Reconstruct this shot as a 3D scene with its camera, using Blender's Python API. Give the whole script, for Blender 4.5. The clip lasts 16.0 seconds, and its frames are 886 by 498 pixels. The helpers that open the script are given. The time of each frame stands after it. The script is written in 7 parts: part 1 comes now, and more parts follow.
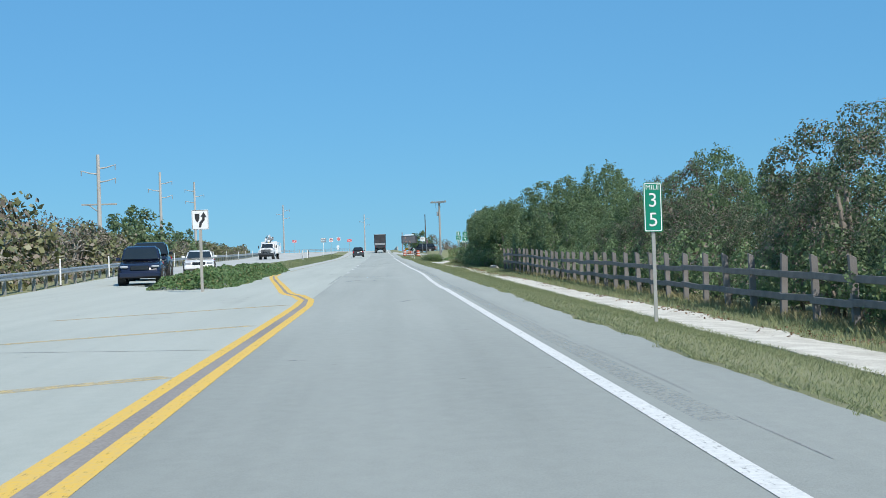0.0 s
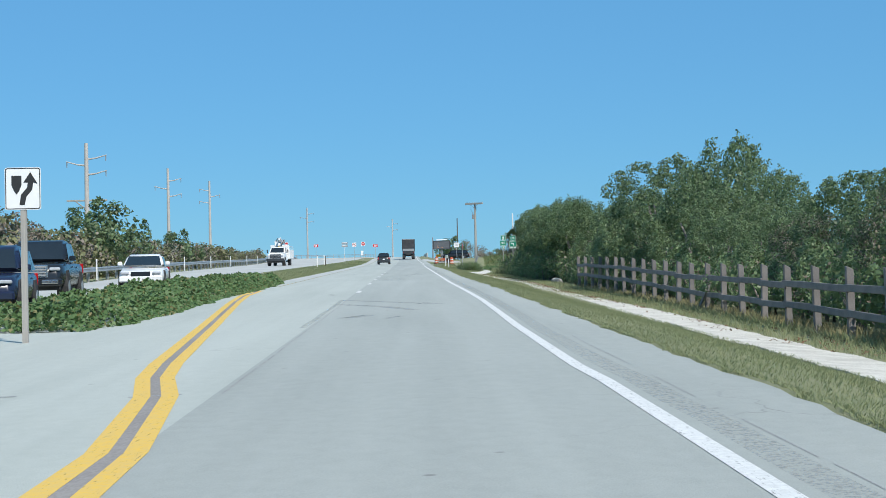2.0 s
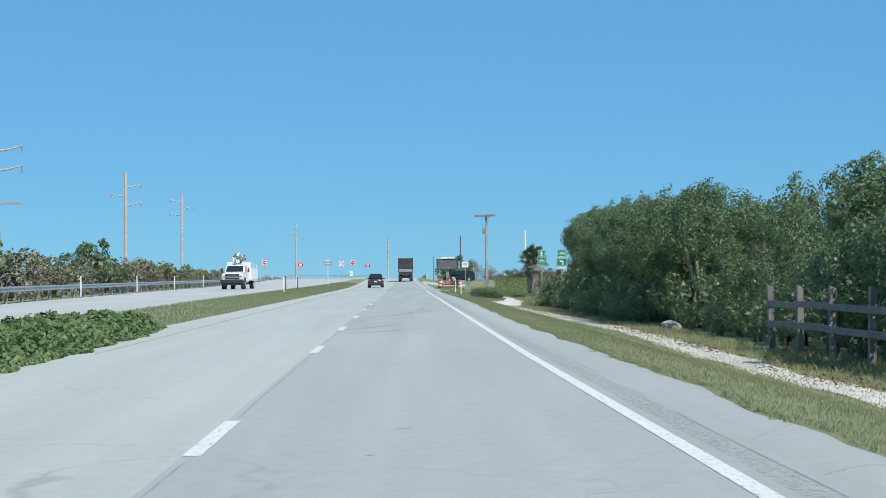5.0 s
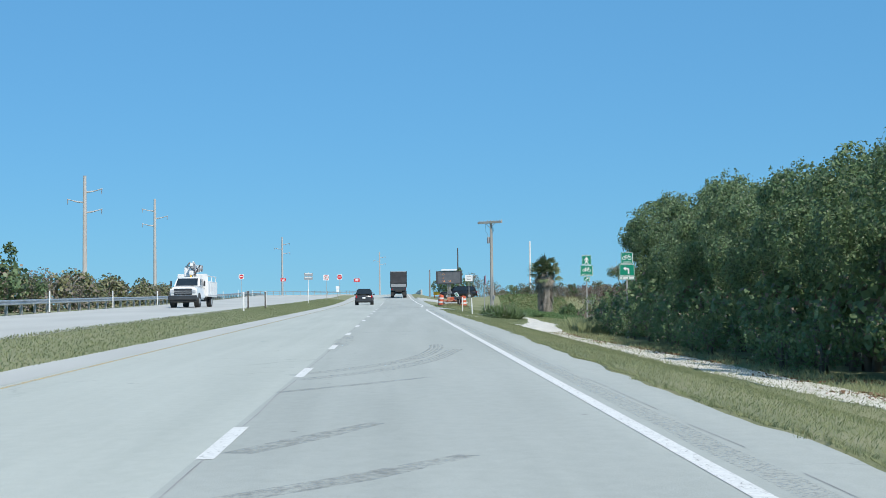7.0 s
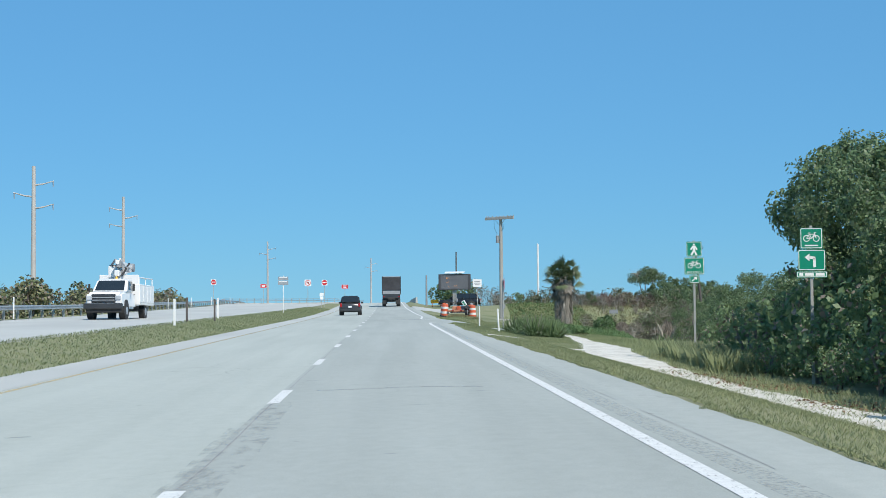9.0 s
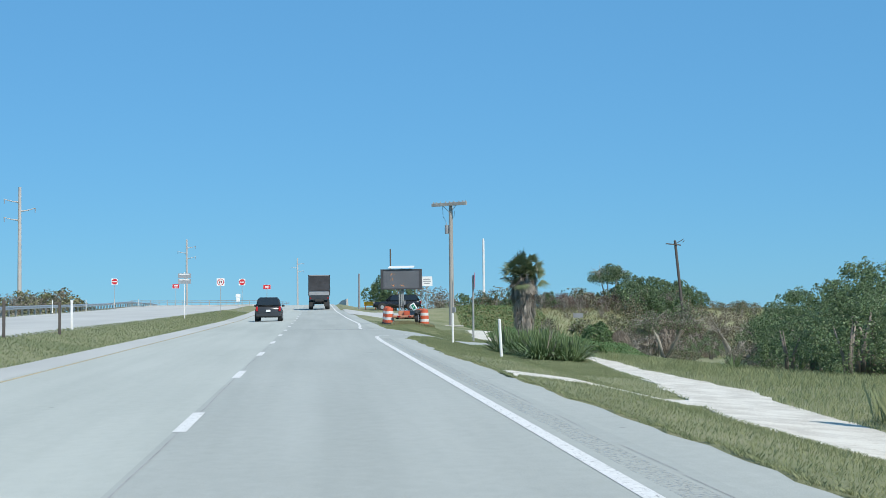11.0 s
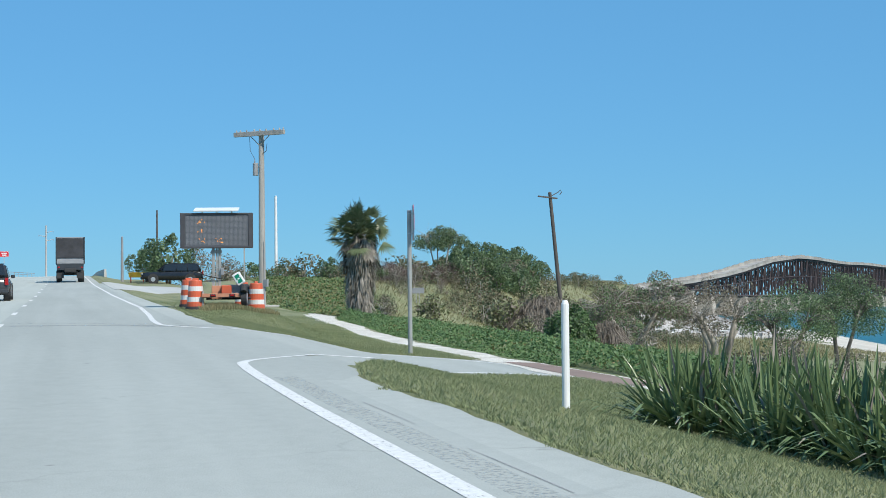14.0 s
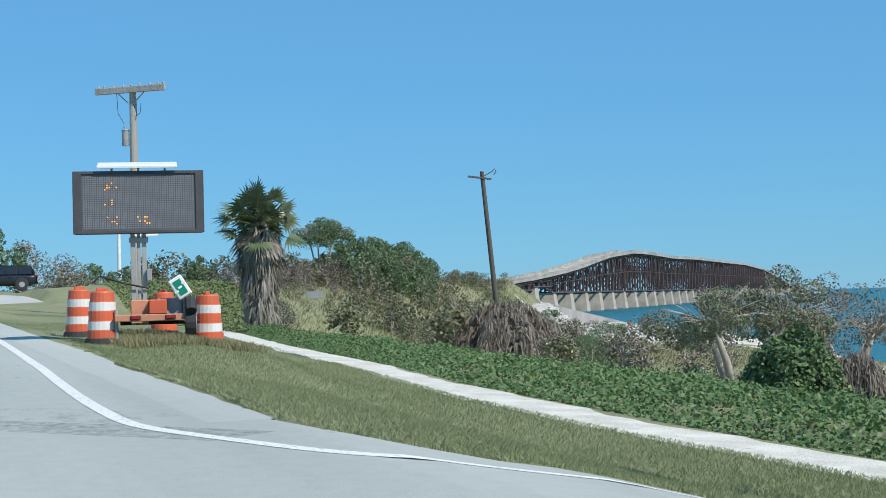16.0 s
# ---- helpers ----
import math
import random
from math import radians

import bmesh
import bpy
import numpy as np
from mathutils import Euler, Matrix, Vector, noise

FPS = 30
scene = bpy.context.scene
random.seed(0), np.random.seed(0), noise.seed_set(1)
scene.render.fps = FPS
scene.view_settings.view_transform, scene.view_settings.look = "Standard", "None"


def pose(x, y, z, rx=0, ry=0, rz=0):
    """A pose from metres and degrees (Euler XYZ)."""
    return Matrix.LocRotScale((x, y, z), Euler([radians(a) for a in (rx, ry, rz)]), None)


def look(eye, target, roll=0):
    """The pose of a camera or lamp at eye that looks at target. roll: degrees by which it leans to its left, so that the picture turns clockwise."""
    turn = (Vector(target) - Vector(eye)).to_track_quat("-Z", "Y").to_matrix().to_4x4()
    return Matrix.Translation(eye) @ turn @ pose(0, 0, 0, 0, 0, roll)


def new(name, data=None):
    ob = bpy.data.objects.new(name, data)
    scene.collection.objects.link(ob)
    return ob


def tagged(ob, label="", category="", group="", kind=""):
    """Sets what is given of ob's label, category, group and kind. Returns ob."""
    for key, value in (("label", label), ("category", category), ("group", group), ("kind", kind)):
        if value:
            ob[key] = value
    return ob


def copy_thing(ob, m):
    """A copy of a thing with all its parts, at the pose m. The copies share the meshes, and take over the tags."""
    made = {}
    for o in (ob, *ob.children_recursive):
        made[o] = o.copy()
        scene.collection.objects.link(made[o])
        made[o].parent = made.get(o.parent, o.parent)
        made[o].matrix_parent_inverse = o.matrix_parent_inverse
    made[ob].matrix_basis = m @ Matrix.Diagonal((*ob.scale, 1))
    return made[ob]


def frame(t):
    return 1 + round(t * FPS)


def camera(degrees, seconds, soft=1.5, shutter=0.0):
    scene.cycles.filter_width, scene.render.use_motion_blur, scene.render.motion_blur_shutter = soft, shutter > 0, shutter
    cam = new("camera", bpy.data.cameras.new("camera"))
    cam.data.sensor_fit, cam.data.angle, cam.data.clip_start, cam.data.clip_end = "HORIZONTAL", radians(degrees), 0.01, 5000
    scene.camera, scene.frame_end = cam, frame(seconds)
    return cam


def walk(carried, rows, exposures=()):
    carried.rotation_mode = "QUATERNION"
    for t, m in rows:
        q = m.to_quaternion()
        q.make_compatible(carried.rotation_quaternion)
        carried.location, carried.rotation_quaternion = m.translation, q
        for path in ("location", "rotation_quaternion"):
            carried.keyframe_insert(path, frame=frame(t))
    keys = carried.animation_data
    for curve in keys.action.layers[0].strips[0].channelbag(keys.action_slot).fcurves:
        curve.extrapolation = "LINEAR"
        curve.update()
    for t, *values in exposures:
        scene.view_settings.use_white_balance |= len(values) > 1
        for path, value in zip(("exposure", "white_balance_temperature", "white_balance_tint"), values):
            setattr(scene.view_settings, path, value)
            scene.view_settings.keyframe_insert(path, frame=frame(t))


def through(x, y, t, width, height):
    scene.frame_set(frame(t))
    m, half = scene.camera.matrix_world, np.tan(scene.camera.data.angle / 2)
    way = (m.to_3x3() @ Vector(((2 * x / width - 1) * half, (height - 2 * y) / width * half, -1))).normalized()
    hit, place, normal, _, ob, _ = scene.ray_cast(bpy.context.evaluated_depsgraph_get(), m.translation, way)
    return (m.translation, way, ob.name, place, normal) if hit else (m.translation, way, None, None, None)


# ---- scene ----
cam = camera(30.92, 16.0, soft=0.8)
PATH = [
    (0, (0.060, -6.564, 1.142), (2.044, 43.389, 2.015), -1.87),
    (0.5, (0.078, 1.132, 1.287), (1.478, 51.102, 2.329), -1.50),
    (1, (0.082, 9.199, 1.429), (1.227, 59.173, 2.570), -1.23),
    (1.5, (0.077, 17.157, 1.592), (1.217, 67.131, 2.745), -1.08),
    (2, (0.083, 24.705, 1.738), (1.187, 74.680, 2.847), -1.18),
    (2.5, (-0.105, 32.289, 1.944), (1.017, 82.262, 3.145), -0.77),
    (3, (-0.060, 40.007, 2.021), (0.932, 89.978, 3.412), -1.19),
    (3.5, (-0.031, 47.504, 2.122), (0.862, 97.469, 3.775), -1.25),
    (4, (-0.019, 55.279, 2.324), (0.904, 105.241, 4.038), -0.94),
    (6.5, (-0.200, 89.698, 2.958), (1.242, 139.632, 5.068), -0.62),
    (7, (-0.211, 97.653, 3.085), (1.282, 147.578, 5.365), -0.63),
    (7.5, (-0.171, 105.382, 3.197), (1.342, 155.302, 5.573), -0.38),
    (8, (-0.234, 112.461, 3.342), (1.326, 162.377, 5.792), -0.48),
    (8.5, (-0.279, 119.621, 3.447), (1.332, 169.533, 5.945), -0.40),
    (9, (-0.279, 126.716, 3.610), (1.464, 176.621, 6.145), -0.46),
    (11.5, (-0.265, 161.014, 4.296), (5.020, 210.670, 6.822), -0.51),
    (12, (-0.155, 168.141, 4.365), (6.719, 217.607, 6.789), -0.43),
    (12.5, (-0.160, 174.707, 4.465), (8.277, 223.943, 6.620), -0.31),
    (13, (-0.149, 181.270, 4.590), (9.671, 230.263, 6.383), -0.23),
    (13.5, (-0.199, 187.391, 4.723), (10.324, 236.245, 6.343), -0.60),
    (14, (-0.155, 193.888, 4.817), (11.314, 242.527, 6.440), -0.59),
    (14.5, (-0.118, 200.171, 4.946), (12.943, 248.405, 6.651), -0.92),
    (15, (-0.133, 206.163, 5.064), (14.067, 254.067, 6.961), -1.07),
    (15.5, (-0.055, 212.259, 5.198), (15.682, 259.687, 6.937), -1.27),
    (16, (-0.063, 217.743, 5.332), (16.871, 264.765, 6.820), -1.48),
]
walk(cam, [(t, look(eye, target, roll)) for t, eye, target, roll in PATH],
     exposures=[(0, -0.08), (12, -0.08), (14.5, -0.03), (16, -0.03)])

# ---- light ----
SUN_AZ, SUN_EL = radians(150), radians(47)      # azimuth from the road's heading, to its right
world = bpy.data.worlds.new("sky")
scene.world = world
world.use_nodes = True
wn = world.node_tree
sky = wn.nodes.new("ShaderNodeTexSky")
sky.sky_type = "NISHITA"
sky.sun_disc = False
sky.sun_elevation = SUN_EL
sky.sun_rotation = SUN_AZ
sky.altitude = 300
sky.air_density, sky.dust_density, sky.ozone_density = 1.0, 0.0, 1.5
bg = wn.nodes["Background"]
bg.inputs["Strength"].default_value = 0.10
hue = wn.nodes.new("ShaderNodeMix")          # a very clear, deep blue subtropical sky
hue.data_type, hue.blend_type = "RGBA", "MULTIPLY"
hue.inputs["Factor"].default_value = 1.0
hue.inputs["B"].default_value = (0.45, 0.84, 1.13, 1)
wn.links.new(sky.outputs["Color"], hue.inputs["A"])
even = wn.nodes.new("ShaderNodeMix")         # dry air: little whitening towards the horizon
even.data_type = "RGBA"
even.inputs["Factor"].default_value = 0.6
even.inputs["B"].default_value = (1.42, 4.4, 8.0, 1)
wn.links.new(hue.outputs["Result"], even.inputs["A"])
wn.links.new(even.outputs["Result"], bg.inputs["Color"])
sun = new("sun", bpy.data.lights.new("sun", "SUN"))
sun.data.energy, sun.data.angle, sun.data.color = 5.0, radians(0.53), (1.0, 0.95, 0.87)
to_sun = Vector((math.sin(SUN_AZ) * math.cos(SUN_EL), math.cos(SUN_AZ) * math.cos(SUN_EL), math.sin(SUN_EL)))
sun.matrix_world = look((60, 60, 120), Vector((60, 60, 120)) - to_sun)

# ---- materials ----
def material(name, base, other=None, scale=3.0, fine=40.0, rough=0.8, bump=0.0, metal=0.0, island=0.0,
             spots=None, through=0.0, spec=0.5, grain=0.25, stretch=(1, 1, 1), objvar=0.0):
    """A surface with broad and fine variation between two colours; island: variation from piece to piece."""
    m = bpy.data.materials.new(name)
    m.use_nodes = True
    nt, bs = m.node_tree, m.node_tree.nodes["Principled BSDF"]
    link, node = nt.links.new, nt.nodes.new
    other = other or tuple(c * 0.75 for c in base)
    co = node("ShaderNodeTexCoord")
    mp = node("ShaderNodeMapping")
    mp.inputs["Scale"].default_value = stretch
    link(co.outputs["Object"], mp.inputs["Vector"])
    n1 = node("ShaderNodeTexNoise")
    n1.inputs["Scale"].default_value, n1.inputs["Detail"].default_value = scale, 6
    n2 = node("ShaderNodeTexNoise")
    n2.inputs["Scale"].default_value, n2.inputs["Detail"].default_value = fine, 3
    link(mp.outputs["Vector"], n1.inputs["Vector"])
    link(mp.outputs["Vector"], n2.inputs["Vector"])
    add = node("ShaderNodeMath")
    add.operation = "MULTIPLY_ADD"
    link(n2.outputs["Fac"], add.inputs[0])
    add.inputs[1].default_value = grain
    link(n1.outputs["Fac"], add.inputs[2])
    ramp = node("ShaderNodeMapRange")
    ramp.inputs["From Min"].default_value = 0.32 + grain * 0.5
    ramp.inputs["From Max"].default_value = 0.68 + grain * 0.5
    link(add.outputs[0], ramp.inputs["Value"])
    fac = ramp.outputs[0]
    if island or objvar:
        gi = node("ShaderNodeNewGeometry" if island else "ShaderNodeObjectInfo")
        mx = node("ShaderNodeMix")
        mx.inputs["Factor"].default_value = island or objvar
        link(fac, mx.inputs["A"])
        link(gi.outputs["Random Per Island" if island else "Random"], mx.inputs["B"])
        fac = mx.outputs["Result"]
    if island:
        oi, m2 = node("ShaderNodeObjectInfo"), node("ShaderNodeMix")
        m2.inputs["Factor"].default_value = 0.3
        link(fac, m2.inputs["A"])
        link(oi.outputs["Random"], m2.inputs["B"])
        fac = m2.outputs["Result"]
    mix = node("ShaderNodeMix")
    mix.data_type = "RGBA"
    link(fac, mix.inputs["Factor"])
    mix.inputs["A"].default_value, mix.inputs["B"].default_value = (*base, 1), (*other, 1)
    col = mix.outputs["Result"]
    if spots:
        colour, size, share = spots
        n3 = node("ShaderNodeTexNoise")
        n3.inputs["Scale"].default_value, n3.inputs["Detail"].default_value = size, 5
        link(mp.outputs["Vector"], n3.inputs["Vector"])
        r3 = node("ShaderNodeMapRange")
        r3.inputs["From Min"].default_value, r3.inputs["From Max"].default_value = share, share + 0.12
        link(n3.outputs["Fac"], r3.inputs["Value"])
        m3 = node("ShaderNodeMix")
        m3.data_type = "RGBA"
        link(r3.outputs[0], m3.inputs["Factor"])
        link(col, m3.inputs["A"])
        m3.inputs["B"].default_value = (*colour, 1)
        col = m3.outputs["Result"]
    link(col, bs.inputs["Base Color"])
    bs.inputs["Roughness"].default_value, bs.inputs["Metallic"].default_value = rough, metal
    bs.inputs["Specular IOR Level"].default_value = 0.45 if through else spec
    if bump:
        b = node("ShaderNodeBump")
        b.inputs["Strength"].default_value, b.inputs["Distance"].default_value = 1.0, bump
        link(n2.outputs["Fac"], b.inputs["Height"])
        link(b.outputs["Normal"], bs.inputs["Normal"])
    if through:
        tr, ms = node("ShaderNodeBsdfTranslucent"), node("ShaderNodeMixShader")
        link(col, tr.inputs["Color"])
        ms.inputs["Fac"].default_value = through
        link(bs.outputs[0], ms.inputs[1])
        link(tr.outputs[0], ms.inputs[2])
        link(ms.outputs[0], nt.nodes["Material Output"].inputs["Surface"])
    return m


ASPHALT_L = material("pale_concrete_road", (0.49, 0.49, 0.455), (0.42, 0.42, 0.39), 0.3, 60, 0.85, 0.004, stretch=(1, 0.25, 1))


def paving(name, pale, dark, stretches, crack=0.5):
    """Worn asphalt: patches, long wheel streaks, grain, chips and fine cracks; stretches: (y, share) scales the colour
    along y.
    """
    m = bpy.data.materials.new(name)
    m.use_nodes = True
    nt, bs = m.node_tree, m.node_tree.nodes["Principled BSDF"]
    link, node = nt.links.new, nt.nodes.new
    co = node("ShaderNodeTexCoord")

    def texture(scale, stretch, detail=5, kind="ShaderNodeTexNoise"):
        mp, n = node("ShaderNodeMapping"), node(kind)
        mp.inputs["Scale"].default_value = stretch
        link(co.outputs["Object"], mp.inputs["Vector"])
        link(mp.outputs["Vector"], n.inputs["Vector"])
        n.inputs["Scale"].default_value = scale
        if kind == "ShaderNodeTexNoise":
            n.inputs["Detail"].default_value = detail
        return n

    def span(value, a, b, c=0.0, d=1.0):
        r = node("ShaderNodeMapRange")
        for key, v in (("From Min", a), ("From Max", b), ("To Min", c), ("To Max", d)):
            r.inputs[key].default_value = v
        link(value, r.inputs["Value"])
        return r.outputs[0]

    def maths(kind, a, b):
        n = node("ShaderNodeMath")
        n.operation = kind
        for k, v in enumerate((a, b)):
            if isinstance(v, float):
                n.inputs[k].default_value = v
            else:
                link(v, n.inputs[k])
        return n.outputs[0]

    patch = texture(0.35, (1, 0.25, 1))
    streak = texture(1.5, (1, 0.018, 1), 4)
    mottle = texture(7.0, (1, 0.6, 1), 6)
    grain = texture(75.0, (1, 1, 1), 3)
    fac = maths("MULTIPLY", span(patch.outputs["Fac"], 0.3, 0.7), 0.4)
    fac = maths("ADD", fac, maths("MULTIPLY", span(streak.outputs["Fac"], 0.35, 0.68), 0.45))
    fac = maths("ADD", fac, span(mottle.outputs["Fac"], 0.3, 0.7, -0.16, 0.16))
    fac = maths("ADD", fac, span(grain.outputs["Fac"], 0.3, 0.7, -0.28, 0.28))
    mix = node("ShaderNodeMix")
    mix.data_type = "RGBA"
    link(fac, mix.inputs["Factor"])
    mix.inputs["A"].default_value, mix.inputs["B"].default_value = (*pale, 1), (*dark, 1)
    # chips and pock marks
    chip = texture(0.9, (1, 1, 1), kind="ShaderNodeTexVoronoi")
    pock = span(chip.outputs["Distance"], 0.02, 0.045, 1.0, 0.0)
    # cracks where the surface is tired
    bend = texture(0.9, (1, 1, 1), 4)
    warp = node("ShaderNodeVectorMath")
    warp.operation = "MULTIPLY_ADD"
    link(bend.outputs["Color"], warp.inputs[0])
    warp.inputs[1].default_value = (1.4, 1.4, 0)
    link(co.outputs["Object"], warp.inputs[2])
    net = node("ShaderNodeTexVoronoi")
    net.feature = "DISTANCE_TO_EDGE"
    net.inputs["Scale"].default_value = 0.22
    link(warp.outputs[0], net.inputs["Vector"])
    line = span(net.outputs["Distance"], 0.001, 0.005, 1.0, 0.0)
    tired = span(texture(0.13, (1, 0.6, 1), 3).outputs["Fac"], 0.52, 0.6)
    line = maths("MULTIPLY", maths("MULTIPLY", line, tired), crack)
    flaw = maths("MAXIMUM", maths("MULTIPLY", pock, 0.6), line)
    m2 = node("ShaderNodeMix")
    m2.data_type = "RGBA"
    link(flaw, m2.inputs["Factor"])
    link(mix.outputs["Result"], m2.inputs["A"])
    m2.inputs["B"].default_value = (0.13, 0.13, 0.12, 1)
    # the colour is scaled paler or darker from stretch to stretch along y
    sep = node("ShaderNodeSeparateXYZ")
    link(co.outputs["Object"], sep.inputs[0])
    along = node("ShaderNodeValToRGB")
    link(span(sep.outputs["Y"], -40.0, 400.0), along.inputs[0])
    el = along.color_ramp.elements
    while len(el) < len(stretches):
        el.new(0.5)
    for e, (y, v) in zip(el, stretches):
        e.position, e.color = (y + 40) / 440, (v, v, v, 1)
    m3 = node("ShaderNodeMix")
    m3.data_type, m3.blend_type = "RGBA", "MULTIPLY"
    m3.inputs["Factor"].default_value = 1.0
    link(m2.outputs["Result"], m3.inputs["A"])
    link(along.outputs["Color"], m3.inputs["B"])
    link(m3.outputs["Result"], bs.inputs["Base Color"])
    bs.inputs["Roughness"].default_value = 0.88
    b = node("ShaderNodeBump")
    b.inputs["Strength"].default_value, b.inputs["Distance"].default_value = 0.8, 0.005
    link(grain.outputs["Fac"], b.inputs["Height"])
    link(b.outputs["Normal"], bs.inputs["Normal"])
    return m


def stain(name, colour, other, scale, stretch, lo, hi, most=0.85):
    """A broken film on the road that lets the asphalt show between its flecks."""
    m = material(name, colour, other, scale, 60, 0.9, grain=0.6)
    nt = m.node_tree
    co, mp, n, r = (nt.nodes.new(k) for k in ("ShaderNodeTexCoord", "ShaderNodeMapping", "ShaderNodeTexNoise", "ShaderNodeMapRange"))
    mp.inputs["Scale"].default_value = stretch
    n.inputs["Scale"].default_value, n.inputs["Detail"].default_value = scale, 7
    n.inputs["Roughness"].default_value = 0.7
    r.inputs["From Min"].default_value, r.inputs["From Max"].default_value, r.inputs["To Max"].default_value = lo, hi, most
    nt.links.new(co.outputs["Object"], mp.inputs["Vector"])
    nt.links.new(mp.outputs["Vector"], n.inputs["Vector"])
    nt.links.new(n.outputs["Fac"], r.inputs["Value"])
    nt.links.new(r.outputs[0], nt.nodes["Principled BSDF"].inputs["Alpha"])
    return m


WHITE_LINE = stain("worn_white_road_paint", (0.72, 0.72, 0.695), (0.60, 0.60, 0.575), 16.0, (2.0, 0.5, 1), 0.24, 0.44, 1.0)
YELLOW_LINE = stain("worn_yellow_road_paint", (0.74, 0.47, 0.07), (0.66, 0.45, 0.14), 16.0, (2.0, 0.3, 1), 0.22, 0.42, 1.0)
YELLOW_FADED = stain("faded_yellow_paint", (0.68, 0.50, 0.20), (0.52, 0.46, 0.33), 6.0, (1.5, 0.6, 1), 0.30, 0.62, 0.85)
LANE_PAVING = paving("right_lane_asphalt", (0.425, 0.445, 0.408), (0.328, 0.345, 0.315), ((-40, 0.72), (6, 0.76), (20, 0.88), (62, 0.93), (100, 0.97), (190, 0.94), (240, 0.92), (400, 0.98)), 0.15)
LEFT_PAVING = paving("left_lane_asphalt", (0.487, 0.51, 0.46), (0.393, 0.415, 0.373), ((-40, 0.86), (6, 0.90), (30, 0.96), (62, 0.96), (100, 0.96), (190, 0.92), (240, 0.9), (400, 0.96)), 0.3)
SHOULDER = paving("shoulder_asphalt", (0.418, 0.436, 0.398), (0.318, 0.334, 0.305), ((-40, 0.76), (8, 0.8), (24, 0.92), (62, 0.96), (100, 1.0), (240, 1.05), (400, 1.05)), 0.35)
SEAM = material("tar_seam", (0.24, 0.24, 0.235), (0.37, 0.375, 0.36), 1.2, 30, 0.9, grain=0.8)
RUBBER = stain("tyre_mark", (0.17, 0.17, 0.165), (0.25, 0.25, 0.24), 7.0, (1.5, 0.8, 1), 0.38, 0.74, 0.5)
SMEAR = stain("faint_rubber_film", (0.2, 0.2, 0.195), (0.27, 0.27, 0.26), 4.0, (1.6, 0.5, 1), 0.46, 0.80, 0.42)
RUMBLE = stain("milled_band", (0.26, 0.26, 0.25), (0.33, 0.33, 0.31), 26.0, (1, 0.8, 1), 0.46, 0.74, 0.55)
WORN = material("worn_paint_gap", (0.235, 0.21, 0.19), (0.31, 0.285, 0.26), 0.8, 40, 0.9, grain=0.8, stretch=(1, 0.3, 1))


GRAVEL = material("white_coral_gravel", (0.72, 0.69, 0.61), (0.50, 0.465, 0.40), 1.6, 42, 0.95, 0.02, spots=((0.36, 0.30, 0.22), 5.0, 0.66), grain=1.3)
SOIL = material("grassy_soil", (0.185, 0.20, 0.095), (0.255, 0.25, 0.14), 0.6, 22, 0.95, 0.03, spots=((0.12, 0.145, 0.055), 0.06, 0.55), grain=0.5)
SAND = material("white_sand", (0.60, 0.56, 0.48), (0.46, 0.42, 0.35), 0.2, 6, 0.95, 0.03, grain=0.5)
GRASS = material("grass_blades", (0.215, 0.265, 0.12), (0.36, 0.375, 0.21), 0.35, 4, 0.6, island=0.35, through=0.4)
DRY_GRASS = material("dry_grass", (0.33, 0.285, 0.16), (0.20, 0.20, 0.095), 0.3, 4, 0.7, island=0.45, through=0.2)
LEAF = material("tree_leaves", (0.135, 0.22, 0.098), (0.24, 0.32, 0.155), 0.5, 3, 0.46, island=0.6, through=0.42)
LEAF_DARK = material("dark_tree_leaves", (0.078, 0.122, 0.063), (0.145, 0.185, 0.097), 0.5, 3, 0.5, island=0.5, through=0.34)
LEAF_GREY = material("grey_dry_leaves", (0.17, 0.145, 0.115), (0.26, 0.22, 0.175), 0.5, 3, 0.7, island=0.6, through=0.1)
LEAF_GRAPE = material("seagrape_leaves", (0.11, 0.145, 0.06), (0.25, 0.235, 0.12), 0.5, 3, 0.45, island=0.7, through=0.15)
IVY = material("vine_leaves", (0.062, 0.13, 0.04), (0.175, 0.265, 0.10), 0.4, 4, 0.54, island=0.6, through=0.22)
IVY_DRY = material("browned_vine_leaves", (0.20, 0.17, 0.07), (0.12, 0.16, 0.05), 0.6, 4, 0.6, island=0.6, through=0.1)
LEAF_PLUM = material("plum_brown_leaves", (0.12, 0.075, 0.075), (0.18, 0.12, 0.10), 0.5, 3, 0.6, island=0.5, through=0.15)
SCRUB = material("brown_green_scrub_leaves", (0.13, 0.125, 0.07), (0.23, 0.20, 0.13), 0.5, 3, 0.7, island=0.5, through=0.15)
LITTER = material("fallen_leaves", (0.24, 0.13, 0.065), (0.15, 0.095, 0.055), 1.0, 8, 0.8, island=0.6)
BARK = material("grey_bark", (0.24, 0.21, 0.18), (0.14, 0.12, 0.10), 2.0, 20, 0.9, 0.02, stretch=(1, 1, 0.3))
BARK_PALE = material("pale_bark", (0.42, 0.39, 0.34), (0.28, 0.25, 0.21), 2.0, 20, 0.9, 0.01, stretch=(1, 1, 0.3))
POLE_WOOD = material("weathered_pole_wood", (0.40, 0.385, 0.355), (0.29, 0.275, 0.25), 1.5, 25, 0.85, 0.006, stretch=(3, 3, 0.2))
POLE_DARK = material("dark_pole_wood", (0.115, 0.10, 0.09), (0.07, 0.062, 0.056), 1.5, 25, 0.85, 0.006, stretch=(3, 3, 0.2))
POLE_STEEL = material("rusted_tower_steel", (0.42, 0.39, 0.36), (0.50, 0.475, 0.445), 0.4, 10, 0.7)
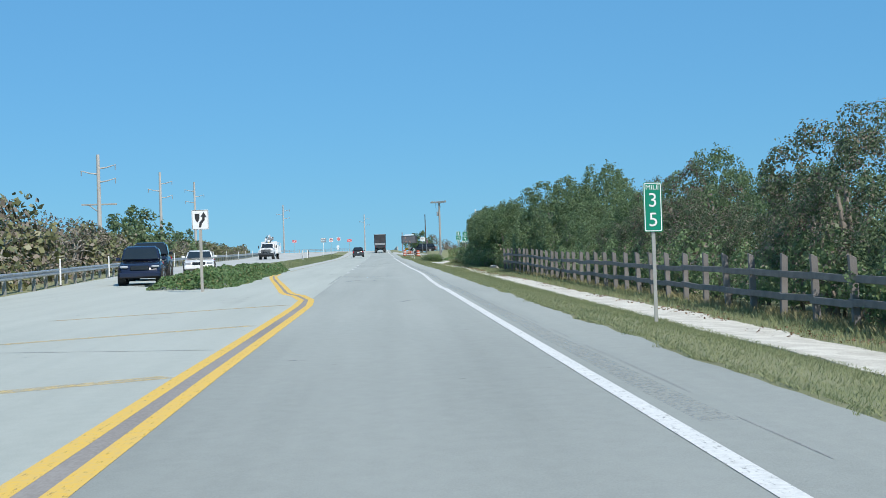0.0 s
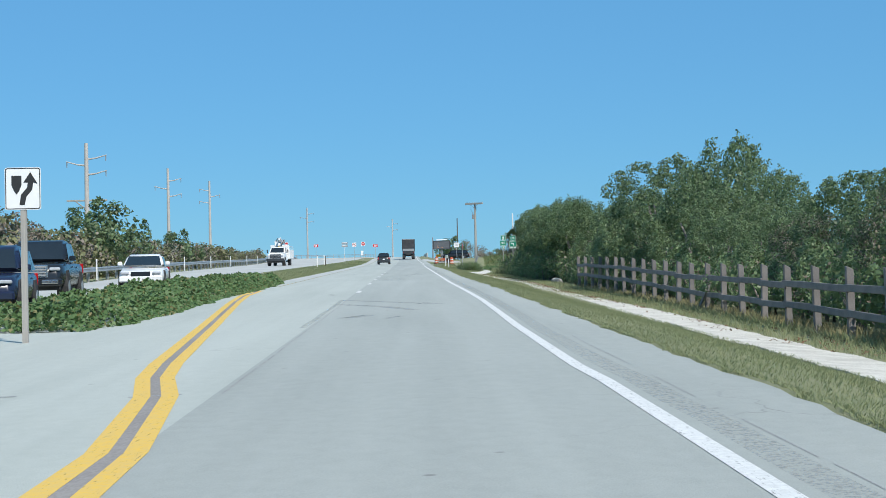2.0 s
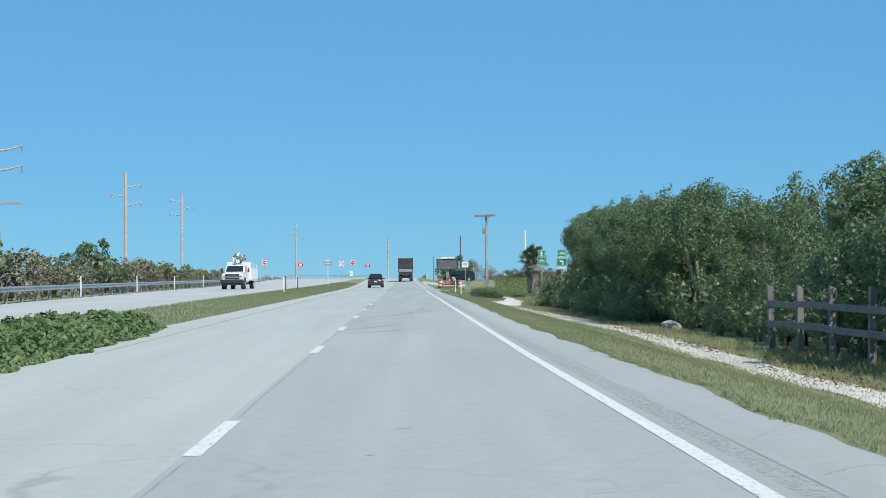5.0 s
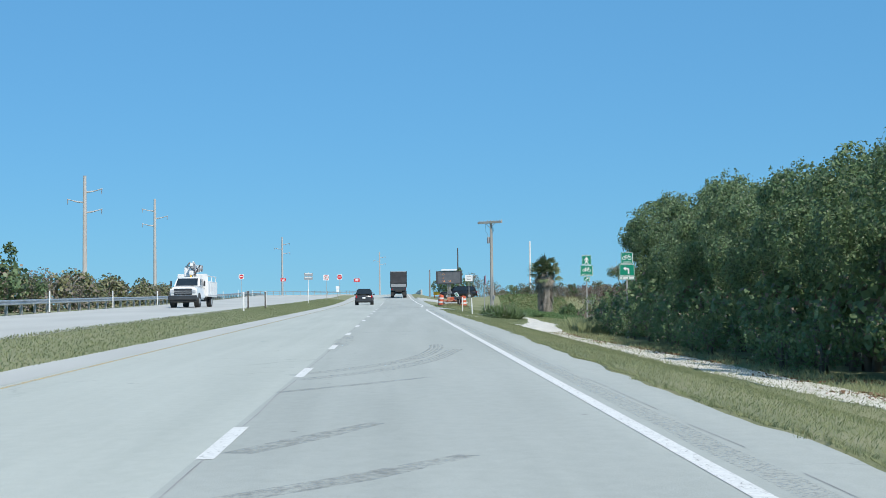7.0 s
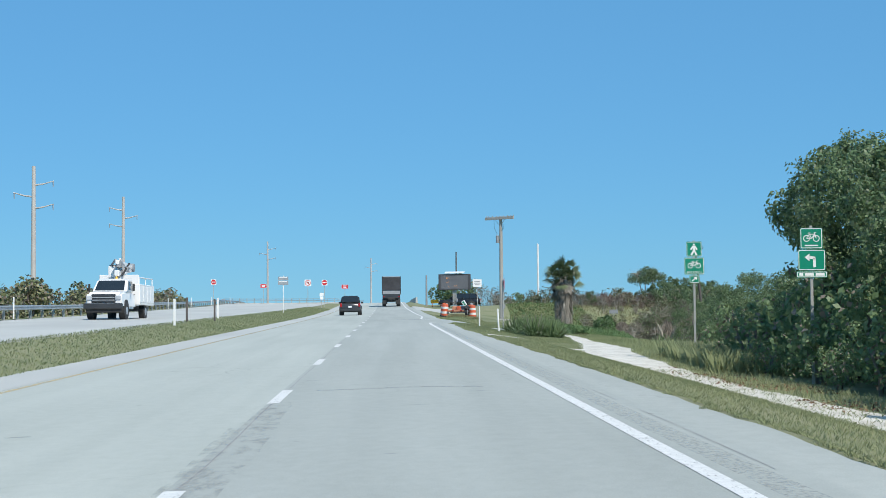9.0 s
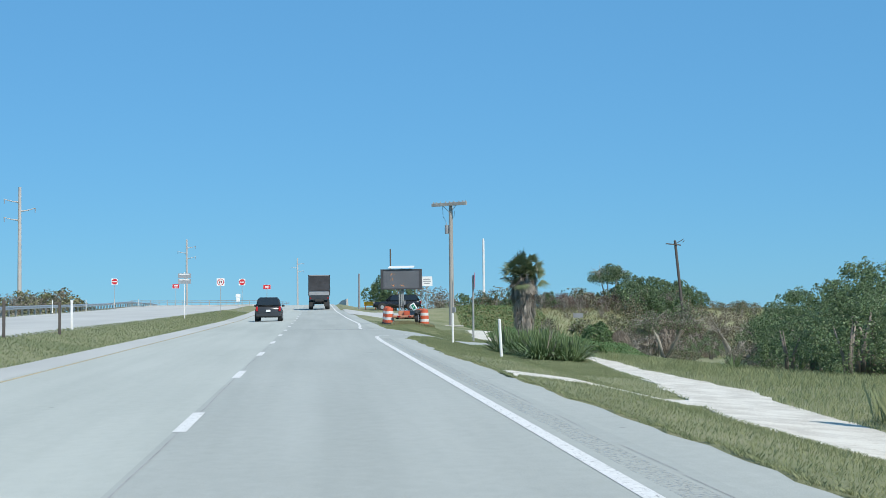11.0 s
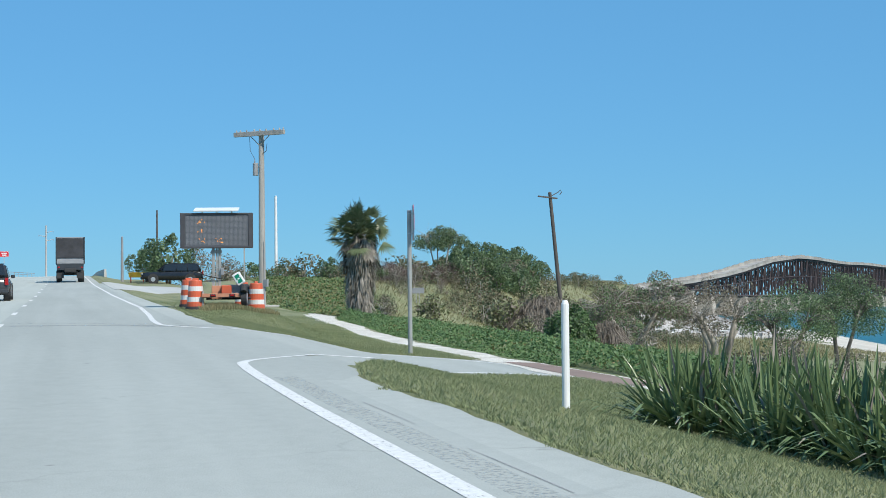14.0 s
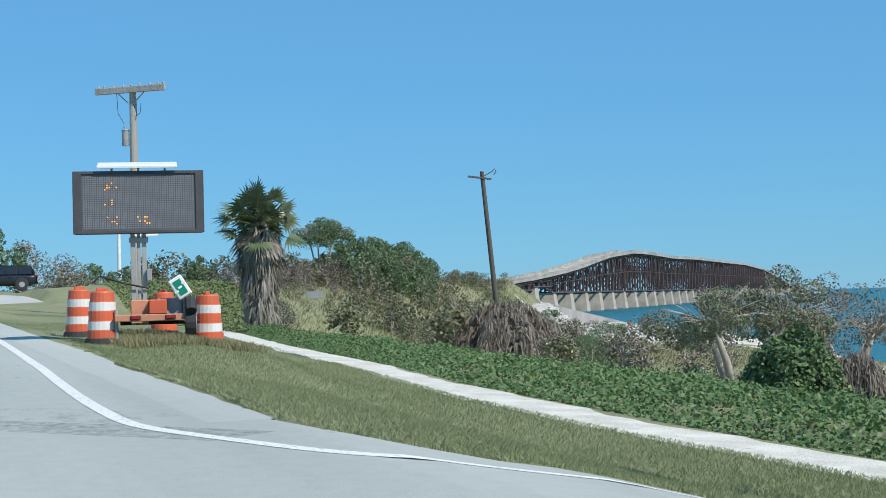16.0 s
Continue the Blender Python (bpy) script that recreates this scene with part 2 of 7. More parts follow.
CONCRETE = material("pale_concrete", (0.58, 0.56, 0.52), (0.45, 0.43, 0.40), 0.8, 20, 0.9, 0.005)
PIER_CONCRETE = material("stained_pier_concrete", (0.50, 0.44, 0.36), (0.34, 0.29, 0.24), 0.25, 4, 0.9, 0.02)
STAINED_WALL = material("stained_grey_concrete", (0.36, 0.35, 0.34), (0.19, 0.185, 0.185), 0.3, 5, 0.9, 0.01, stretch=(1, 1, 0.4))
FENCE_WOOD = material("weathered_fence_wood", (0.225, 0.21, 0.20), (0.125, 0.118, 0.115), 2.0, 30, 0.85, 0.006, objvar=0.35)
GALV = material("galvanised_steel", (0.55, 0.56, 0.57), (0.42, 0.43, 0.44), 2.0, 25, 0.45, metal=0.7)
GALV_POST = material("dull_zinc_post", (0.42, 0.42, 0.40), (0.32, 0.32, 0.30), 3.0, 25, 0.55, metal=0.4)
ALU = material("bare_aluminium", (0.50, 0.51, 0.52), (0.40, 0.41, 0.42), 3.0, 25, 0.4, metal=0.6)
WHITE = material("white_plastic", (0.80, 0.80, 0.78), (0.70, 0.70, 0.68), 2.0, 20, 0.5)
GREEN_SIGN = material("green_sign_sheet", (0.0, 0.235, 0.145), (0.0, 0.20, 0.12), 1.0, 8, 0.4)
WHITE_SIGN = material("white_sign_sheet", (0.80, 0.80, 0.79), (0.74, 0.74, 0.72), 1.0, 8, 0.4)
GREY_SIGN = material("dull_grey_sign_sheet", (0.30, 0.33, 0.35), (0.24, 0.26, 0.28), 1.0, 8, 0.5)
BLACK_SIGN = material("black_sign_sheet", (0.02, 0.02, 0.02), (0.03, 0.03, 0.03), 1.0, 8, 0.5)
RED_SIGN = material("red_sign_sheet", (0.62, 0.03, 0.04), (0.52, 0.03, 0.04), 1.0, 8, 0.4)
YELLOW_SIGN = material("yellow_paint", (0.85, 0.50, 0.03), (0.75, 0.42, 0.03), 1.0, 8, 0.4)
ORANGE = material("orange_plastic", (0.62, 0.115, 0.045), (0.50, 0.11, 0.055), 2.0, 12, 0.5, spots=((0.45, 0.14, 0.07), 1.2, 0.64))
BARREL_WHITE = material("reflective_white_band", (0.74, 0.73, 0.70), (0.60, 0.59, 0.56), 3.0, 15, 0.45)
BLACK_RUBBER = material("black_rubber", (0.025, 0.025, 0.025), (0.04, 0.04, 0.04), 4.0, 20, 0.8)
BOARD_BLACK = material("matt_black_frame", (0.045, 0.045, 0.05), (0.07, 0.07, 0.075), 2.0, 20, 0.6)
BOARD_FACE = material("matrix_face", (0.07, 0.075, 0.085), (0.10, 0.105, 0.115), 1.2, 20, 0.45)
BOARD_DOT = material("unlit_matrix_dot", (0.20, 0.21, 0.225), (0.14, 0.145, 0.155), 1.2, 20, 0.5)
TRAILER = material("faded_orange_paint", (0.58, 0.26, 0.15), (0.45, 0.20, 0.12), 2.0, 12, 0.6)
GREY_PAINT = material("grey_paint", (0.30, 0.31, 0.32), (0.24, 0.25, 0.26), 2.0, 12, 0.5)
CAR_NAVY = material("dark_blue_car_paint", (0.012, 0.018, 0.045), (0.016, 0.022, 0.05), 1.0, 8, 0.22, spec=0.6)
CAR_BLACK = material("black_car_paint", (0.012, 0.014, 0.018), (0.018, 0.02, 0.024), 1.0, 8, 0.22, spec=0.6)
CAR_GREY = material("dark_grey_car_paint", (0.035, 0.037, 0.04), (0.045, 0.047, 0.05), 1.0, 8, 0.25, spec=0.6)
CAR_WHITE = material("white_car_paint", (0.78, 0.78, 0.77), (0.72, 0.72, 0.71), 1.0, 8, 0.25)
GLASS_DARK = material("dark_car_glass", (0.015, 0.018, 0.02), (0.02, 0.024, 0.027), 1.0, 8, 0.08, spec=0.8)
CHROME = material("chrome", (0.65, 0.66, 0.67), (0.5, 0.51, 0.52), 3.0, 20, 0.2, metal=0.9)
TAIL_RED = material("red_lens", (0.42, 0.01, 0.012), (0.32, 0.01, 0.01), 3.0, 20, 0.2)
LAMP_LENS = material("clear_lamp_lens", (0.50, 0.52, 0.55), (0.36, 0.38, 0.40), 3.0, 20, 0.12)
TARP = material("black_tarpaulin", (0.02, 0.02, 0.022), (0.045, 0.045, 0.05), 1.5, 12, 0.6, 0.01)
TRUSS = material("rusty_truss_steel", (0.085, 0.058, 0.055), (0.04, 0.03, 0.032), 0.2, 3, 0.85)
DECK = material("bleached_bridge_deck", (0.46, 0.43, 0.38), (0.28, 0.26, 0.23), 0.15, 1.5, 0.9)
PALM_LEAF = material("palm_fronds", (0.085, 0.125, 0.055), (0.20, 0.225, 0.13), 0.8, 5, 0.4, island=0.75, through=0.15)
PALM_DRY = material("dead_palm_fronds", (0.38, 0.345, 0.29), (0.11, 0.095, 0.08), 0.8, 5, 0.75, island=0.75)
BLADE = material("sword_leaves", (0.085, 0.145, 0.06), (0.20, 0.265, 0.12), 0.7, 5, 0.35, island=0.7, through=0.15)
ROCK = material("pale_limestone", (0.60, 0.58, 0.54), (0.22, 0.21, 0.20), 0.35, 5, 0.95, 0.03, island=0.5)
BRICK_RED = material("red_brown_paver", (0.28, 0.20, 0.165), (0.22, 0.16, 0.13), 0.8, 15, 0.9, 0.005)


def water_material():
    m = bpy.data.materials.new("sea_water")
    m.use_nodes = True
    nt, bs = m.node_tree, m.node_tree.nodes["Principled BSDF"]
    co, n, n2 = nt.nodes.new("ShaderNodeTexCoord"), nt.nodes.new("ShaderNodeTexNoise"), nt.nodes.new("ShaderNodeTexNoise")
    n.inputs["Scale"].default_value, n.inputs["Detail"].default_value = 0.012, 4
    n2.inputs["Scale"].default_value, n2.inputs["Detail"].default_value = 0.6, 5
    nt.links.new(co.outputs["Object"], n.inputs["Vector"])
    nt.links.new(co.outputs["Object"], n2.inputs["Vector"])
    mix = nt.nodes.new("ShaderNodeMix")
    mix.data_type = "RGBA"
    mix.inputs["A"].default_value, mix.inputs["B"].default_value = (0.008, 0.09, 0.125, 1), (0.02, 0.15, 0.175, 1)
    nt.links.new(n.outputs["Fac"], mix.inputs["Factor"])
    nt.links.new(mix.outputs["Result"], bs.inputs["Base Color"])
    b = nt.nodes.new("ShaderNodeBump")
    b.inputs["Strength"].default_value, b.inputs["Distance"].default_value = 0.6, 0.5
    nt.links.new(n2.outputs["Fac"], b.inputs["Height"])
    nt.links.new(b.outputs["Normal"], bs.inputs["Normal"])
    bs.inputs["Roughness"].default_value = 0.3
    bs.inputs["Specular IOR Level"].default_value = 0.06
    return m


WATER = water_material()


def lit_material():
    m = bpy.data.materials.new("amber_led")
    m.use_nodes = True
    bs = m.node_tree.nodes["Principled BSDF"]
    bs.inputs["Base Color"].default_value = (0.9, 0.35, 0.05, 1)
    bs.inputs["Emission Color"].default_value = (1.0, 0.36, 0.05, 1)
    bs.inputs["Emission Strength"].default_value = 0.9
    return m


LED = lit_material()

# ---- building blocks ----
def mesh_object(name, verts, faces, mat, parent=None, label="", smooth=False):
    me = bpy.data.meshes.new(name)
    me.from_pydata([tuple(v) for v in verts], [], [tuple(f) for f in faces])
    me.materials.append(mat)
    if smooth:
        me.polygons.foreach_set("use_smooth", [True] * len(me.polygons))
    me.update()
    ob = new(name, me)
    ob.parent = parent
    return tagged(ob, label) if label else ob


def part(name, bm, mat, parent=None, label="", smooth=False):
    me = bpy.data.meshes.new(name)
    bm.normal_update()
    bm.to_mesh(me)
    bm.free()
    me.materials.append(mat)
    if smooth:
        me.polygons.foreach_set("use_smooth", [True] * len(me.polygons))
    ob = new(name, me)
    ob.parent = parent
    return tagged(ob, label) if label else ob


def thing(name, at, label, category, group="", kind="", rz=0.0):
    ob = new(name)
    ob.empty_display_size = 0.2
    ob.matrix_world = pose(*at, 0, 0, rz)
    return tagged(ob, label, category, group, kind)


def add_box(bm, size, at=(0, 0, 0), turn=(0, 0, 0), bevel=0.0):
    m = pose(*at, *turn) @ Matrix.Diagonal((*size, 1))
    vs = bmesh.ops.create_cube(bm, size=1, matrix=m)["verts"]
    if bevel:
        es = list({e for v in vs for e in v.link_edges})
        bmesh.ops.bevel(bm, geom=es, offset=bevel, segments=1, affect="EDGES")
    return bm


def box(size, at=(0, 0, 0), turn=(0, 0, 0), bevel=0.0):
    return add_box(bmesh.new(), size, at, turn, bevel)


def add_rod(bm, a, b, r1, r2=None, n=8):
    a, b = Vector(a), Vector(b)
    d = b - a
    m = Matrix.Translation((a + b) / 2) @ d.to_track_quat("Z", "Y").to_matrix().to_4x4()
    bmesh.ops.create_cone(bm, cap_ends=True, segments=n, radius1=r1, radius2=r1 if r2 is None else r2, depth=d.length, matrix=m)
    return bm


def rod(a, b, r1, r2=None, n=8):
    return add_rod(bmesh.new(), a, b, r1, r2, n)


def tube(path, radii, n=6):
    """A bent tapering tube as verts and faces."""
    verts, faces = [], []
    for i, p in enumerate(path):
        d = Vector(path[min(i + 1, len(path) - 1)]) - Vector(path[max(i - 1, 0)])
        q = d.to_track_quat("Z", "Y")
        for k in range(n):
            a = 2 * math.pi * k / n
            verts.append(Vector(p) + q @ Vector((math.cos(a) * radii[i], math.sin(a) * radii[i], 0)))
    for i in range(len(path) - 1):
        for k in range(n):
            a, b = i * n + k, i * n + (k + 1) % n
            faces.append((a, b, b + n, a + n))
    faces.append(tuple(range(n - 1, -1, -1)))
    faces.append(tuple(range(len(verts) - n, len(verts))))
    return verts, faces


def join_lists(pieces):
    verts, faces = [], []
    for v, f in pieces:
        o = len(verts)
        verts += list(v)
        faces += [tuple(i + o for i in q) for q in f]
    return verts, faces


def prism(profile, width, taper=0.0):
    """A side profile [(y, z)] drawn out across x, its upper part drawn in by taper."""
    bm = bmesh.new()
    top = max(z for _, z in profile)
    low = min(z for _, z in profile)
    sides = []
    for s in (-1, 1):
        sides.append([bm.verts.new((s * (width / 2 - taper * (z - low) / (top - low)), y, z)) for y, z in profile])
    n = len(profile)
    for i in range(n):
        bm.faces.new((sides[0][i], sides[0][(i + 1) % n], sides[1][(i + 1) % n], sides[1][i]))
    bm.faces.new(sides[0][::-1])
    bm.faces.new(sides[1])
    bmesh.ops.recalc_face_normals(bm, faces=bm.faces)
    return bm


def soften(bm, r):
    es = [e for e in bm.edges if len(e.link_faces) == 2 and e.calc_face_angle() > 0.35]
    bmesh.ops.bevel(bm, geom=es, offset=r, segments=2, affect="EDGES", clamp_overlap=True)
    return bm


def outline(points, thick, y=0.0):
    """A flat shape of points (x, z), facing -y, thick in y."""
    bm = bmesh.new()
    a = [bm.verts.new((x, y, z)) for x, z in points]
    b = [bm.verts.new((x, y + thick, z)) for x, z in points]
    bm.faces.new(a)
    bm.faces.new(b[::-1])
    n = len(points)
    for i in range(n):
        bm.faces.new((a[(i + 1) % n], a[i], b[i], b[(i + 1) % n]))
    bmesh.ops.recalc_face_normals(bm, faces=bm.faces)
    return bm


def round_rect(w, h, r, x=0.0, z=0.0, n=4):
    pts = []
    for cx, cz, a0 in ((w / 2 - r, h / 2 - r, 0), (-w / 2 + r, h / 2 - r, 90), (-w / 2 + r, -h / 2 + r, 180), (w / 2 - r, -h / 2 + r, 270)):
        for k in range(n + 1):
            a = radians(a0 + 90 * k / n)
            pts.append((x + cx + r * math.cos(a), z + cz + r * math.sin(a)))
    return pts[::-1]


def lettering(text, height, mat, parent, at, name="lettering"):
    cu = bpy.data.curves.new(name, "FONT")
    cu.body, cu.size, cu.align_x, cu.align_y, cu.extrude = text, height / 0.7, "CENTER", "CENTER", 0.001
    tmp = bpy.data.objects.new(name, cu)
    me = bpy.data.meshes.new_from_object(tmp)
    bpy.data.objects.remove(tmp)
    me.materials.clear()
    me.materials.append(mat)
    ob = new(name, me)
    ob.parent = parent
    ob.matrix_basis = pose(*at, 90, 0, 0)
    return ob


# ---- the lie of the land ----
GRADE = 0.0185


def grade(y):
    """Height of the road's lane line above the sheet's zero, along the road."""
    return np.interp(y, [-4000, -60, -45, 0, 240, 280, 320, 360, 395, 440, 500, 620, 5000], [-0.8, -0.8, -0.8, 0, 4.44, 5.24, 6.22, 7.36, 8.32, 8.9, 9.15, 9.2, 9.2])


def bank_grade(y):
    """The same slope as the land beside the road keeps it, lower towards the crest."""
    return np.interp(y, [-4000, -60, -45, 0, 330, 390, 460, 620, 5000], [-0.8, -0.8, -0.8, 0, 6.10, 7.05, 7.75, 8.2, 8.2])


def left_rise(y):
    """How far the oncoming carriageway lies above ours."""
    return np.interp(y, [40, 85, 120, 150, 220, 285, 320, 360, 400], [0, 0.14, 0.25, 0.35, 0.45, 0.46, 0.32, 0.05, 0])


def rail_x(y):
    """Where the guardrail of the oncoming carriageway runs."""
    return np.interp(y, [-60, 0, 60, 80, 120, 160, 200, 240, 290, 360, 460], [-10.2, -11.6, -15, -16.4, -18.7, -20.1, -21.3, -22.4, -24.6, -27.2, -30])


SEA = -1.5


def smooth(a, b, v):
    t = np.clip((v - a) / (b - a), 0, 1)
    return t * t * (3 - 2 * t)


def near_right(x):
    return np.interp(x, [-7.5, -1.71, 3.3, 4.4, 6.0, 8.0, 10.0, 14.0], [-0.087, 0.0, 0.07, -0.07, -0.45, -0.58, -0.68, -0.85])


def ground(x, y):
    """Height of the ground at a place, in metres above the sheet's zero."""
    x, y = np.asarray(x, float), np.asarray(y, float)
    g = grade(y)
    g = g + (bank_grade(y) - g) * smooth(9, 16, x)
    right = g + near_right(np.minimum(x, 14.0))
    # the land right of the road falls to the beach, with the old bridge's mound beyond
    bank = np.interp(x, [10, 15, 24, 30, 40, 60, 75], [-0.68, -1.25, -2.5, -3.2, -4.0, -5.3, -5.8]) + 0.68
    far = g + near_right(np.minimum(x, 14.0)) * (x < 10) + (x >= 10) * (-0.68 - 0.012 * (np.minimum(x, 40) - 10))
    far = far + bank * smooth(185, 222, y)
    shore = np.interp(y, [-100, 150, 205, 250, 331, 380, 425, 900], [90, 90, 62, 68, 82, 104, 114, 120])
    far = far + (SEA - 0.5 - far) * smooth(-16, 4, x - shore)
    k = np.clip(((x - 18) * 52 + (y - 322) * 74) / 8180.0, 0, 1)
    away = np.hypot(x - 18 - 52 * k, y - 322 - 74 * k)
    crest = 6.3 + 0.7 * k
    far = np.where(x > 10, far + np.maximum(crest - far, 0) * (1 - smooth(4 - 2 * k, 18 - 7 * k, away)), far)
    out = np.where(x > 10, far, right) + 0.35 * smooth(292, 326, y) * smooth(3.6, 8, x) * (1 - smooth(12, 26, x)) * (1 - smooth(372, 400, y))
    out = out + 0.34 * smooth(3.8, 5.6, x) * (1 - smooth(6.4, 7.3, x)) * smooth(239, 245, y) * (1 - smooth(258, 276, y))
    # the median and the oncoming carriageway
    lz = g - 0.06 + left_rise(y)
    med = g - 0.087 + (lz - (g - 0.087)) * np.clip((-7.5 - x) / 3.0, 0, 1)
    rx = rail_x(y)
    off = np.clip((rx - 0.8 - x) / 10.0, 0, 1)
    left = np.where(x > rx - 0.8, med, lz - (lz - np.minimum(lz, 0.2)) * smooth(0, 1, off))
    left = np.where(x < -120, left + (SEA - 0.4 - left) * smooth(120, 260, -x), left)
    out = np.where(x < -7.5, left, out)
    # land ends past the bridge head
    out = np.where(y > 430, out + (SEA - 1 - out) * smooth(430, 470, y) * (np.abs(x + 8) > 22), out)
    return out


def gz(x, y):
    return float(ground(x, y))


def strip(name, rows, mat, lift, label="", across=4, drop=0.0):
    """A paved strip: rows (y, x_left, x_right) in order along it, lying on the ground; drop: depth of its edges."""
    verts, faces = [], []
    n = across + 1
    for y, xa, xb in rows:
        for k in range(n):
            x = xa + (xb - xa) * k / across
            verts.append((x, y, gz(x, y) + lift))
    for i in range(len(rows) - 1):
        for k in range(across):
            a = i * n + k
            faces.append((a, a + 1, a + n + 1, a + n))
    if drop:
        m = len(verts)
        for i in range(len(rows)):
            for k in (0, across):
                x, y, z = verts[i * n + k]
                verts.append((x, y, z - drop))
        for i in range(len(rows) - 1):
            faces.append((i * n, (i + 1) * n, m + 2 * i + 2, m + 2 * i))
            faces.append((i * n + across, m + 2 * i + 1, m + 2 * i + 3, (i + 1) * n + across))
    ob = mesh_object(name, verts, faces, mat)
    return tagged(ob, label, "", "", "structure")


def curved(points, rounds=3):
    """The line with its corners cut round."""
    for _ in range(rounds):
        out = [points[0]]
        for (ax, ay), (bx, by) in zip(points, points[1:]):
            out += [(ax * 0.75 + bx * 0.25, ay * 0.75 + by * 0.25), (ax * 0.25 + bx * 0.75, ay * 0.25 + by * 0.75)]
        points = out + [points[-1]]
    return points


def ramp(a, b, step):
    n = max(1, int(round(abs(b - a) / step)))
    return [a + (b - a) * i / n for i in range(n + 1)]


def band(name, line, width, mat, lift, label=""):
    """A painted band of some width along a line of points on the ground."""
    pts = [line[0]]
    for p, q in zip(line, line[1:]):
        n = max(1, int(math.dist(p, q) / 1.5))
        pts += [(p[0] + (q[0] - p[0]) * i / n, p[1] + (q[1] - p[1]) * i / n) for i in range(1, n + 1)]
    verts, faces = [], []
    for i, p in enumerate(pts):
        d = Vector(pts[min(i + 1, len(pts) - 1)]) - Vector(pts[max(i - 1, 0)])
        d.normalize()
        w = width[i * (len(width) - 1) // max(1, len(pts) - 1)] if isinstance(width, (list, tuple)) else width
        for s in (-1, 1):
            x, y = p[0] - s * d.y * w / 2, p[1] + s * d.x * w / 2
            verts.append((x, y, gz(x, y) + lift))
    for i in range(len(pts) - 1):
        faces.append((2 * i, 2 * i + 1, 2 * i + 3, 2 * i + 2))
    ob = mesh_object(name, verts, faces, mat)
    for f in ob.data.polygons:
        if f.normal.z < 0:
            f.flip()
    return tagged(ob, label, "", "", "structure")

# ---- the footpath's edges, as (y, x) ----
PATH_L = [(-40, 6.0), (37, 6.15), (47, 6.1), (80, 6.3), (105, 6.3), (122, 6.85), (134, 6.3), (149, 6.05), (158, 5.75), (168, 5.95), (176, 5.7), (184, 6.6), (191.5, 7.5), (197, 7.8), (206, 8.6), (216, 8.6), (224, 8.1), (231, 7.95), (234, 7.8), (240, 8.0), (247, 8.75), (255, 9.35), (263, 10.0), (275, 11.8), (300, 16)]
PATH_R = [(-40, 7.7), (17, 7.6), (33, 7.9), (55, 7.5), (75, 7.8), (90, 7.6), (98, 7.3), (110, 7.8), (124, 8.0), (139, 7.9), (149, 7.4), (158, 6.9), (166, 7.1), (174, 7.7), (182, 8.2), (188, 9.1), (195, 9.05), (200, 9.05), (206, 9.5), (217, 9.6), (226, 9.2), (235, 8.95), (243, 9.25), (251, 10.15), (263, 11.3), (275, 13.2), (300, 17.5)]

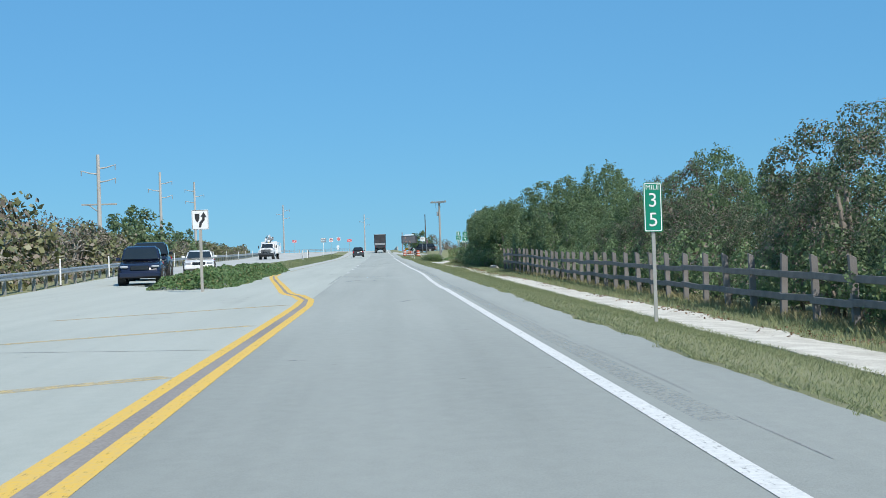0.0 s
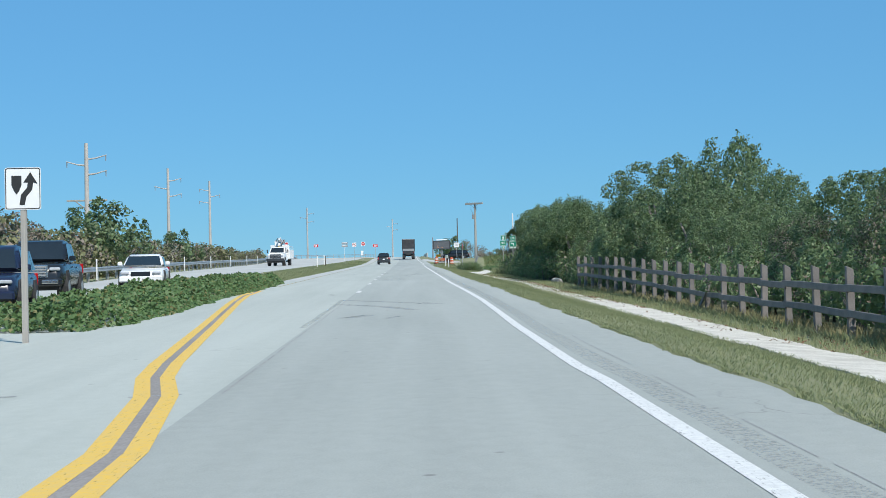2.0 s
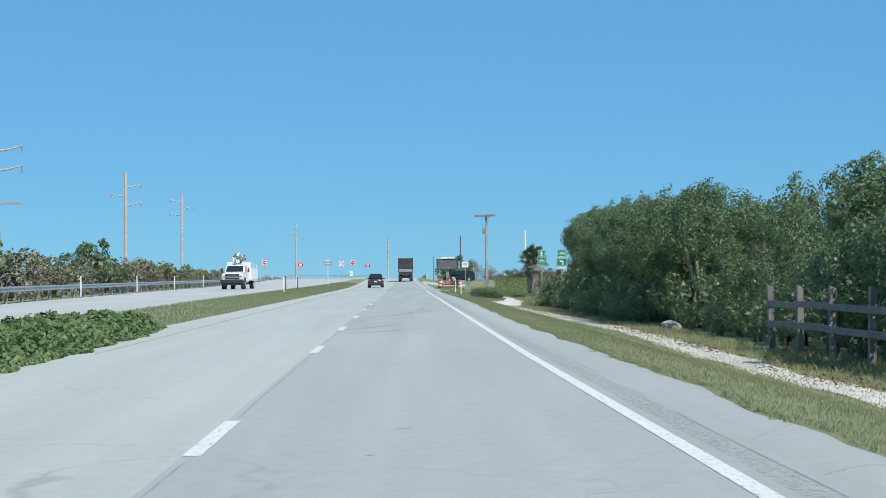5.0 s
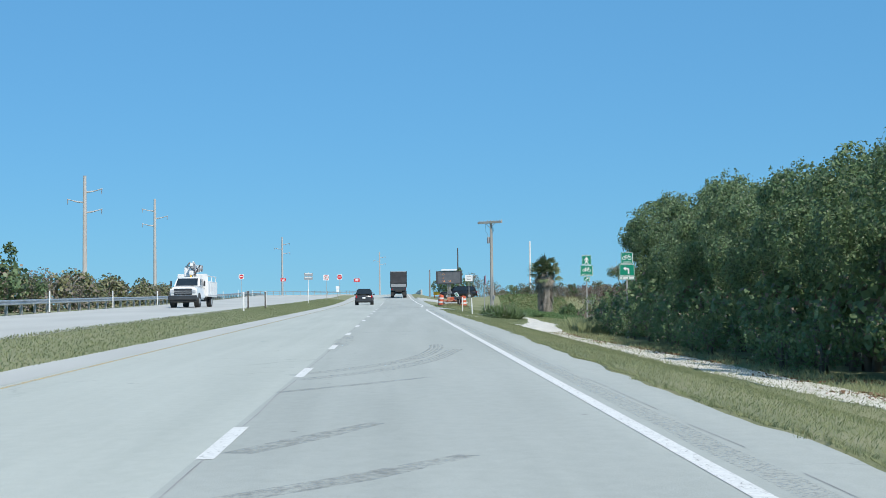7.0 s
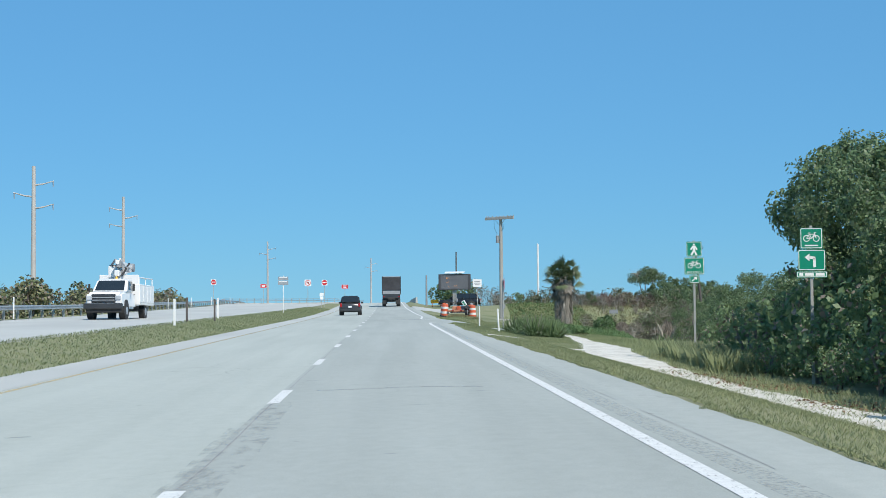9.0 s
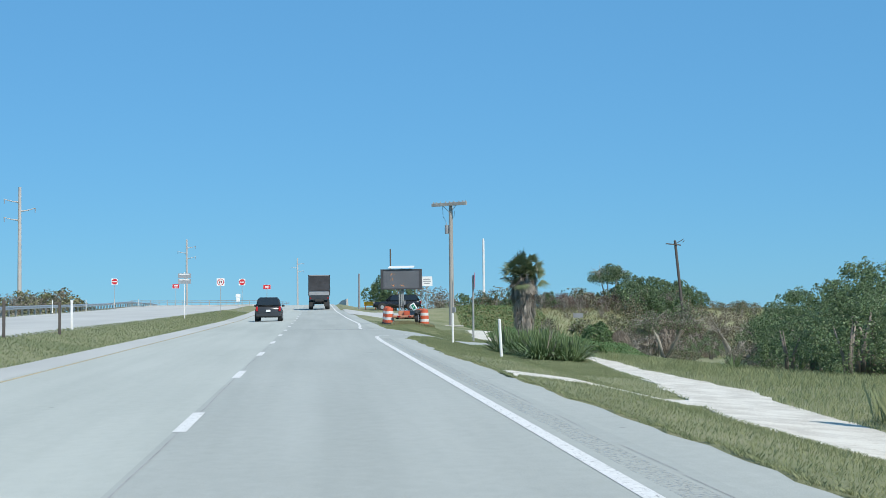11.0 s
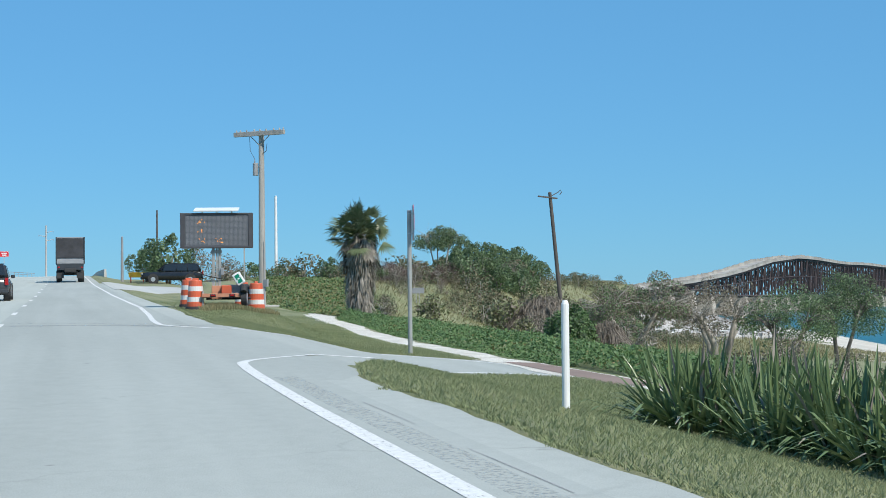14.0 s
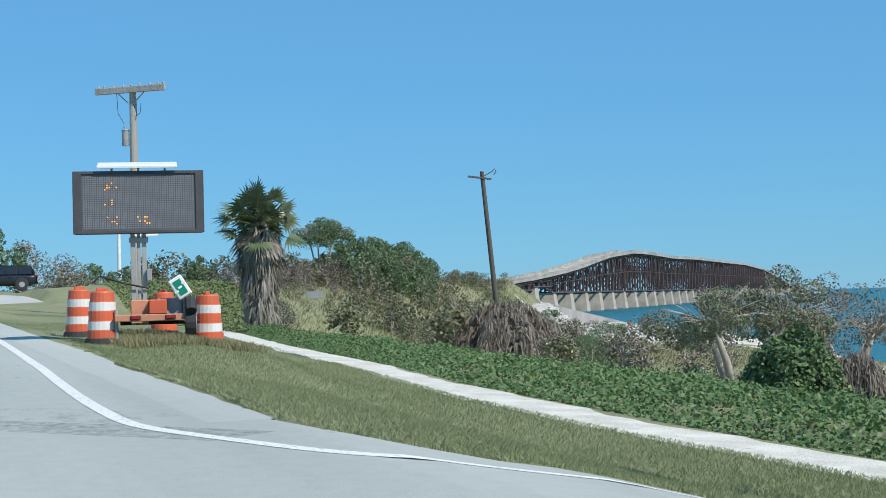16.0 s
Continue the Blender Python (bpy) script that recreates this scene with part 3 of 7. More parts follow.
# ---- ground, water, roads ----
def build_ground():
    xs = ([-4000, -2500, -1500, -900, -600, -400, -300, -240, -200, -160, -130, -110, -90, -75, -60, -50] + list(np.arange(-44, -7.6, 1.0))
          + [-7.5, -7.2, -1.71, 3.1, 3.3] + list(np.arange(3.7, 14.1, 0.45)) + list(np.arange(15, 40, 1.25)) + list(np.arange(40, 110, 3.5))
          + [115, 125, 140, 160, 190, 230, 300, 400, 600, 900, 1500, 2500, 4000])
    ys = ([-4000, -2000, -1000, -500, -250, -150, -100, -70, -50] + list(np.arange(-40, 300, 1.25)) + list(np.arange(300, 480, 3.0))
          + [485, 500, 550, 650, 800, 1000, 1400, 2000, 3000, 4600])
    X, Y = np.meshgrid(xs, ys)
    Z = ground(X, Y)
    rx = rail_x(Y)
    Z = np.where((X > -7.4) & (X < 3.2), Z - 0.09, Z)
    Z = np.where((X < -10.7) & (X > rx + 0.1), Z - 0.12, Z)
    side = (X > 3.2) & (X < 8.5) & (Y > 212) & (Y < 231)
    Z = np.where(side & (Y > side_low(X) + 0.6) & (Y < side_high(X) - 0.6), Z - 0.09, Z)
    Z = np.where((Y < 62) & (X < -7.3) & (X > rx + 0.1), np.minimum(Z, ground(X, Y) - 0.12), Z)
    Z = np.where((Y >= 60) & (Y < 88) & (X < -9.4 - (Y - 62) * 0.06) & (X > rx + 0.1), np.minimum(Z, ground(X, Y) - 0.12), Z)
    Z = np.where((X > np.interp(Y, [p[0] for p in PATH_L], [p[1] for p in PATH_L]) + 0.2) & (X < np.interp(Y, [p[0] for p in PATH_R], [p[1] for p in PATH_R]) - 0.2) & (Y > -40) & (Y < 300), ground(X, Y) - 0.05, Z)
    Z = np.where((Y > 303.5) & (Y < 332.5) & (X > 3.3) & (X < np.interp(Y, [303.5, 316, 322, 332.5], [4, 9.8, 9.8, 4])), ground(X, Y) - 0.15, Z)
    rough = np.array([[noise.noise((x * 0.8, y * 0.8, 0)) for x in xs] for y in ys]) * 0.05
    Z = Z + np.where(((X > 10.6) & (np.abs(Y - 221) > 14)) | (X > 18) | (X < rx - 0.5), rough, 0) * ((np.abs(X) < 120) & (Y > -60) & (Y < 480))
    n = len(xs)
    faces = [(j * n + i, j * n + i + 1, (j + 1) * n + i + 1, (j + 1) * n + i) for j in range(len(ys) - 1) for i in range(n - 1)]
    ob = mesh_object("ground", np.stack([X, Y, Z], -1).reshape(-1, 3), faces, SOIL, smooth=True)
    ob.data.materials.append(SAND)
    cx = np.array([(xs[i] + xs[i + 1]) / 2 for j in range(len(ys) - 1) for i in range(n - 1)])
    cy = np.array([(ys[j] + ys[j + 1]) / 2 for j in range(len(ys) - 1) for i in range(n - 1)])
    low = ground(cx, cy) < SEA + 1.5
    sand = (low & (cx > np.interp(cy, [150, 205], [60, 14]))) | ((cx > 74 - 0.24 * (401 - cy)) & (cy > 350) & (cy < 430) & (ground(cx, cy) < 3.6))
    ob.data.polygons.foreach_set("material_index", sand.astype(np.int32))
    tagged(ob, "grassy roadside land falling to a white beach", "ground", "", "structure")


def side_low(x):
    return np.interp(x, [3.0, 3.25, 3.45, 4.1, 5.0, 6.0, 7.4, 8.4, 9.5, 14, 30], [211.2, 213.0, 214.2, 216.6, 218.3, 219.5, 220.5, 220.3, 219.5, 217, 210])


def side_high(x):
    return np.interp(x, [2.6, 3.15, 3.3, 3.9, 5.2, 6.5, 8.2, 9.5, 14, 30], [231, 231, 229.8, 228.0, 227.1, 226.7, 225.6, 224.0, 220.5, 213])


build_ground()
water = mesh_object("water", [(-4900, -4900, SEA), (4900, -4900, SEA), (4900, 4900, SEA), (-4900, 4900, SEA)], [(0, 1, 2, 3)], WATER)
tagged(water, "turquoise to deep blue sea under a clear sky", "sea", "", "structure")

YS = ramp(-60, 480, 3.0)
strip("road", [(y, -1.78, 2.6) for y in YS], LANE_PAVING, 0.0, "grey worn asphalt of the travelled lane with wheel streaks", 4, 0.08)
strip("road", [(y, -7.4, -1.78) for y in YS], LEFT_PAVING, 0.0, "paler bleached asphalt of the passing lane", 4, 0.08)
rng = random.Random(4)


def wob(y, s):
    return 0.13 * noise.noise((y * 0.35, s, 3.1)) + 0.07 * noise.noise((y * 1.3, s, 7.7))


def far_edge(y):
    """Outer edge of the shoulder beyond the turning."""
    return float(np.interp(y, [229, 240, 251, 330], [3.22, 3.16, 3.55, 3.6]))


def near_edge(y):
    """Outer edge of the shoulder before the turning."""
    return np.interp(y, [-40, 60, 88, 108, 130, 146, 161, 180, 196, 208, 213], [3.2, 3.2, 3.22, 3.03, 3.08, 3.22, 3.2, 3.04, 2.93, 3.04, 3.08])


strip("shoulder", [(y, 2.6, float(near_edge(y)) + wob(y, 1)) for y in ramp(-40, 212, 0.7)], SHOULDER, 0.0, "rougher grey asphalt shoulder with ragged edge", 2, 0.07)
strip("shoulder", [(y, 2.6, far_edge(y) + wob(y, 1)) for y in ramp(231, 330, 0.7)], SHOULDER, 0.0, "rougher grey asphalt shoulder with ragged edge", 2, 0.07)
strip("median_shoulder", [(y, -7.42 + wob(y, 31) * 0.8, -6.2 + wob(y, 33) * 0.4) for y in ramp(118, 400, 1.5)], ASPHALT_L, 0.002, "paler worn concrete edge along the median", 2)
left_rows = [(y, float(rail_x(y)) + 0.9, -10.3 + wob(y, 5)) for y in ramp(86, 460, 1.5)]
strip("oncoming_road", left_rows, ASPHALT_L, 0.0, "bleached pale asphalt of the oncoming carriageway", 5, 0.08)
strip("crossover_road", [(y, float(rail_x(y)) + 0.9, -7.4) for y in ramp(-60, 62, 3)], LEFT_PAVING, 0.0, "bleached pale asphalt beside the median", 5, 0.08)
strip("crossover_road", [(y, float(rail_x(y)) + 0.9, min(-10.3, -8.9 - (y - 62) * 0.06)) for y in ramp(62, 86, 3)], LEFT_PAVING, 0.0, "bleached pale asphalt beside the median", 5, 0.08)


def build_side_road():
    verts, faces, xs = [], [], ramp(2.2, 8.8, 0.3)
    n = 17
    for x in xs:
        lo, hi = float(side_low(x)), float(side_high(x))
        lift = -0.003 + 0.004 * min(1.0, (x - 2.2) / 0.4)
        for k in range(n):
            y = lo + (hi - lo) * k / (n - 1)
            verts.append((x, y, gz(x, y) + lift))
    for i in range(len(xs) - 1):
        for k in range(n - 1):
            a = i * n + k
            faces.append((a, a + n, a + n + 1, a + 1))
    ob = mesh_object("side_road", verts, faces, LANE_PAVING)
    tagged(ob, "grey asphalt mouth of a narrow turning road", "road", "", "structure")


build_side_road()

# ---- painted lines, seams and tyre marks ----
LANE, EDGE = -1.71, 1.95
def edge_x(y):
    """The edge line's drift to the side along the gentle bend."""
    return EDGE + float(np.interp(y, [44, 52, 60, 68, 78, 96], [-0.05, -0.03, 0.05, 0.11, 0.10, 0.0])) if 44 < y < 96 else EDGE - (0.05 if 40 < y <= 44 else 0.0)


band("edge_line", [(edge_x(y), y) for y in ramp(-30, 208, 2)] + curved([(1.97, 210), (2.0, 212.5), (2.05, 214.3), (2.12, 215.3), (2.5, 215.9), (3.3, 216.5), (4.0, 217.3), (5.0, 218.9), (6.05, 220.0), (7.2, 220.8), (8.3, 220.8)]), 0.145, WHITE_LINE, 0.004, "solid white edge line bending into the turning road")
band("edge_line", [(2.0, 400), (2.0, 330), (2.2, 290), (2.35, 250)] + curved([(2.15, 240), (1.98, 235), (1.96, 232.2), (2.02, 231.0), (2.4, 229.8), (2.95, 228.2), (3.6, 227.4), (4.95, 226.85), (6.5, 226.3), (8.15, 225.1), (8.4, 223.8), (8.3, 221.4)]), 0.14, WHITE_LINE, 0.004, "solid white edge line bending out of the turning road")
for y0 in [83.0, 99.5] + [111.7 + 12.19 * k for k in range(20)]:
    if y0 > 58:
        band("lane_dash", [(LANE, y0 - 1.5), (LANE, y0 + 1.5)], 0.15, WHITE_LINE, 0.003, "white broken lane line")
YELLOW = [(-1.71, -30), (-1.71, 10), (-1.63, 26), (-1.62, 31), (-1.76, 35.5), (-2.2, 40), (-2.6, 42.5), (-2.85, 45), (-3.2, 49.5), (-3.75, 56.6), (-4.5, 66), (-5.2, 75), (-5.75, 83), (-6.05, 92), (-6.2, 100)]
band("yellow_line", YELLOW[:-1], 0.165, YELLOW_LINE, 0.003, "bright yellow centre line")
band("yellow_line", [(x - 0.33 + (0.06 if y > 34 else 0), y) for x, y in YELLOW[:-1]], 0.165, YELLOW_LINE, 0.003, "bright yellow centre line")
band("yellow_line", [(-6.0, 100), (-6.05, 150), (-6.05, 250), (-6.1, 380)], 0.12, YELLOW_FADED, 0.003, "faded yellow median edge line")
for yy in (10.4, 21.7, 32.1):
    band("cross_line", [(-2.2, yy), (-3.7, yy - 0.95), (-7.2, yy - 3.2)], 0.42, YELLOW_FADED, 0.0025, "thin faded yellow hatch line")
band("worn_band", [(x - 0.165 + (0.03 if y > 34 else 0), y) for x, y in YELLOW[:-1]], 0.17, WORN, 0.0018, "dark worn strip between the yellow lines")
for xx, yy, ln in ((-4.6, 38.8, 0.9), (-4.15, 36.2, 0.5), (-4.3, 36.9, 0.7), (-2.6, 40.0, 0.5), (-4.4, 40.5, 0.6), (-5.8, 30.0, 1.1), (-5.0, 27.5, 0.6)):
    band("tar_seam", [(xx, yy), (xx + ln * 0.5, yy + 0.08), (xx + ln, yy + 0.1)], 0.10, SEAM, 0.0022, "dark crack in the worn asphalt")
band("tar_seam", [(LANE + wob(y, 9) * 0.3, y) for y in ramp(40, 208, 3)], 0.016, SEAM, 0.0022, "dark seam between the lanes")
for k in range(57):
    ya = -18 + 4 * k
    band("tar_seam", [(2.46 + wob(ya, 12) * 0.3, ya), (2.46 + wob(ya + 3, 12) * 0.3, ya + 2.2 + 1.5 * (k % 3 == 0))], 0.011, SEAM, 0.0022, "dark broken seam along the shoulder")
band("tar_seam", [(-9.0, 17.9), (-5.5, 16.8), (-2.2, 14.9)], 0.06, SEAM, 0.0022, "dark crack across the crossover")


def tyre_mark(points, width, label="dark curved tyre mark on the asphalt"):
    band("tyre_mark", points, width, RUBBER, 0.0012 + 0.0008 * rng.random(), label)


for line, wide in (([(-1.83, 72.0), (-0.69, 69.3), (0.16, 67.2), (0.92, 65.5)], [0.3, 0.32, 0.3, 0.2]), ([(-1.9, 68.2), (-1.13, 66.3), (-0.6, 65.0), (0.22, 61.7)], [0.34, 0.34, 0.34, 0.25]),
                   ([(-1.77, 118.6), (-0.7, 120.0), (0.28, 121.4)], [0.22, 0.26, 0.16]), ([(-1.5, 110.6), (-0.95, 111.9), (-0.4, 113.3)], [0.3, 0.34, 0.2]),
                   ([(-1.35, 107.6), (-0.53, 108.6), (0.34, 110.0)], [0.3, 0.36, 0.2]), ([(-1.3, 57.9), (-1.0, 58.6), (-0.75, 59.4)], [0.35, 0.5, 0.25]),
                   ([(-1.3, 149.5), (0.2, 149.9), (1.1, 149.6)], [0.2, 0.3, 0.2])):
    tyre_mark(line, wide)
band("worn_seam", [(-1.86 + wob(y, 9) * 0.3, y) for y in ramp(54, 72, 1.5)], 0.13, RUBBER, 0.0026, "dark ravelled seam between the lanes")
band("worn_seam", [(-1.62 + wob(y, 19) * 0.5, y) for y in ramp(133, 147, 1.0)], [0.2, 0.45, 0.5, 0.35, 0.2], SMEAR, 0.0026, "dark ravelled patch beside the lane line")
band("milled_band", [(edge_x(y) + 0.31 + wob(y, 27) * 0.2, y) for y in ramp(4, 212, 2)], 0.26, RUMBLE, 0.0015, "stippled rougher band along the edge line")
band("tyre_smear", [(-1.6, 236.0), (1.2, 233.2), (3.0, 230.4), (3.5, 228.6)], [0.5, 0.9, 0.9, 0.4], SMEAR, 0.0022, "wide dark tyre smear into the turning")
band("tyre_smear", [(2.6, 224.0), (3.6, 222.6), (4.6, 222.0)], [0.4, 0.9, 0.5], SMEAR, 0.0022, "dark scrubbed patch in the turning")
for off in (-0.17, -0.08, 0.01, 0.10):
    tyre_mark(curved([(-1.9 + off * 0.4, 123.0 - off), (-0.9 + off, 124.5 - off), (0.2 + off, 128.0), (0.72 + off, 133.0), (0.78 + off, 136.0)]), 0.055)
    tyre_mark(curved([(-1.6 + off * 0.4, 121.6 - off), (-0.45 + off, 123.6 - off), (0.5 + off, 127.2), (1.12 + off, 132.5)]), 0.055)
for yy, xx in ((57, -0.4), (58.3, -1.2), (66, 0.3), (30.5, 0.5)):
    tyre_mark([(xx, yy), (xx + 0.15, yy + 0.7), (xx + 0.35, yy + 1.2)], 0.16, "small dark scuff on the asphalt")

strip("side_street", [(y, 2.9, 4.0 + 6.2 * float(smooth(300, 316, y) * (1 - smooth(322, 336, y)))) for y in ramp(299, 337, 1.0)], ASPHALT_L, 0.015, "pale asphalt of a street joining at the crest", 30, 0.1)
tyre_mark([(-1.5, 233.5), (0.8, 232.2), (2.6, 229.8), (3.6, 227.0)], [0.5, 0.7, 0.7, 0.3], "faint wide tyre smear into the turning")
for k in range(26):
    xx, yy = rng.uniform(-6.5, 1.6), rng.uniform(2, 226)
    tyre_mark([(xx, yy), (xx + rng.uniform(0.05, 0.3), yy + rng.uniform(0.02, 0.1))], rng.uniform(0.04, 0.14), "small dark scuff on the asphalt")

# ---- plants ----
def leaves(centres, normals, size, rs, wide=0.55, jitter=0.8):
    """One leaf a centre: a bent diamond of two triangles, as verts and faces arrays."""
    n = len(centres)
    nrm = normals + rs.normal(0, jitter, (n, 3))
    nrm /= np.linalg.norm(nrm, axis=1, keepdims=True) + 1e-9
    ref = rs.normal(0, 1, (n, 3))
    u = np.cross(nrm, ref)
    u /= np.linalg.norm(u, axis=1, keepdims=True) + 1e-9
    v = np.cross(nrm, u)
    s = (size * rs.uniform(0.65, 1.35, n))[:, None]
    a = centres - u * s * 0.5
    b = centres + v * s * wide * 0.5 + nrm * s * 0.06
    c = centres + u * s * 0.5 - nrm * s * 0.1
    d = centres - v * s * wide * 0.5 + nrm * s * 0.06
    return np.stack([a, b, c, d], 1).reshape(-1, 3)


def quad_mesh(name, verts, mat, parent=None, mats=None, share=None, seed=0):
    me = bpy.data.meshes.new(name)
    n = len(verts) // 4
    me.vertices.add(n * 4)
    me.vertices.foreach_set("co", np.asarray(verts, np.float32).ravel())
    me.loops.add(n * 4)
    me.loops.foreach_set("vertex_index", np.arange(n * 4, dtype=np.int32))
    me.polygons.add(n)
    me.polygons.foreach_set("loop_start", np.arange(0, n * 4, 4, dtype=np.int32))
    me.materials.append(mat)
    if mats:
        me.materials.append(mats)
        me.polygons.foreach_set("material_index", (np.random.RandomState(seed).rand(n) < share).astype(np.int32))
    me.update(calc_edges=True)
    ob = new(name, me)
    ob.parent = parent
    return ob


def crown_points(rs, clumps, per, squash=0.85, away=1.0):
    """Points on and inside clumps (x, y, z, r), with outward normals."""
    pts, nrm = [], []
    for x, y, z, r in clumps:
        n = int(per * r * r)
        d = rs.normal(0, 1, (n, 3))
        d /= np.linalg.norm(d, axis=1, keepdims=True)
        d = d[(d[:, 0] < 0.35) | (rs.rand(n) < away)]
        n = len(d)
        q = d * (r * (0.62 + 0.45 * rs.rand(n) ** 0.6))[:, None]
        q[:, 2] *= squash
        pts.append(q + (x, y, z))
        nrm.append(d + (0, 0, 0.35))
    return np.concatenate(pts), np.concatenate(nrm)


def grow(rs, height, spread, base=0.25, stems=3, clumps=26, lump=1.0, twigs=5):
    """Limbs and clump places of a shrubby tree standing on z = 0."""
    limbs, places = [], []
    for s in range(stems):
        a = 2 * math.pi * (s + rs.rand()) / stems
        lean = rs.uniform(0.12, 0.35) * spread
        path, rad = [], []
        for k in range(5):
            f = k / 4
            path.append((math.cos(a) * lean * f ** 1.3 + rs.normal(0, 0.05) * f, math.sin(a) * lean * f ** 1.3 + rs.normal(0, 0.05) * f, height * 0.72 * f - 0.1))
            rad.append(0.035 * height ** 0.6 * (1.1 - 0.85 * f))
        limbs.append(tube(path, rad, 6))
        for b in range(twigs):
            p = Vector(path[2 + b % 3])
            d = Vector((rs.normal(), rs.normal(), rs.uniform(0.0, 0.9))).normalized() * spread * rs.uniform(0.3, 0.55)
            limbs.append(tube([p, p + d * 0.5 + Vector((0, 0, 0.1)), p + d], [0.03 * height ** 0.5, 0.02 * height ** 0.5, 0.008], 5))
    for k in range(clumps):
        f = rs.rand() ** (0.75 if base >= 0.1 else 1.15)
        a = rs.uniform(0, 2 * math.pi)
        z = height * (base + (0.97 - base) * f)
        wide = spread * (1 - 0.62 * max(0, (f - 0.35) / 0.65) ** 1.6)
        q = wide * math.sqrt(rs.uniform(0.15, 1.0)) * 0.85
        r = height * rs.uniform(0.09, 0.16) * lump
        places.append((math.cos(a) * q, math.sin(a) * q, z - r * 0.5, r))
    return limbs, places


def make_tree(name, seed, height, spread, leaf, label, category="tree", size=0.12, per=900, base=0.2, stems=3, clumps=30, bark=BARK, second=None, share=0.3, wide=0.55, away=1.0, lump=1.0, twigs=5):
    rs = np.random.RandomState(seed)
    t = thing(name, (0, 0, 0), label, category)
    limbs, places = grow(rs, height, spread, base, stems, clumps, lump, twigs)
    v, f = join_lists(limbs)
    mesh_object("trunk", v, f, bark, t, smooth=True)
    p, n = crown_points(rs, places, per, 0.85, away)
    keep = p[:, 2] > 0.03
    quad_mesh("crown", leaves(p[keep], n[keep], size, rs, wide), leaf, t, second, share, seed)
    return t


def dome_tree(name, seed, height, spread, leaf, label, category="tree", size=0.17, per=620, base=0.1, lobes=14, subs=9, second=None, share=0.3, bark=BARK, away=1.0, sprigs=16):
    """A full, rounded tree: big lobes carrying smaller clumps, dark gaps between, stray sprigs on top."""
    rs = np.random.RandomState(seed)
    t = thing(name, (0, 0, 0), label, category)
    stems = []
    for k in range(3):
        a = 2.1 * k + rs.rand()
        lean = spread * rs.uniform(0.2, 0.45)
        stems.append(tube([(0.1 * math.cos(a), 0.1 * math.sin(a), -0.15), (lean * 0.35 * math.cos(a), lean * 0.35 * math.sin(a), height * 0.3), (lean * math.cos(a), lean * math.sin(a), height * 0.66)], [0.045 * height ** 0.7, 0.035 * height ** 0.7, 0.012 * height ** 0.7], 6))
    v, f = join_lists(stems)
    mesh_object("trunk", v, f, bark, t, smooth=True)
    places, mid = [], height * (base + 1) / 2
    for k in range(lobes):
        u = (k + 0.5) / lobes
        el = math.asin(1 - 1.75 * u) + rs.normal(0, 0.12)
        a = k * 2.4 + rs.normal(0, 0.35)
        r = spread * rs.uniform(0.24, 0.40)
        c = Vector((math.cos(a) * math.cos(el) * (spread - r * 0.75), math.sin(a) * math.cos(el) * (spread - r * 0.75), mid + math.sin(el) * (height * (1 - base) / 2 - r * 0.7)))
        for j in range(subs):
            d = Vector(rs.normal(0, 1, 3)) + 0.9 * Vector((math.cos(a) * math.cos(el), math.sin(a) * math.cos(el), math.sin(el) + 0.3))
            d.normalize()
            q = r * rs.uniform(0.3, 0.5)
            places.append((*(c + d * (r - q * 0.5)), q))
    p, n = crown_points(rs, places, per, 0.85, away)
    keep = p[:, 2] > 0.03
    parts_of = [leaves(p[keep], n[keep], size, rs, 0.6, 0.55)]
    core = rs.normal(0, 1, (420, 3))
    core /= np.linalg.norm(core, axis=1, keepdims=True)
    core *= (rs.uniform(0.3, 0.72, 420) ** 0.7)[:, None]
    core = core * (spread, spread, height * (1 - base) / 2) + (0, 0, mid)
    parts_of.append(leaves(core, core - (0, 0, mid), size * 1.5, rs, 0.8, 0.6))
    for k in range(sprigs):
        x, y, z, r = places[rs.randint(len(places))]
        if z < mid:
            continue
        d = np.array([rs.normal(0, 0.9), rs.normal(0, 0.9), 1.0]) * height * rs.uniform(0.02, 0.06)
        f = rs.rand(26, 1)
        q = np.array([x, y, z + r * 0.7]) + d * f + rs.normal(0, 0.025 * height, (26, 3)) * (1.1 - f)
        parts_of.append(leaves(q, np.tile(d, (26, 1)), size * 0.9, rs, 0.5, 1.0))
    quad_mesh("crown", np.concatenate(parts_of), leaf, t, second, share, seed)
    return t


def plant(model, x, y, turn, size, sink=0.05, zscale=1.0, label=""):
    m = pose(x, y, gz(x, y) - sink, 0, 0, turn)
    ob = copy_thing(model, m)
    ob.scale = (size, size, size * zscale)
    if label:
        ob["label"] = label
    return ob


def drop_model(ob):
    for o in (*ob.children_recursive, ob):
        bpy.data.objects.remove(o)

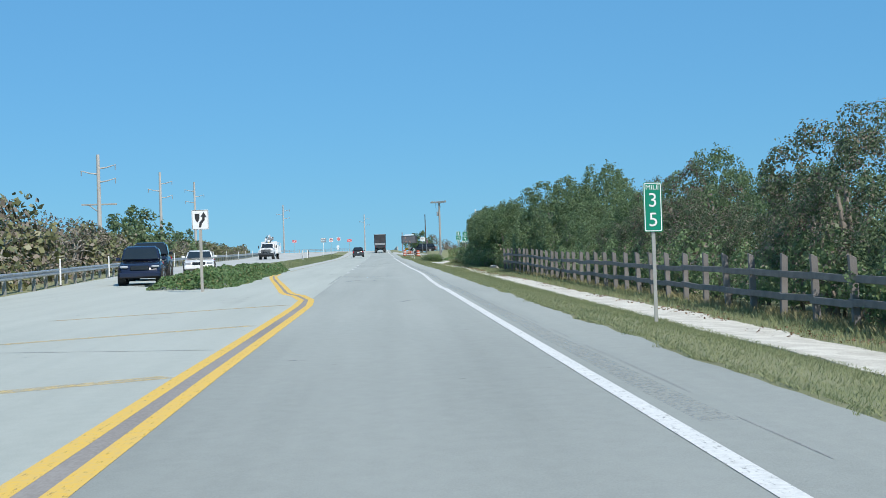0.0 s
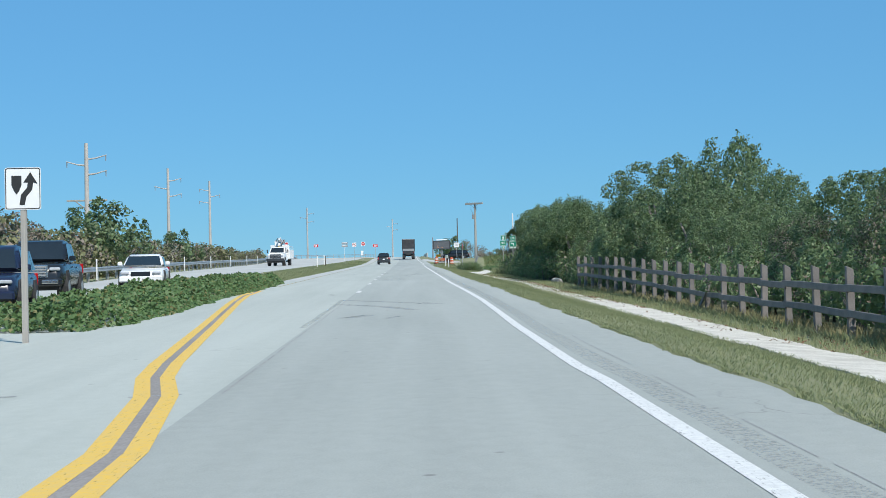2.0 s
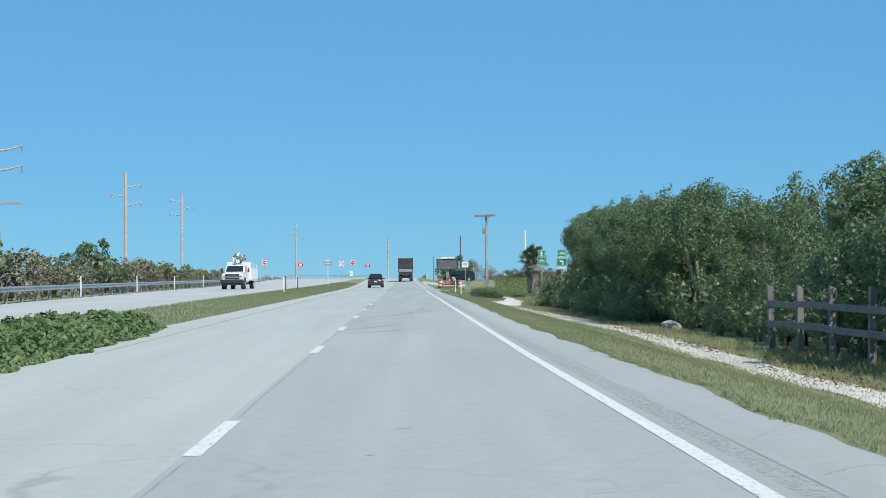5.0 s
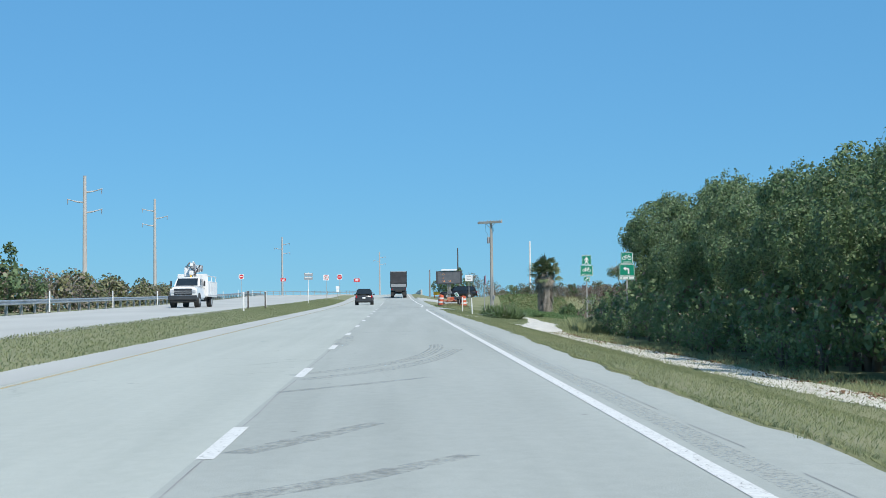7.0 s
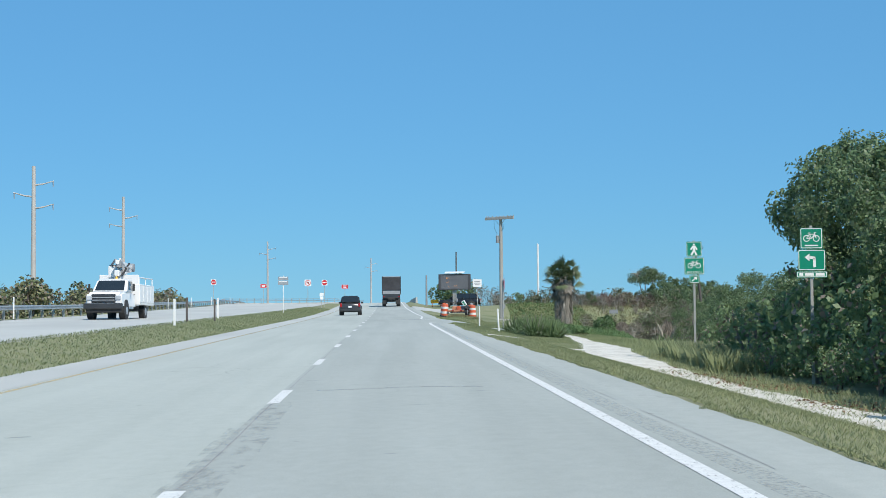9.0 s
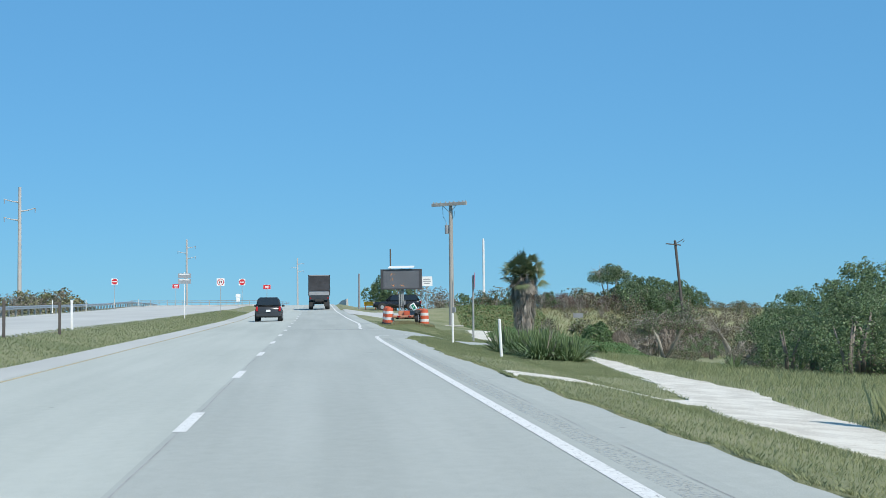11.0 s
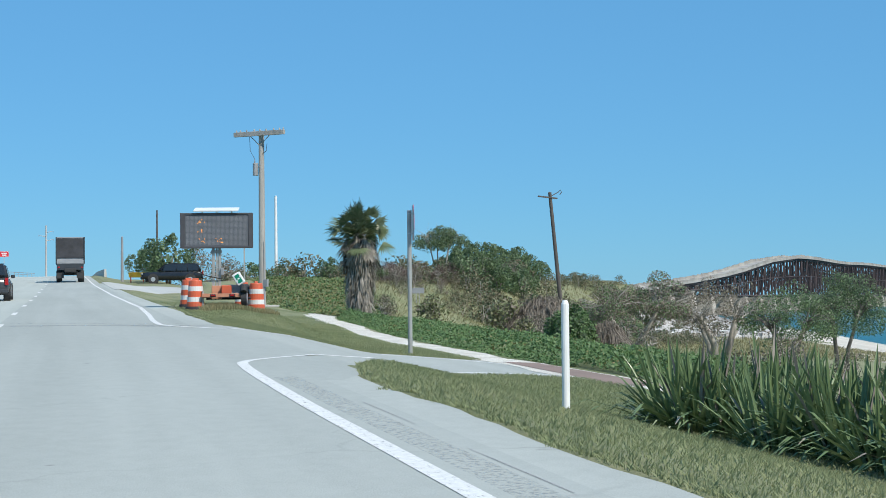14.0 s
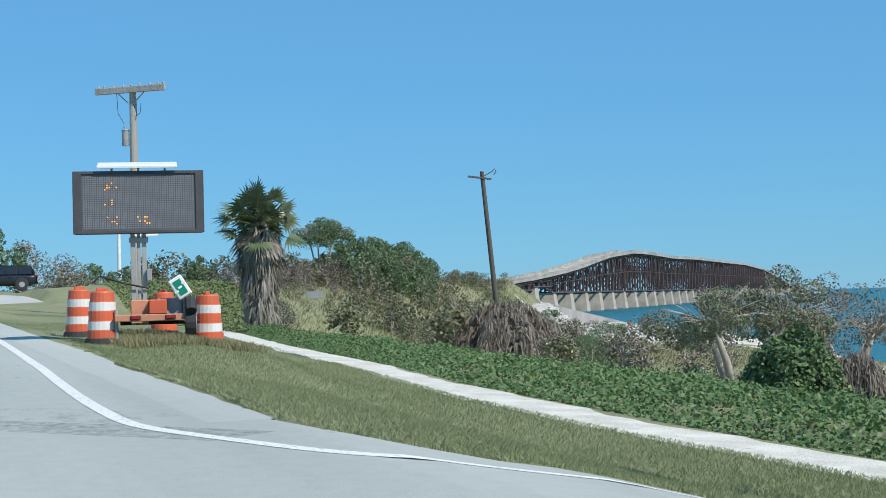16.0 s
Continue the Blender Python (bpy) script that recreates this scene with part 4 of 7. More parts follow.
# ---- fence ----
def build_fence():
    f = thing("fence", (9.15, 60, gz(9.15, 60)), "dark weathered wooden post and two-rail fence", "fence")
    inv = f.matrix_world.inverted()
    bm = bmesh.new()
    add_box(bm, (0.15, 0.14, 1.8), (0, 0, 0.54), bevel=0.012)
    for v in bm.verts:
        if v.co.z > 1.0:
            v.co.z += 0.05 - v.co.x * 0.5
    first = part("post", bm, FENCE_WOOD, f)
    rail = None
    rs = random.Random(7)
    ys = ramp(-6, 109, 2.75)

    def foot(x, y):
        return gz(x, y) + float(np.interp(y, [76, 94], [0.0, 0.18]))

    for i, y in enumerate(ys):
        x = 9.15 + 0.12 * math.sin(y * 0.09)
        m = inv @ pose(x, y, foot(x, y), rs.uniform(-2, 2), rs.uniform(-2.5, 2.5), rs.uniform(-4, 4))
        p = first if i == 0 else new("post", first.data)
        p.parent, p.matrix_basis = f, m
        if i + 1 < len(ys):
            y2 = ys[i + 1]
            x2 = 9.15 + 0.12 * math.sin(y2 * 0.09)
            for h in (0.57, 1.06):
                a = Vector((x - 0.09, y - 0.1, foot(x, y) + h + rs.uniform(-0.03, 0.03)))
                b = Vector((x2 - 0.09, y2 + 0.1, foot(x2, y2) + h + rs.uniform(-0.03, 0.03)))
                if rail is None:
                    rail = box((0.05, 3.0, 0.15), bevel=0.01)
                    rail = part("rail", rail, FENCE_WOOD, f)
                    r = rail
                else:
                    r = new("rail", rail.data)
                    r.parent = f
                d = b - a
                q = d.to_track_quat("Y", "Z").to_matrix().to_4x4()
                r.matrix_basis = inv @ Matrix.Translation((a + b) / 2) @ q
    # the slanting brace near the far end
    br = part("brace", box((0.05, 1.5, 0.12), bevel=0.008), FENCE_WOOD, f)
    br.matrix_basis = inv @ pose(9.05, 73.5, gz(9.1, 73.5) + 0.35, -25, 0, 0)


build_fence()


# ---- guardrail ----
def build_guardrail():
    g = thing("guardrail", (float(rail_x(100)), 100, gz(float(rail_x(100)), 100)), "galvanised steel W-beam guardrail along the oncoming road", "guardrail")
    inv = g.matrix_world.inverted()
    prof = [(0.0, 0.50), (0.06, 0.535), (0.06, 0.585), (0.0, 0.625), (0.0, 0.66), (0.06, 0.70), (0.06, 0.75), (0.0, 0.785)]
    post0 = None
    ys = ramp(-50, 456, 3.81)
    for i in range(len(ys) - 1):
        verts, faces = [], []
        for y in (ys[i] - 0.1, ys[i + 1] + 0.1):
            x = float(rail_x(y)) + 0.35
            z = gz(float(rail_x(y)) + 0.3, y)
            verts += [(x + dx, y, z + h) for dx, h in prof]
            verts += [(x + dx - 0.012, y, z + h) for dx, h in prof]
        n = len(prof)
        for k in range(n - 1):
            faces.append((k, k + 1, k + 1 + 2 * n, k + 2 * n))
            faces.append((k + n + 1, k + n, k + 3 * n, k + 3 * n + 1))
        ob = mesh_object("beam", [inv @ Vector(v) for v in verts], faces, GALV, g)
    for i, y in enumerate(ys):
        x = float(rail_x(y)) + 0.2
        if post0 is None:
            post0 = p = part("post", box((0.15, 0.15, 1.1), (0, 0, 0.2), bevel=0.01), GALV_POST, g)
        else:
            p = new("post", post0.data)
            p.parent = g
        p.matrix_basis = inv @ pose(x, y, gz(x, y))


build_guardrail()


def marker_post(x, y, height, radius, label, group, lean=0.0, zbase=None):
    t = thing("delineator_post", (x, y, (gz(x, y) if zbase is None else zbase) - 0.03), label, "marker post", group)
    bm = rod((0, 0, 0), (lean, 0, height - radius), radius, None, 14)
    add_rod(bm, (lean, 0, height - radius), (lean, 0, height), radius, radius * 0.6, 14)
    part("post", bm, WHITE, t, smooth=False)
    part("collar", rod((0, 0, 0), (0, 0, 0.05), radius * 1.25, None, 14), BLACK_RUBBER, t)
    return t


for y in (42, 70, 92, 118, 142, 167, 192, 217, 245, 275, 305, 335, 370, 410):
    x = float(rail_x(y)) + 0.62
    marker_post(x, y, 1.3, 0.045, "slim white delineator post at a guardrail", "delineators along the guardrail")
marker_post(4.40, 208.25, 1.06, 0.037, "white round delineator post standing in mown grass", "delineators beside the road")
marker_post(4.40, 194.0, 1.10, 0.037, "white round delineator post leaning slightly in the grass", "delineators beside the road", -0.05, gz(4.4, 194.0) - 0.09)
for y, x, mat in ((198, -9.7, WHITE), (206, -10.15, POLE_DARK), (214, -9.65, POLE_DARK), (220, -10.1, WHITE)):
    t = thing("median_stake", (x, y, gz(x, y) - 0.03), "short thin stake in the median grass", "stake", "stakes in the median")
    part("shaft", box((0.10, 0.04, 1.25), (0, 0, 0.6), bevel=0.008), mat, t)
    part("cap", box((0.11, 0.045, 0.10), (0, 0, 1.18), bevel=0.008), mat, t)


# ---- signs ----
def sign_post(name, x, y, height, label, group="", mat=GALV_POST, turn=0.0, size=0.06, base=None):
    t = thing(name, (x, y, (gz(x, y) if base is None else base)), label, "road sign", group, rz=turn)
    bm = bmesh.new()
    add_box(bm, (size, size * 0.6, height + 0.1), (0, 0.03, height / 2 - 0.05))
    add_box(bm, (size * 0.35, size, height + 0.1), (0, 0.045, height / 2 - 0.05))
    part("post", bm, mat, t)
    return t


def panel(t, w, h, z, mat, r=0.03, border=None, x=0.0, name="panel", y=-0.012):
    p = part(name, outline(round_rect(w, h, r, x, z), 0.006, y), mat, t)
    p.data.materials.append(ALU)
    for q in p.data.polygons:
        if q.normal.y > 0.5:
            q.material_index = 1
    if border:
        outer, inner = round_rect(w - 0.02, h - 0.02, r, x, z), round_rect(w - 0.05, h - 0.05, r * 0.7, x, z)
        n = len(outer)
        vs = [(a, y - 0.002, b) for a, b in outer] + [(a, y - 0.002, b) for a, b in inner]
        mesh_object("border", vs, [(i, n + i, n + (i + 1) % n, (i + 1) % n) for i in range(n)], border, p)
    return p


def shape(p, points, mat, name="symbol", y=-0.016):
    return part(name, outline(points, 0.002, y), mat, p)


def ring(p, cx, cz, r, w, mat, name="wheel", n=20, y=-0.016):
    vs = [(cx + q * math.cos(2 * math.pi * k / n), y, cz + q * math.sin(2 * math.pi * k / n)) for q in (r, r - w) for k in range(n)]
    return mesh_object(name, vs, [(k, (k + 1) % n, n + (k + 1) % n, n + k) for k in range(n)], mat, p)


def bar(p, a, b, w, mat, name="stroke", y=-0.016):
    d = Vector((b[0] - a[0], b[1] - a[1])).normalized()
    nx, nz = -d.y * w / 2, d.x * w / 2
    return shape(p, [(a[0] + nx, a[1] + nz), (b[0] + nx, b[1] + nz), (b[0] - nx, b[1] - nz), (a[0] - nx, a[1] - nz)], mat, name, y)


def bicycle(p, cx, cz, s, mat):
    ring(p, cx - 0.30 * s, cz - 0.12 * s, 0.21 * s, 0.05 * s, mat)
    ring(p, cx + 0.30 * s, cz - 0.12 * s, 0.21 * s, 0.05 * s, mat)
    for a, b in (((-0.30, -0.12), (-0.12, 0.14)), ((-0.12, 0.14), (0.20, 0.14)), ((-0.12, 0.14), (0.02, -0.12)), ((0.02, -0.12), (0.20, 0.14)),
                 ((-0.30, -0.12), (0.02, -0.12)), ((0.30, -0.12), (0.17, 0.24)), ((0.17, 0.24), (0.30, 0.24)), ((-0.20, 0.21), (-0.06, 0.21))):
        bar(p, (cx + a[0] * s, cz + a[1] * s), (cx + b[0] * s, cz + b[1] * s), 0.045 * s, mat)


def up(x, y, rel):
    """Height above the ground of a level given over the road."""
    return rel + GRADE * y - gz(x, y)


mile = sign_post("mile_marker", 4.83, 21.1, 2.44, "tall green mile marker sign with white figures on a metal post")
p = panel(mile, 0.32, 0.86, 2.02, GREEN_SIGN, 0.03, WHITE_SIGN)
lettering("MILE", 0.085, WHITE_SIGN, p, (0, -0.017, 2.36))
lettering("3", 0.24, WHITE_SIGN, p, (0, -0.017, 2.13))
lettering("5", 0.24, WHITE_SIGN, p, (0, -0.017, 1.79))

keep = sign_post("keep_right_sign", -6.42, 52.0, 2.75, "white sign with black island and arrow above median vines", mat=POLE_WOOD, size=0.10)
p = panel(keep, 0.61, 0.72, 2.62, WHITE_SIGN, 0.04, BLACK_SIGN)
shape(p, [(-0.19, 2.84), (-0.02, 2.84), (-0.02, 2.68), (-0.06, 2.58), (-0.105, 2.52), (-0.15, 2.58), (-0.19, 2.68)], BLACK_SIGN, "island_symbol")
shape(p, [(-0.06, 2.34), (0.03, 2.34), (0.06, 2.48), (0.16, 2.60), (0.175, 2.72), (0.25, 2.70), (0.13, 2.90), (0.01, 2.72), (0.085, 2.72), (0.07, 2.63), (-0.03, 2.52)], BLACK_SIGN, "arrow")

walkers = sign_post("path_sign", 9.09, 175.3, 3.68, "stacked green walking and bicycle route signs on one post")
p = panel(walkers, 0.47, 0.46, 3.42, GREEN_SIGN, 0.03, WHITE_SIGN)
# a plain walking figure symbol
shape(p, [(-0.03, 3.58), (0.03, 3.58), (0.03, 3.53), (-0.03, 3.53)], WHITE_SIGN)
shape(p, [(-0.05, 3.52), (0.05, 3.52), (0.11, 3.40), (0.07, 3.39), (0.04, 3.45), (0.04, 3.36), (0.10, 3.24), (0.05, 3.23), (0.0, 3.33), (-0.06, 3.23), (-0.11, 3.25), (-0.04, 3.37), (-0.04, 3.45), (-0.09, 3.39), (-0.12, 3.41)], WHITE_SIGN)
p = panel(walkers, 0.61, 0.52, 2.90, GREEN_SIGN, 0.03, WHITE_SIGN)
bicycle(p, 0, 2.96, 0.40, WHITE_SIGN)
lettering("BIKE ROUTE", 0.06, WHITE_SIGN, p, (0, -0.017, 2.71))
p = panel(walkers, 0.31, 0.23, 2.50, GREEN_SIGN, 0.02, WHITE_SIGN)
bar(p, (-0.08, 2.44), (0.03, 2.53), 0.035, WHITE_SIGN)
shape(p, [(0.08, 2.57), (-0.03, 2.56), (0.07, 2.47)], WHITE_SIGN, "arrow")

bike = sign_post("bike_route_sign", 9.1, 161.8, 3.5, "stacked green bicycle route signs beside dense trees")
p = panel(bike, 0.50, 0.46, 3.22, GREEN_SIGN, 0.03, WHITE_SIGN)
bicycle(p, 0, 3.26, 0.36, WHITE_SIGN)
p2 = part("plate_line", outline(round_rect(0.3, 0.03, 0.01, 0, 3.06), 0.002, -0.016), WHITE_SIGN, p)
p = panel(bike, 0.61, 0.46, 2.74, GREEN_SIGN, 0.03, WHITE_SIGN)
bar(p, (0.06, 2.58), (0.06, 2.78), 0.06, WHITE_SIGN)
bar(p, (0.08, 2.78), (-0.06, 2.80), 0.06, WHITE_SIGN)
shape(p, [(-0.05, 2.88), (-0.16, 2.80), (-0.05, 2.71)], WHITE_SIGN, "arrow")
p = panel(bike, 0.68, 0.14, 2.42, GREEN_SIGN, 0.02, WHITE_SIGN)
for k, (x, w) in enumerate(((-0.24, 0.09), (-0.06, 0.2), (0.18, 0.2))):
    part("word_bar", outline(round_rect(w, 0.06, 0.005, x, 2.42), 0.002, -0.016), WHITE_SIGN, p)

OCT = [(0.38 * math.cos(radians(22.5 + 45 * k)) / math.cos(radians(22.5)), 0.38 * math.sin(radians(22.5 + 45 * k)) / math.cos(radians(22.5))) for k in range(8)][::-1]
stop = thing("stop_sign", (7.04, 227.3, gz(7.04, 227.3)), "bare metal back of a stop sign on a tall round post", "road sign", rz=82.5)
part("post", rod((0, 0.05, -0.1), (0, 0.05, 3.05), 0.046, 0.046, 14), GALV_POST, stop)
part("cap", rod((0, 0.05, 3.05), (0, 0.05, 3.075), 0.05, 0.044, 14), ALU, stop)
p = part("panel", outline([(x, z + 2.81) for x, z in OCT], 0.006, -0.03), RED_SIGN, stop)
p.data.materials.append(ALU)
for q in p.data.polygons:
    if q.normal.y > 0.5:
        q.material_index = 1
for z in (2.58, 3.0):
    c = part("clamp", box((0.16, 0.035, 0.03), (0, -0.01, z), bevel=0.004), ALU, stop)
    for x in (-0.055, 0.055):
        part("bolt", rod((x, -0.03, z), (x, 0.04, z), 0.008, 0.008, 6), GALV, c)
    part("strap", rod((0, 0.05, z - 0.012), (0, 0.05, z + 0.012), 0.05, 0.05, 14), ALU, c)

info = sign_post("guide_sign", 7.4, 263.5, 3.6, "small white rectangular sign on a metal post")
p = panel(info, 0.76, 0.66, 3.25, WHITE_SIGN, 0.03)
for z, w in ((3.39, 0.5), (3.25, 0.56), (3.11, 0.4)):
    part("word_bar", outline(round_rect(w, 0.06, 0.005, 0, z), 0.002, -0.016), GREY_PAINT, p)


def no_entry(x, y, top, s=0.76, label="red and white do not enter sign on a post", base=None):
    t = sign_post("no_entry_sign", x, y, top, label, "no entry signs", base=base)
    n = 24
    p = panel(t, s, s, top - s / 2, WHITE_SIGN, 0.04)
    q = part("disc", outline([(s * 0.46 * math.cos(-2 * math.pi * k / n), top - s / 2 + s * 0.46 * math.sin(-2 * math.pi * k / n)) for k in range(n)], 0.002, -0.016), RED_SIGN, p)
    mesh_object("bar", [(-s * 0.36, -0.019, top - s * 0.57), (s * 0.36, -0.019, top - s * 0.57), (s * 0.36, -0.019, top - s * 0.43), (-s * 0.36, -0.019, top - s * 0.43)], [(0, 1, 2, 3)], WHITE_SIGN, p)


no_entry(-24.6, 352, up(-24.6, 352, 4.1 + 0.38))
no_entry(-8.7, 342, up(-8.7, 342, 3.8 + 0.38))
for x, y, w, rel in ((-21.4, 401, 1.05, 4.0), (-7.3, 392, 1.1, 3.7)):
    top = up(x, y, rel + 0.33)
    t = sign_post("wrong_way_sign", x, y, top, "small red wrong way sign on a post", "wrong way signs")
    p = panel(t, w, 0.66, top - 0.33, RED_SIGN, 0.03, WHITE_SIGN)
    part("word_bar", outline(round_rect(0.6, 0.12, 0.005, 0, top - 0.22), 0.002, -0.016), WHITE_SIGN, p)
    part("word_bar", outline(round_rect(0.5, 0.12, 0.005, 0, top - 0.44), 0.002, -0.016), WHITE_SIGN, p)
t = sign_post("lane_sign", -9.5, 269, 3.3, "dull grey two-panel sign on a pale post in the median", mat=WHITE)
p = panel(t, 0.92, 0.34, 3.05, GREY_SIGN, 0.02)
part("word_bar", outline(round_rect(0.7, 0.07, 0.005, 0, 3.16), 0.002, -0.016), WHITE_SIGN, p)
p = panel(t, 0.92, 0.34, 2.66, GREY_SIGN, 0.02)
part("word_bar", outline(round_rect(0.7, 0.07, 0.005, 0, 2.77), 0.002, -0.016), WHITE_SIGN, p)
t = sign_post("no_turn_sign", -9.5, 313, 3.4, "white no-turn sign with red ring over smaller plates")
p = panel(t, 0.76, 0.76, 3.02, WHITE_SIGN, 0.04)
ring(p, 0, 3.02, 0.33, 0.06, RED_SIGN, "red_ring", 24)
bar(p, (-0.22, 3.24), (0.22, 2.80), 0.05, RED_SIGN)
bar(p, (-0.1, 2.88), (-0.1, 3.10), 0.07, BLACK_SIGN, y=-0.0145)
bar(p, (-0.1, 3.12), (0.12, 3.12), 0.07, BLACK_SIGN, y=-0.0145)
bar(p, (0.1, 3.12), (0.1, 2.94), 0.07, BLACK_SIGN, y=-0.0145)
t = sign_post("plate_sign", -8.6, 330, 2.0, "two small white plates on a post")
panel(t, 0.5, 0.4, 1.75, WHITE_SIGN, 0.02)
panel(t, 0.4, 0.4, 1.3, WHITE_SIGN, 0.02)
for x, y in ((-19.8, 111.4), (-21.8, 168.0)):
    t = sign_post("sign_back", x - 1.0, y, 2.9, "bare back of a warning sign beyond the guardrail", "sign backs")
    p = part("panel", outline([(0, 3.1), (0.42, 2.68), (0, 2.26), (-0.42, 2.68)], 0.006, -0.012), ALU, t)
    part("brace", box((0.04, 0.02, 0.7), (0, -0.02, 2.68)), GALV_POST, t)


# ---- poles ----
def t_pole():
    x, y = 11.4, 290.5
    t = thing("utility_pole", (x, y, gz(x, y) - 0.1), "weathered wooden utility pole with crossarm and transformer", "utility pole", rz=-40)
    H = 10.72
    part("shaft", rod((0, 0, 0), (0, 0, H), 0.22, 0.16, 14), POLE_WOOD, t, smooth=False)
    part("crossarm", box((3.6, 0.18, 0.28), (0, -0.24, H - 0.18), bevel=0.012), POLE_WOOD, t)
    for s in (-1, 1):
        part("arm_brace", rod((s * 0.08, -0.16, H - 0.85), (s * 0.75, -0.16, H - 0.24), 0.025), POLE_WOOD, t)
    for dx in (-1.68, -1.4, -0.95, -0.4, 0.0, 0.45, 0.98, 1.4, 1.68):
        bm = rod((dx, -0.16, H - 0.11), (dx, -0.16, H + 0.02), 0.035, 0.05)
        add_rod(bm, (dx, -0.16, H + 0.02), (dx, -0.16, H + 0.10), 0.055, 0.03)
        part("insulator", bm, POLE_WOOD if dx % 0.5 else GALV_POST, t)
    bm = rod((-0.36, -0.1, H - 2.7), (-0.36, -0.1, H - 2.0), 0.17, 0.17, 14)
    add_rod(bm, (-0.36, -0.1, H - 2.0), (-0.36, -0.1, H - 1.95), 0.19, 0.15, 14)
    can = part("transformer", bm, GREY_PAINT, t)
    part("bushing", rod((-0.42, -0.1, H - 1.95), (-0.42, -0.1, H - 1.68), 0.04, 0.025), GREY_PAINT, can)
    part("bracket", box((0.3, 0.05, 0.08), (-0.18, -0.1, H - 2.2)), GALV_POST, t)
    for k, pth in enumerate(([(-0.42, -0.1, H - 1.7), (-0.7, -0.15, H - 1.2), (-0.75, -0.16, H - 0.3)], [(0.15, -0.1, H - 1.4), (0.45, -0.15, H - 1.25), (0.5, -0.15, H - 0.8)])):
        v, f = tube(pth, [0.014] * 3, 5)
        mesh_object("jumper_wire", v, f, BLACK_RUBBER, t)
    part("meter_box", box((0.3, 0.2, 0.45), (0.28, -0.05, 1.5), bevel=0.015), GREY_PAINT, t)
    part("conduit", rod((0.2, -0.1, 0.1), (0.2, -0.1, 4.0), 0.03), GREY_PAINT, t)
    c = thing("concrete_pad", (x + 0.1, y - 0.4, gz(x, y) + 0.02), "low pale concrete pad at the foot of a utility pole", "concrete pad")
    part("slab", box((1.6, 1.2, 0.12), (0, 0, 0), bevel=0.02), CONCRETE, c)


t_pole()


def plain_pole(name, x, y, top_z, r, mat, label, lean=(0, 0), fittings=True):
    z = gz(x, y)
    t = thing(name, (x, y, z - 0.2), label, "pole")
    h = top_z - z + 0.2
    part("shaft", rod((0, 0, 0), (lean[0], lean[1], h), r, r * 0.75, 12), mat, t)
    if fittings:
        part("cap", rod((lean[0], lean[1], h), (lean[0], lean[1], h + 0.06), r * 0.8, r * 0.3, 12), mat, t)
    return t, h


t, h = plain_pole("concrete_pole", 23.3, 376.6, 10.04 + 0.0185 * 376.6, 0.20, WHITE, "tall plain white concrete pole")
part("footing", rod((0, 0, 0), (0, 0, 0.9), 0.5, 0.4, 12), CONCRETE, t)
t, h = plain_pole("leaning_pole", 35.6, 306.8, 7.04 + 0.0185 * 306.8, 0.17, POLE_DARK, "old dark wooden pole leaning above scrub", lean=(-1.0, 0))
part("crossarm", box((1.5, 0.1, 0.11), (-1.2, -0.12, h - 0.35), (0, 6, 0), 0.01), POLE_DARK, t)
part("bracket_arm", rod((-1.0, -0.05, h - 0.3), (-0.35, -0.05, h + 0.05), 0.03), POLE_DARK, t)
v, f = tube([(-0.35, -0.05, h + 0.05), (-0.2, -0.05, h + 0.2), (-0.1, -0.05, h + 0.05), (-0.25, -0.05, h - 0.15)], [0.03] * 4, 6)
mesh_object("hook", v, f, POLE_DARK, t)
plain_pole("distant_pole", 12.7, 428, 10.4 + 7.9, 0.16, POLE_DARK, "thin dark pole rising behind distant bushes")
plain_pole("distant_pole", 5.3, 355.6, 4.9 + 6.58, 0.15, GREY_PAINT, "thin grey pole beside the bridge approach")


def tower(x, y, top, label, flip=1, detail=True):
    z = gz(x, y)
    t = thing("transmission_pole", (x, y, z - 0.5), label, "transmission pole", "transmission poles along the shore")
    h = top - z + 0.5
    part("shaft", rod((0, 0, 0), (0, 0, h), 0.42, 0.24, 12), POLE_STEEL, t)
    arms = ((h - 2.1, 1), (h - 2.9, -1), (h - 4.1, 1)) if detail else ((h - 2.5, 1), (h - 4, -1), (h - 5.5, 1))
    for k, (az, s) in enumerate(arms):
        v, f = tube([(0, 0, az), (s * flip * 1.2, 0, az + 0.15), (s * flip * 2.6, 0, az + 0.55)], [0.13, 0.10, 0.06], 7)
        arm = mesh_object("arm", v, f, POLE_STEEL, t)
        part("insulator", rod((s * flip * 2.5, 0, az + 0.5), (s * flip * 2.5, 0, az - 0.25), 0.09, 0.05, 7), GREY_PAINT, arm)
    if detail:
        part("crossarm", box((5.2, 0.22, 0.22), (0, 0, h - 7.4), bevel=0.02), POLE_WOOD, t)
        part("brace", rod((-1.6, 0, h - 7.4), (0, 0, h - 8.6), 0.08), POLE_WOOD, t)
    return t


tower(-41.1, 231.9, 16.6 + 4.3, "tall weathered transmission pole with arms and crossarm")
tower(-46.0, 335.3, 19.1 + 6.2, "tall weathered transmission pole with staggered arms", detail=False)
tower(-48.7, 422.3, 20.8 + 7.8, "tall weathered transmission pole with staggered arms", -1, False)
tower(-37.0, 620, 19.8 + 11.5, "distant transmission pole standing in the sea", 1, False)
tower(-7.0, 790, 19.0 + 14.6, "distant transmission pole standing in the sea", 1, False)


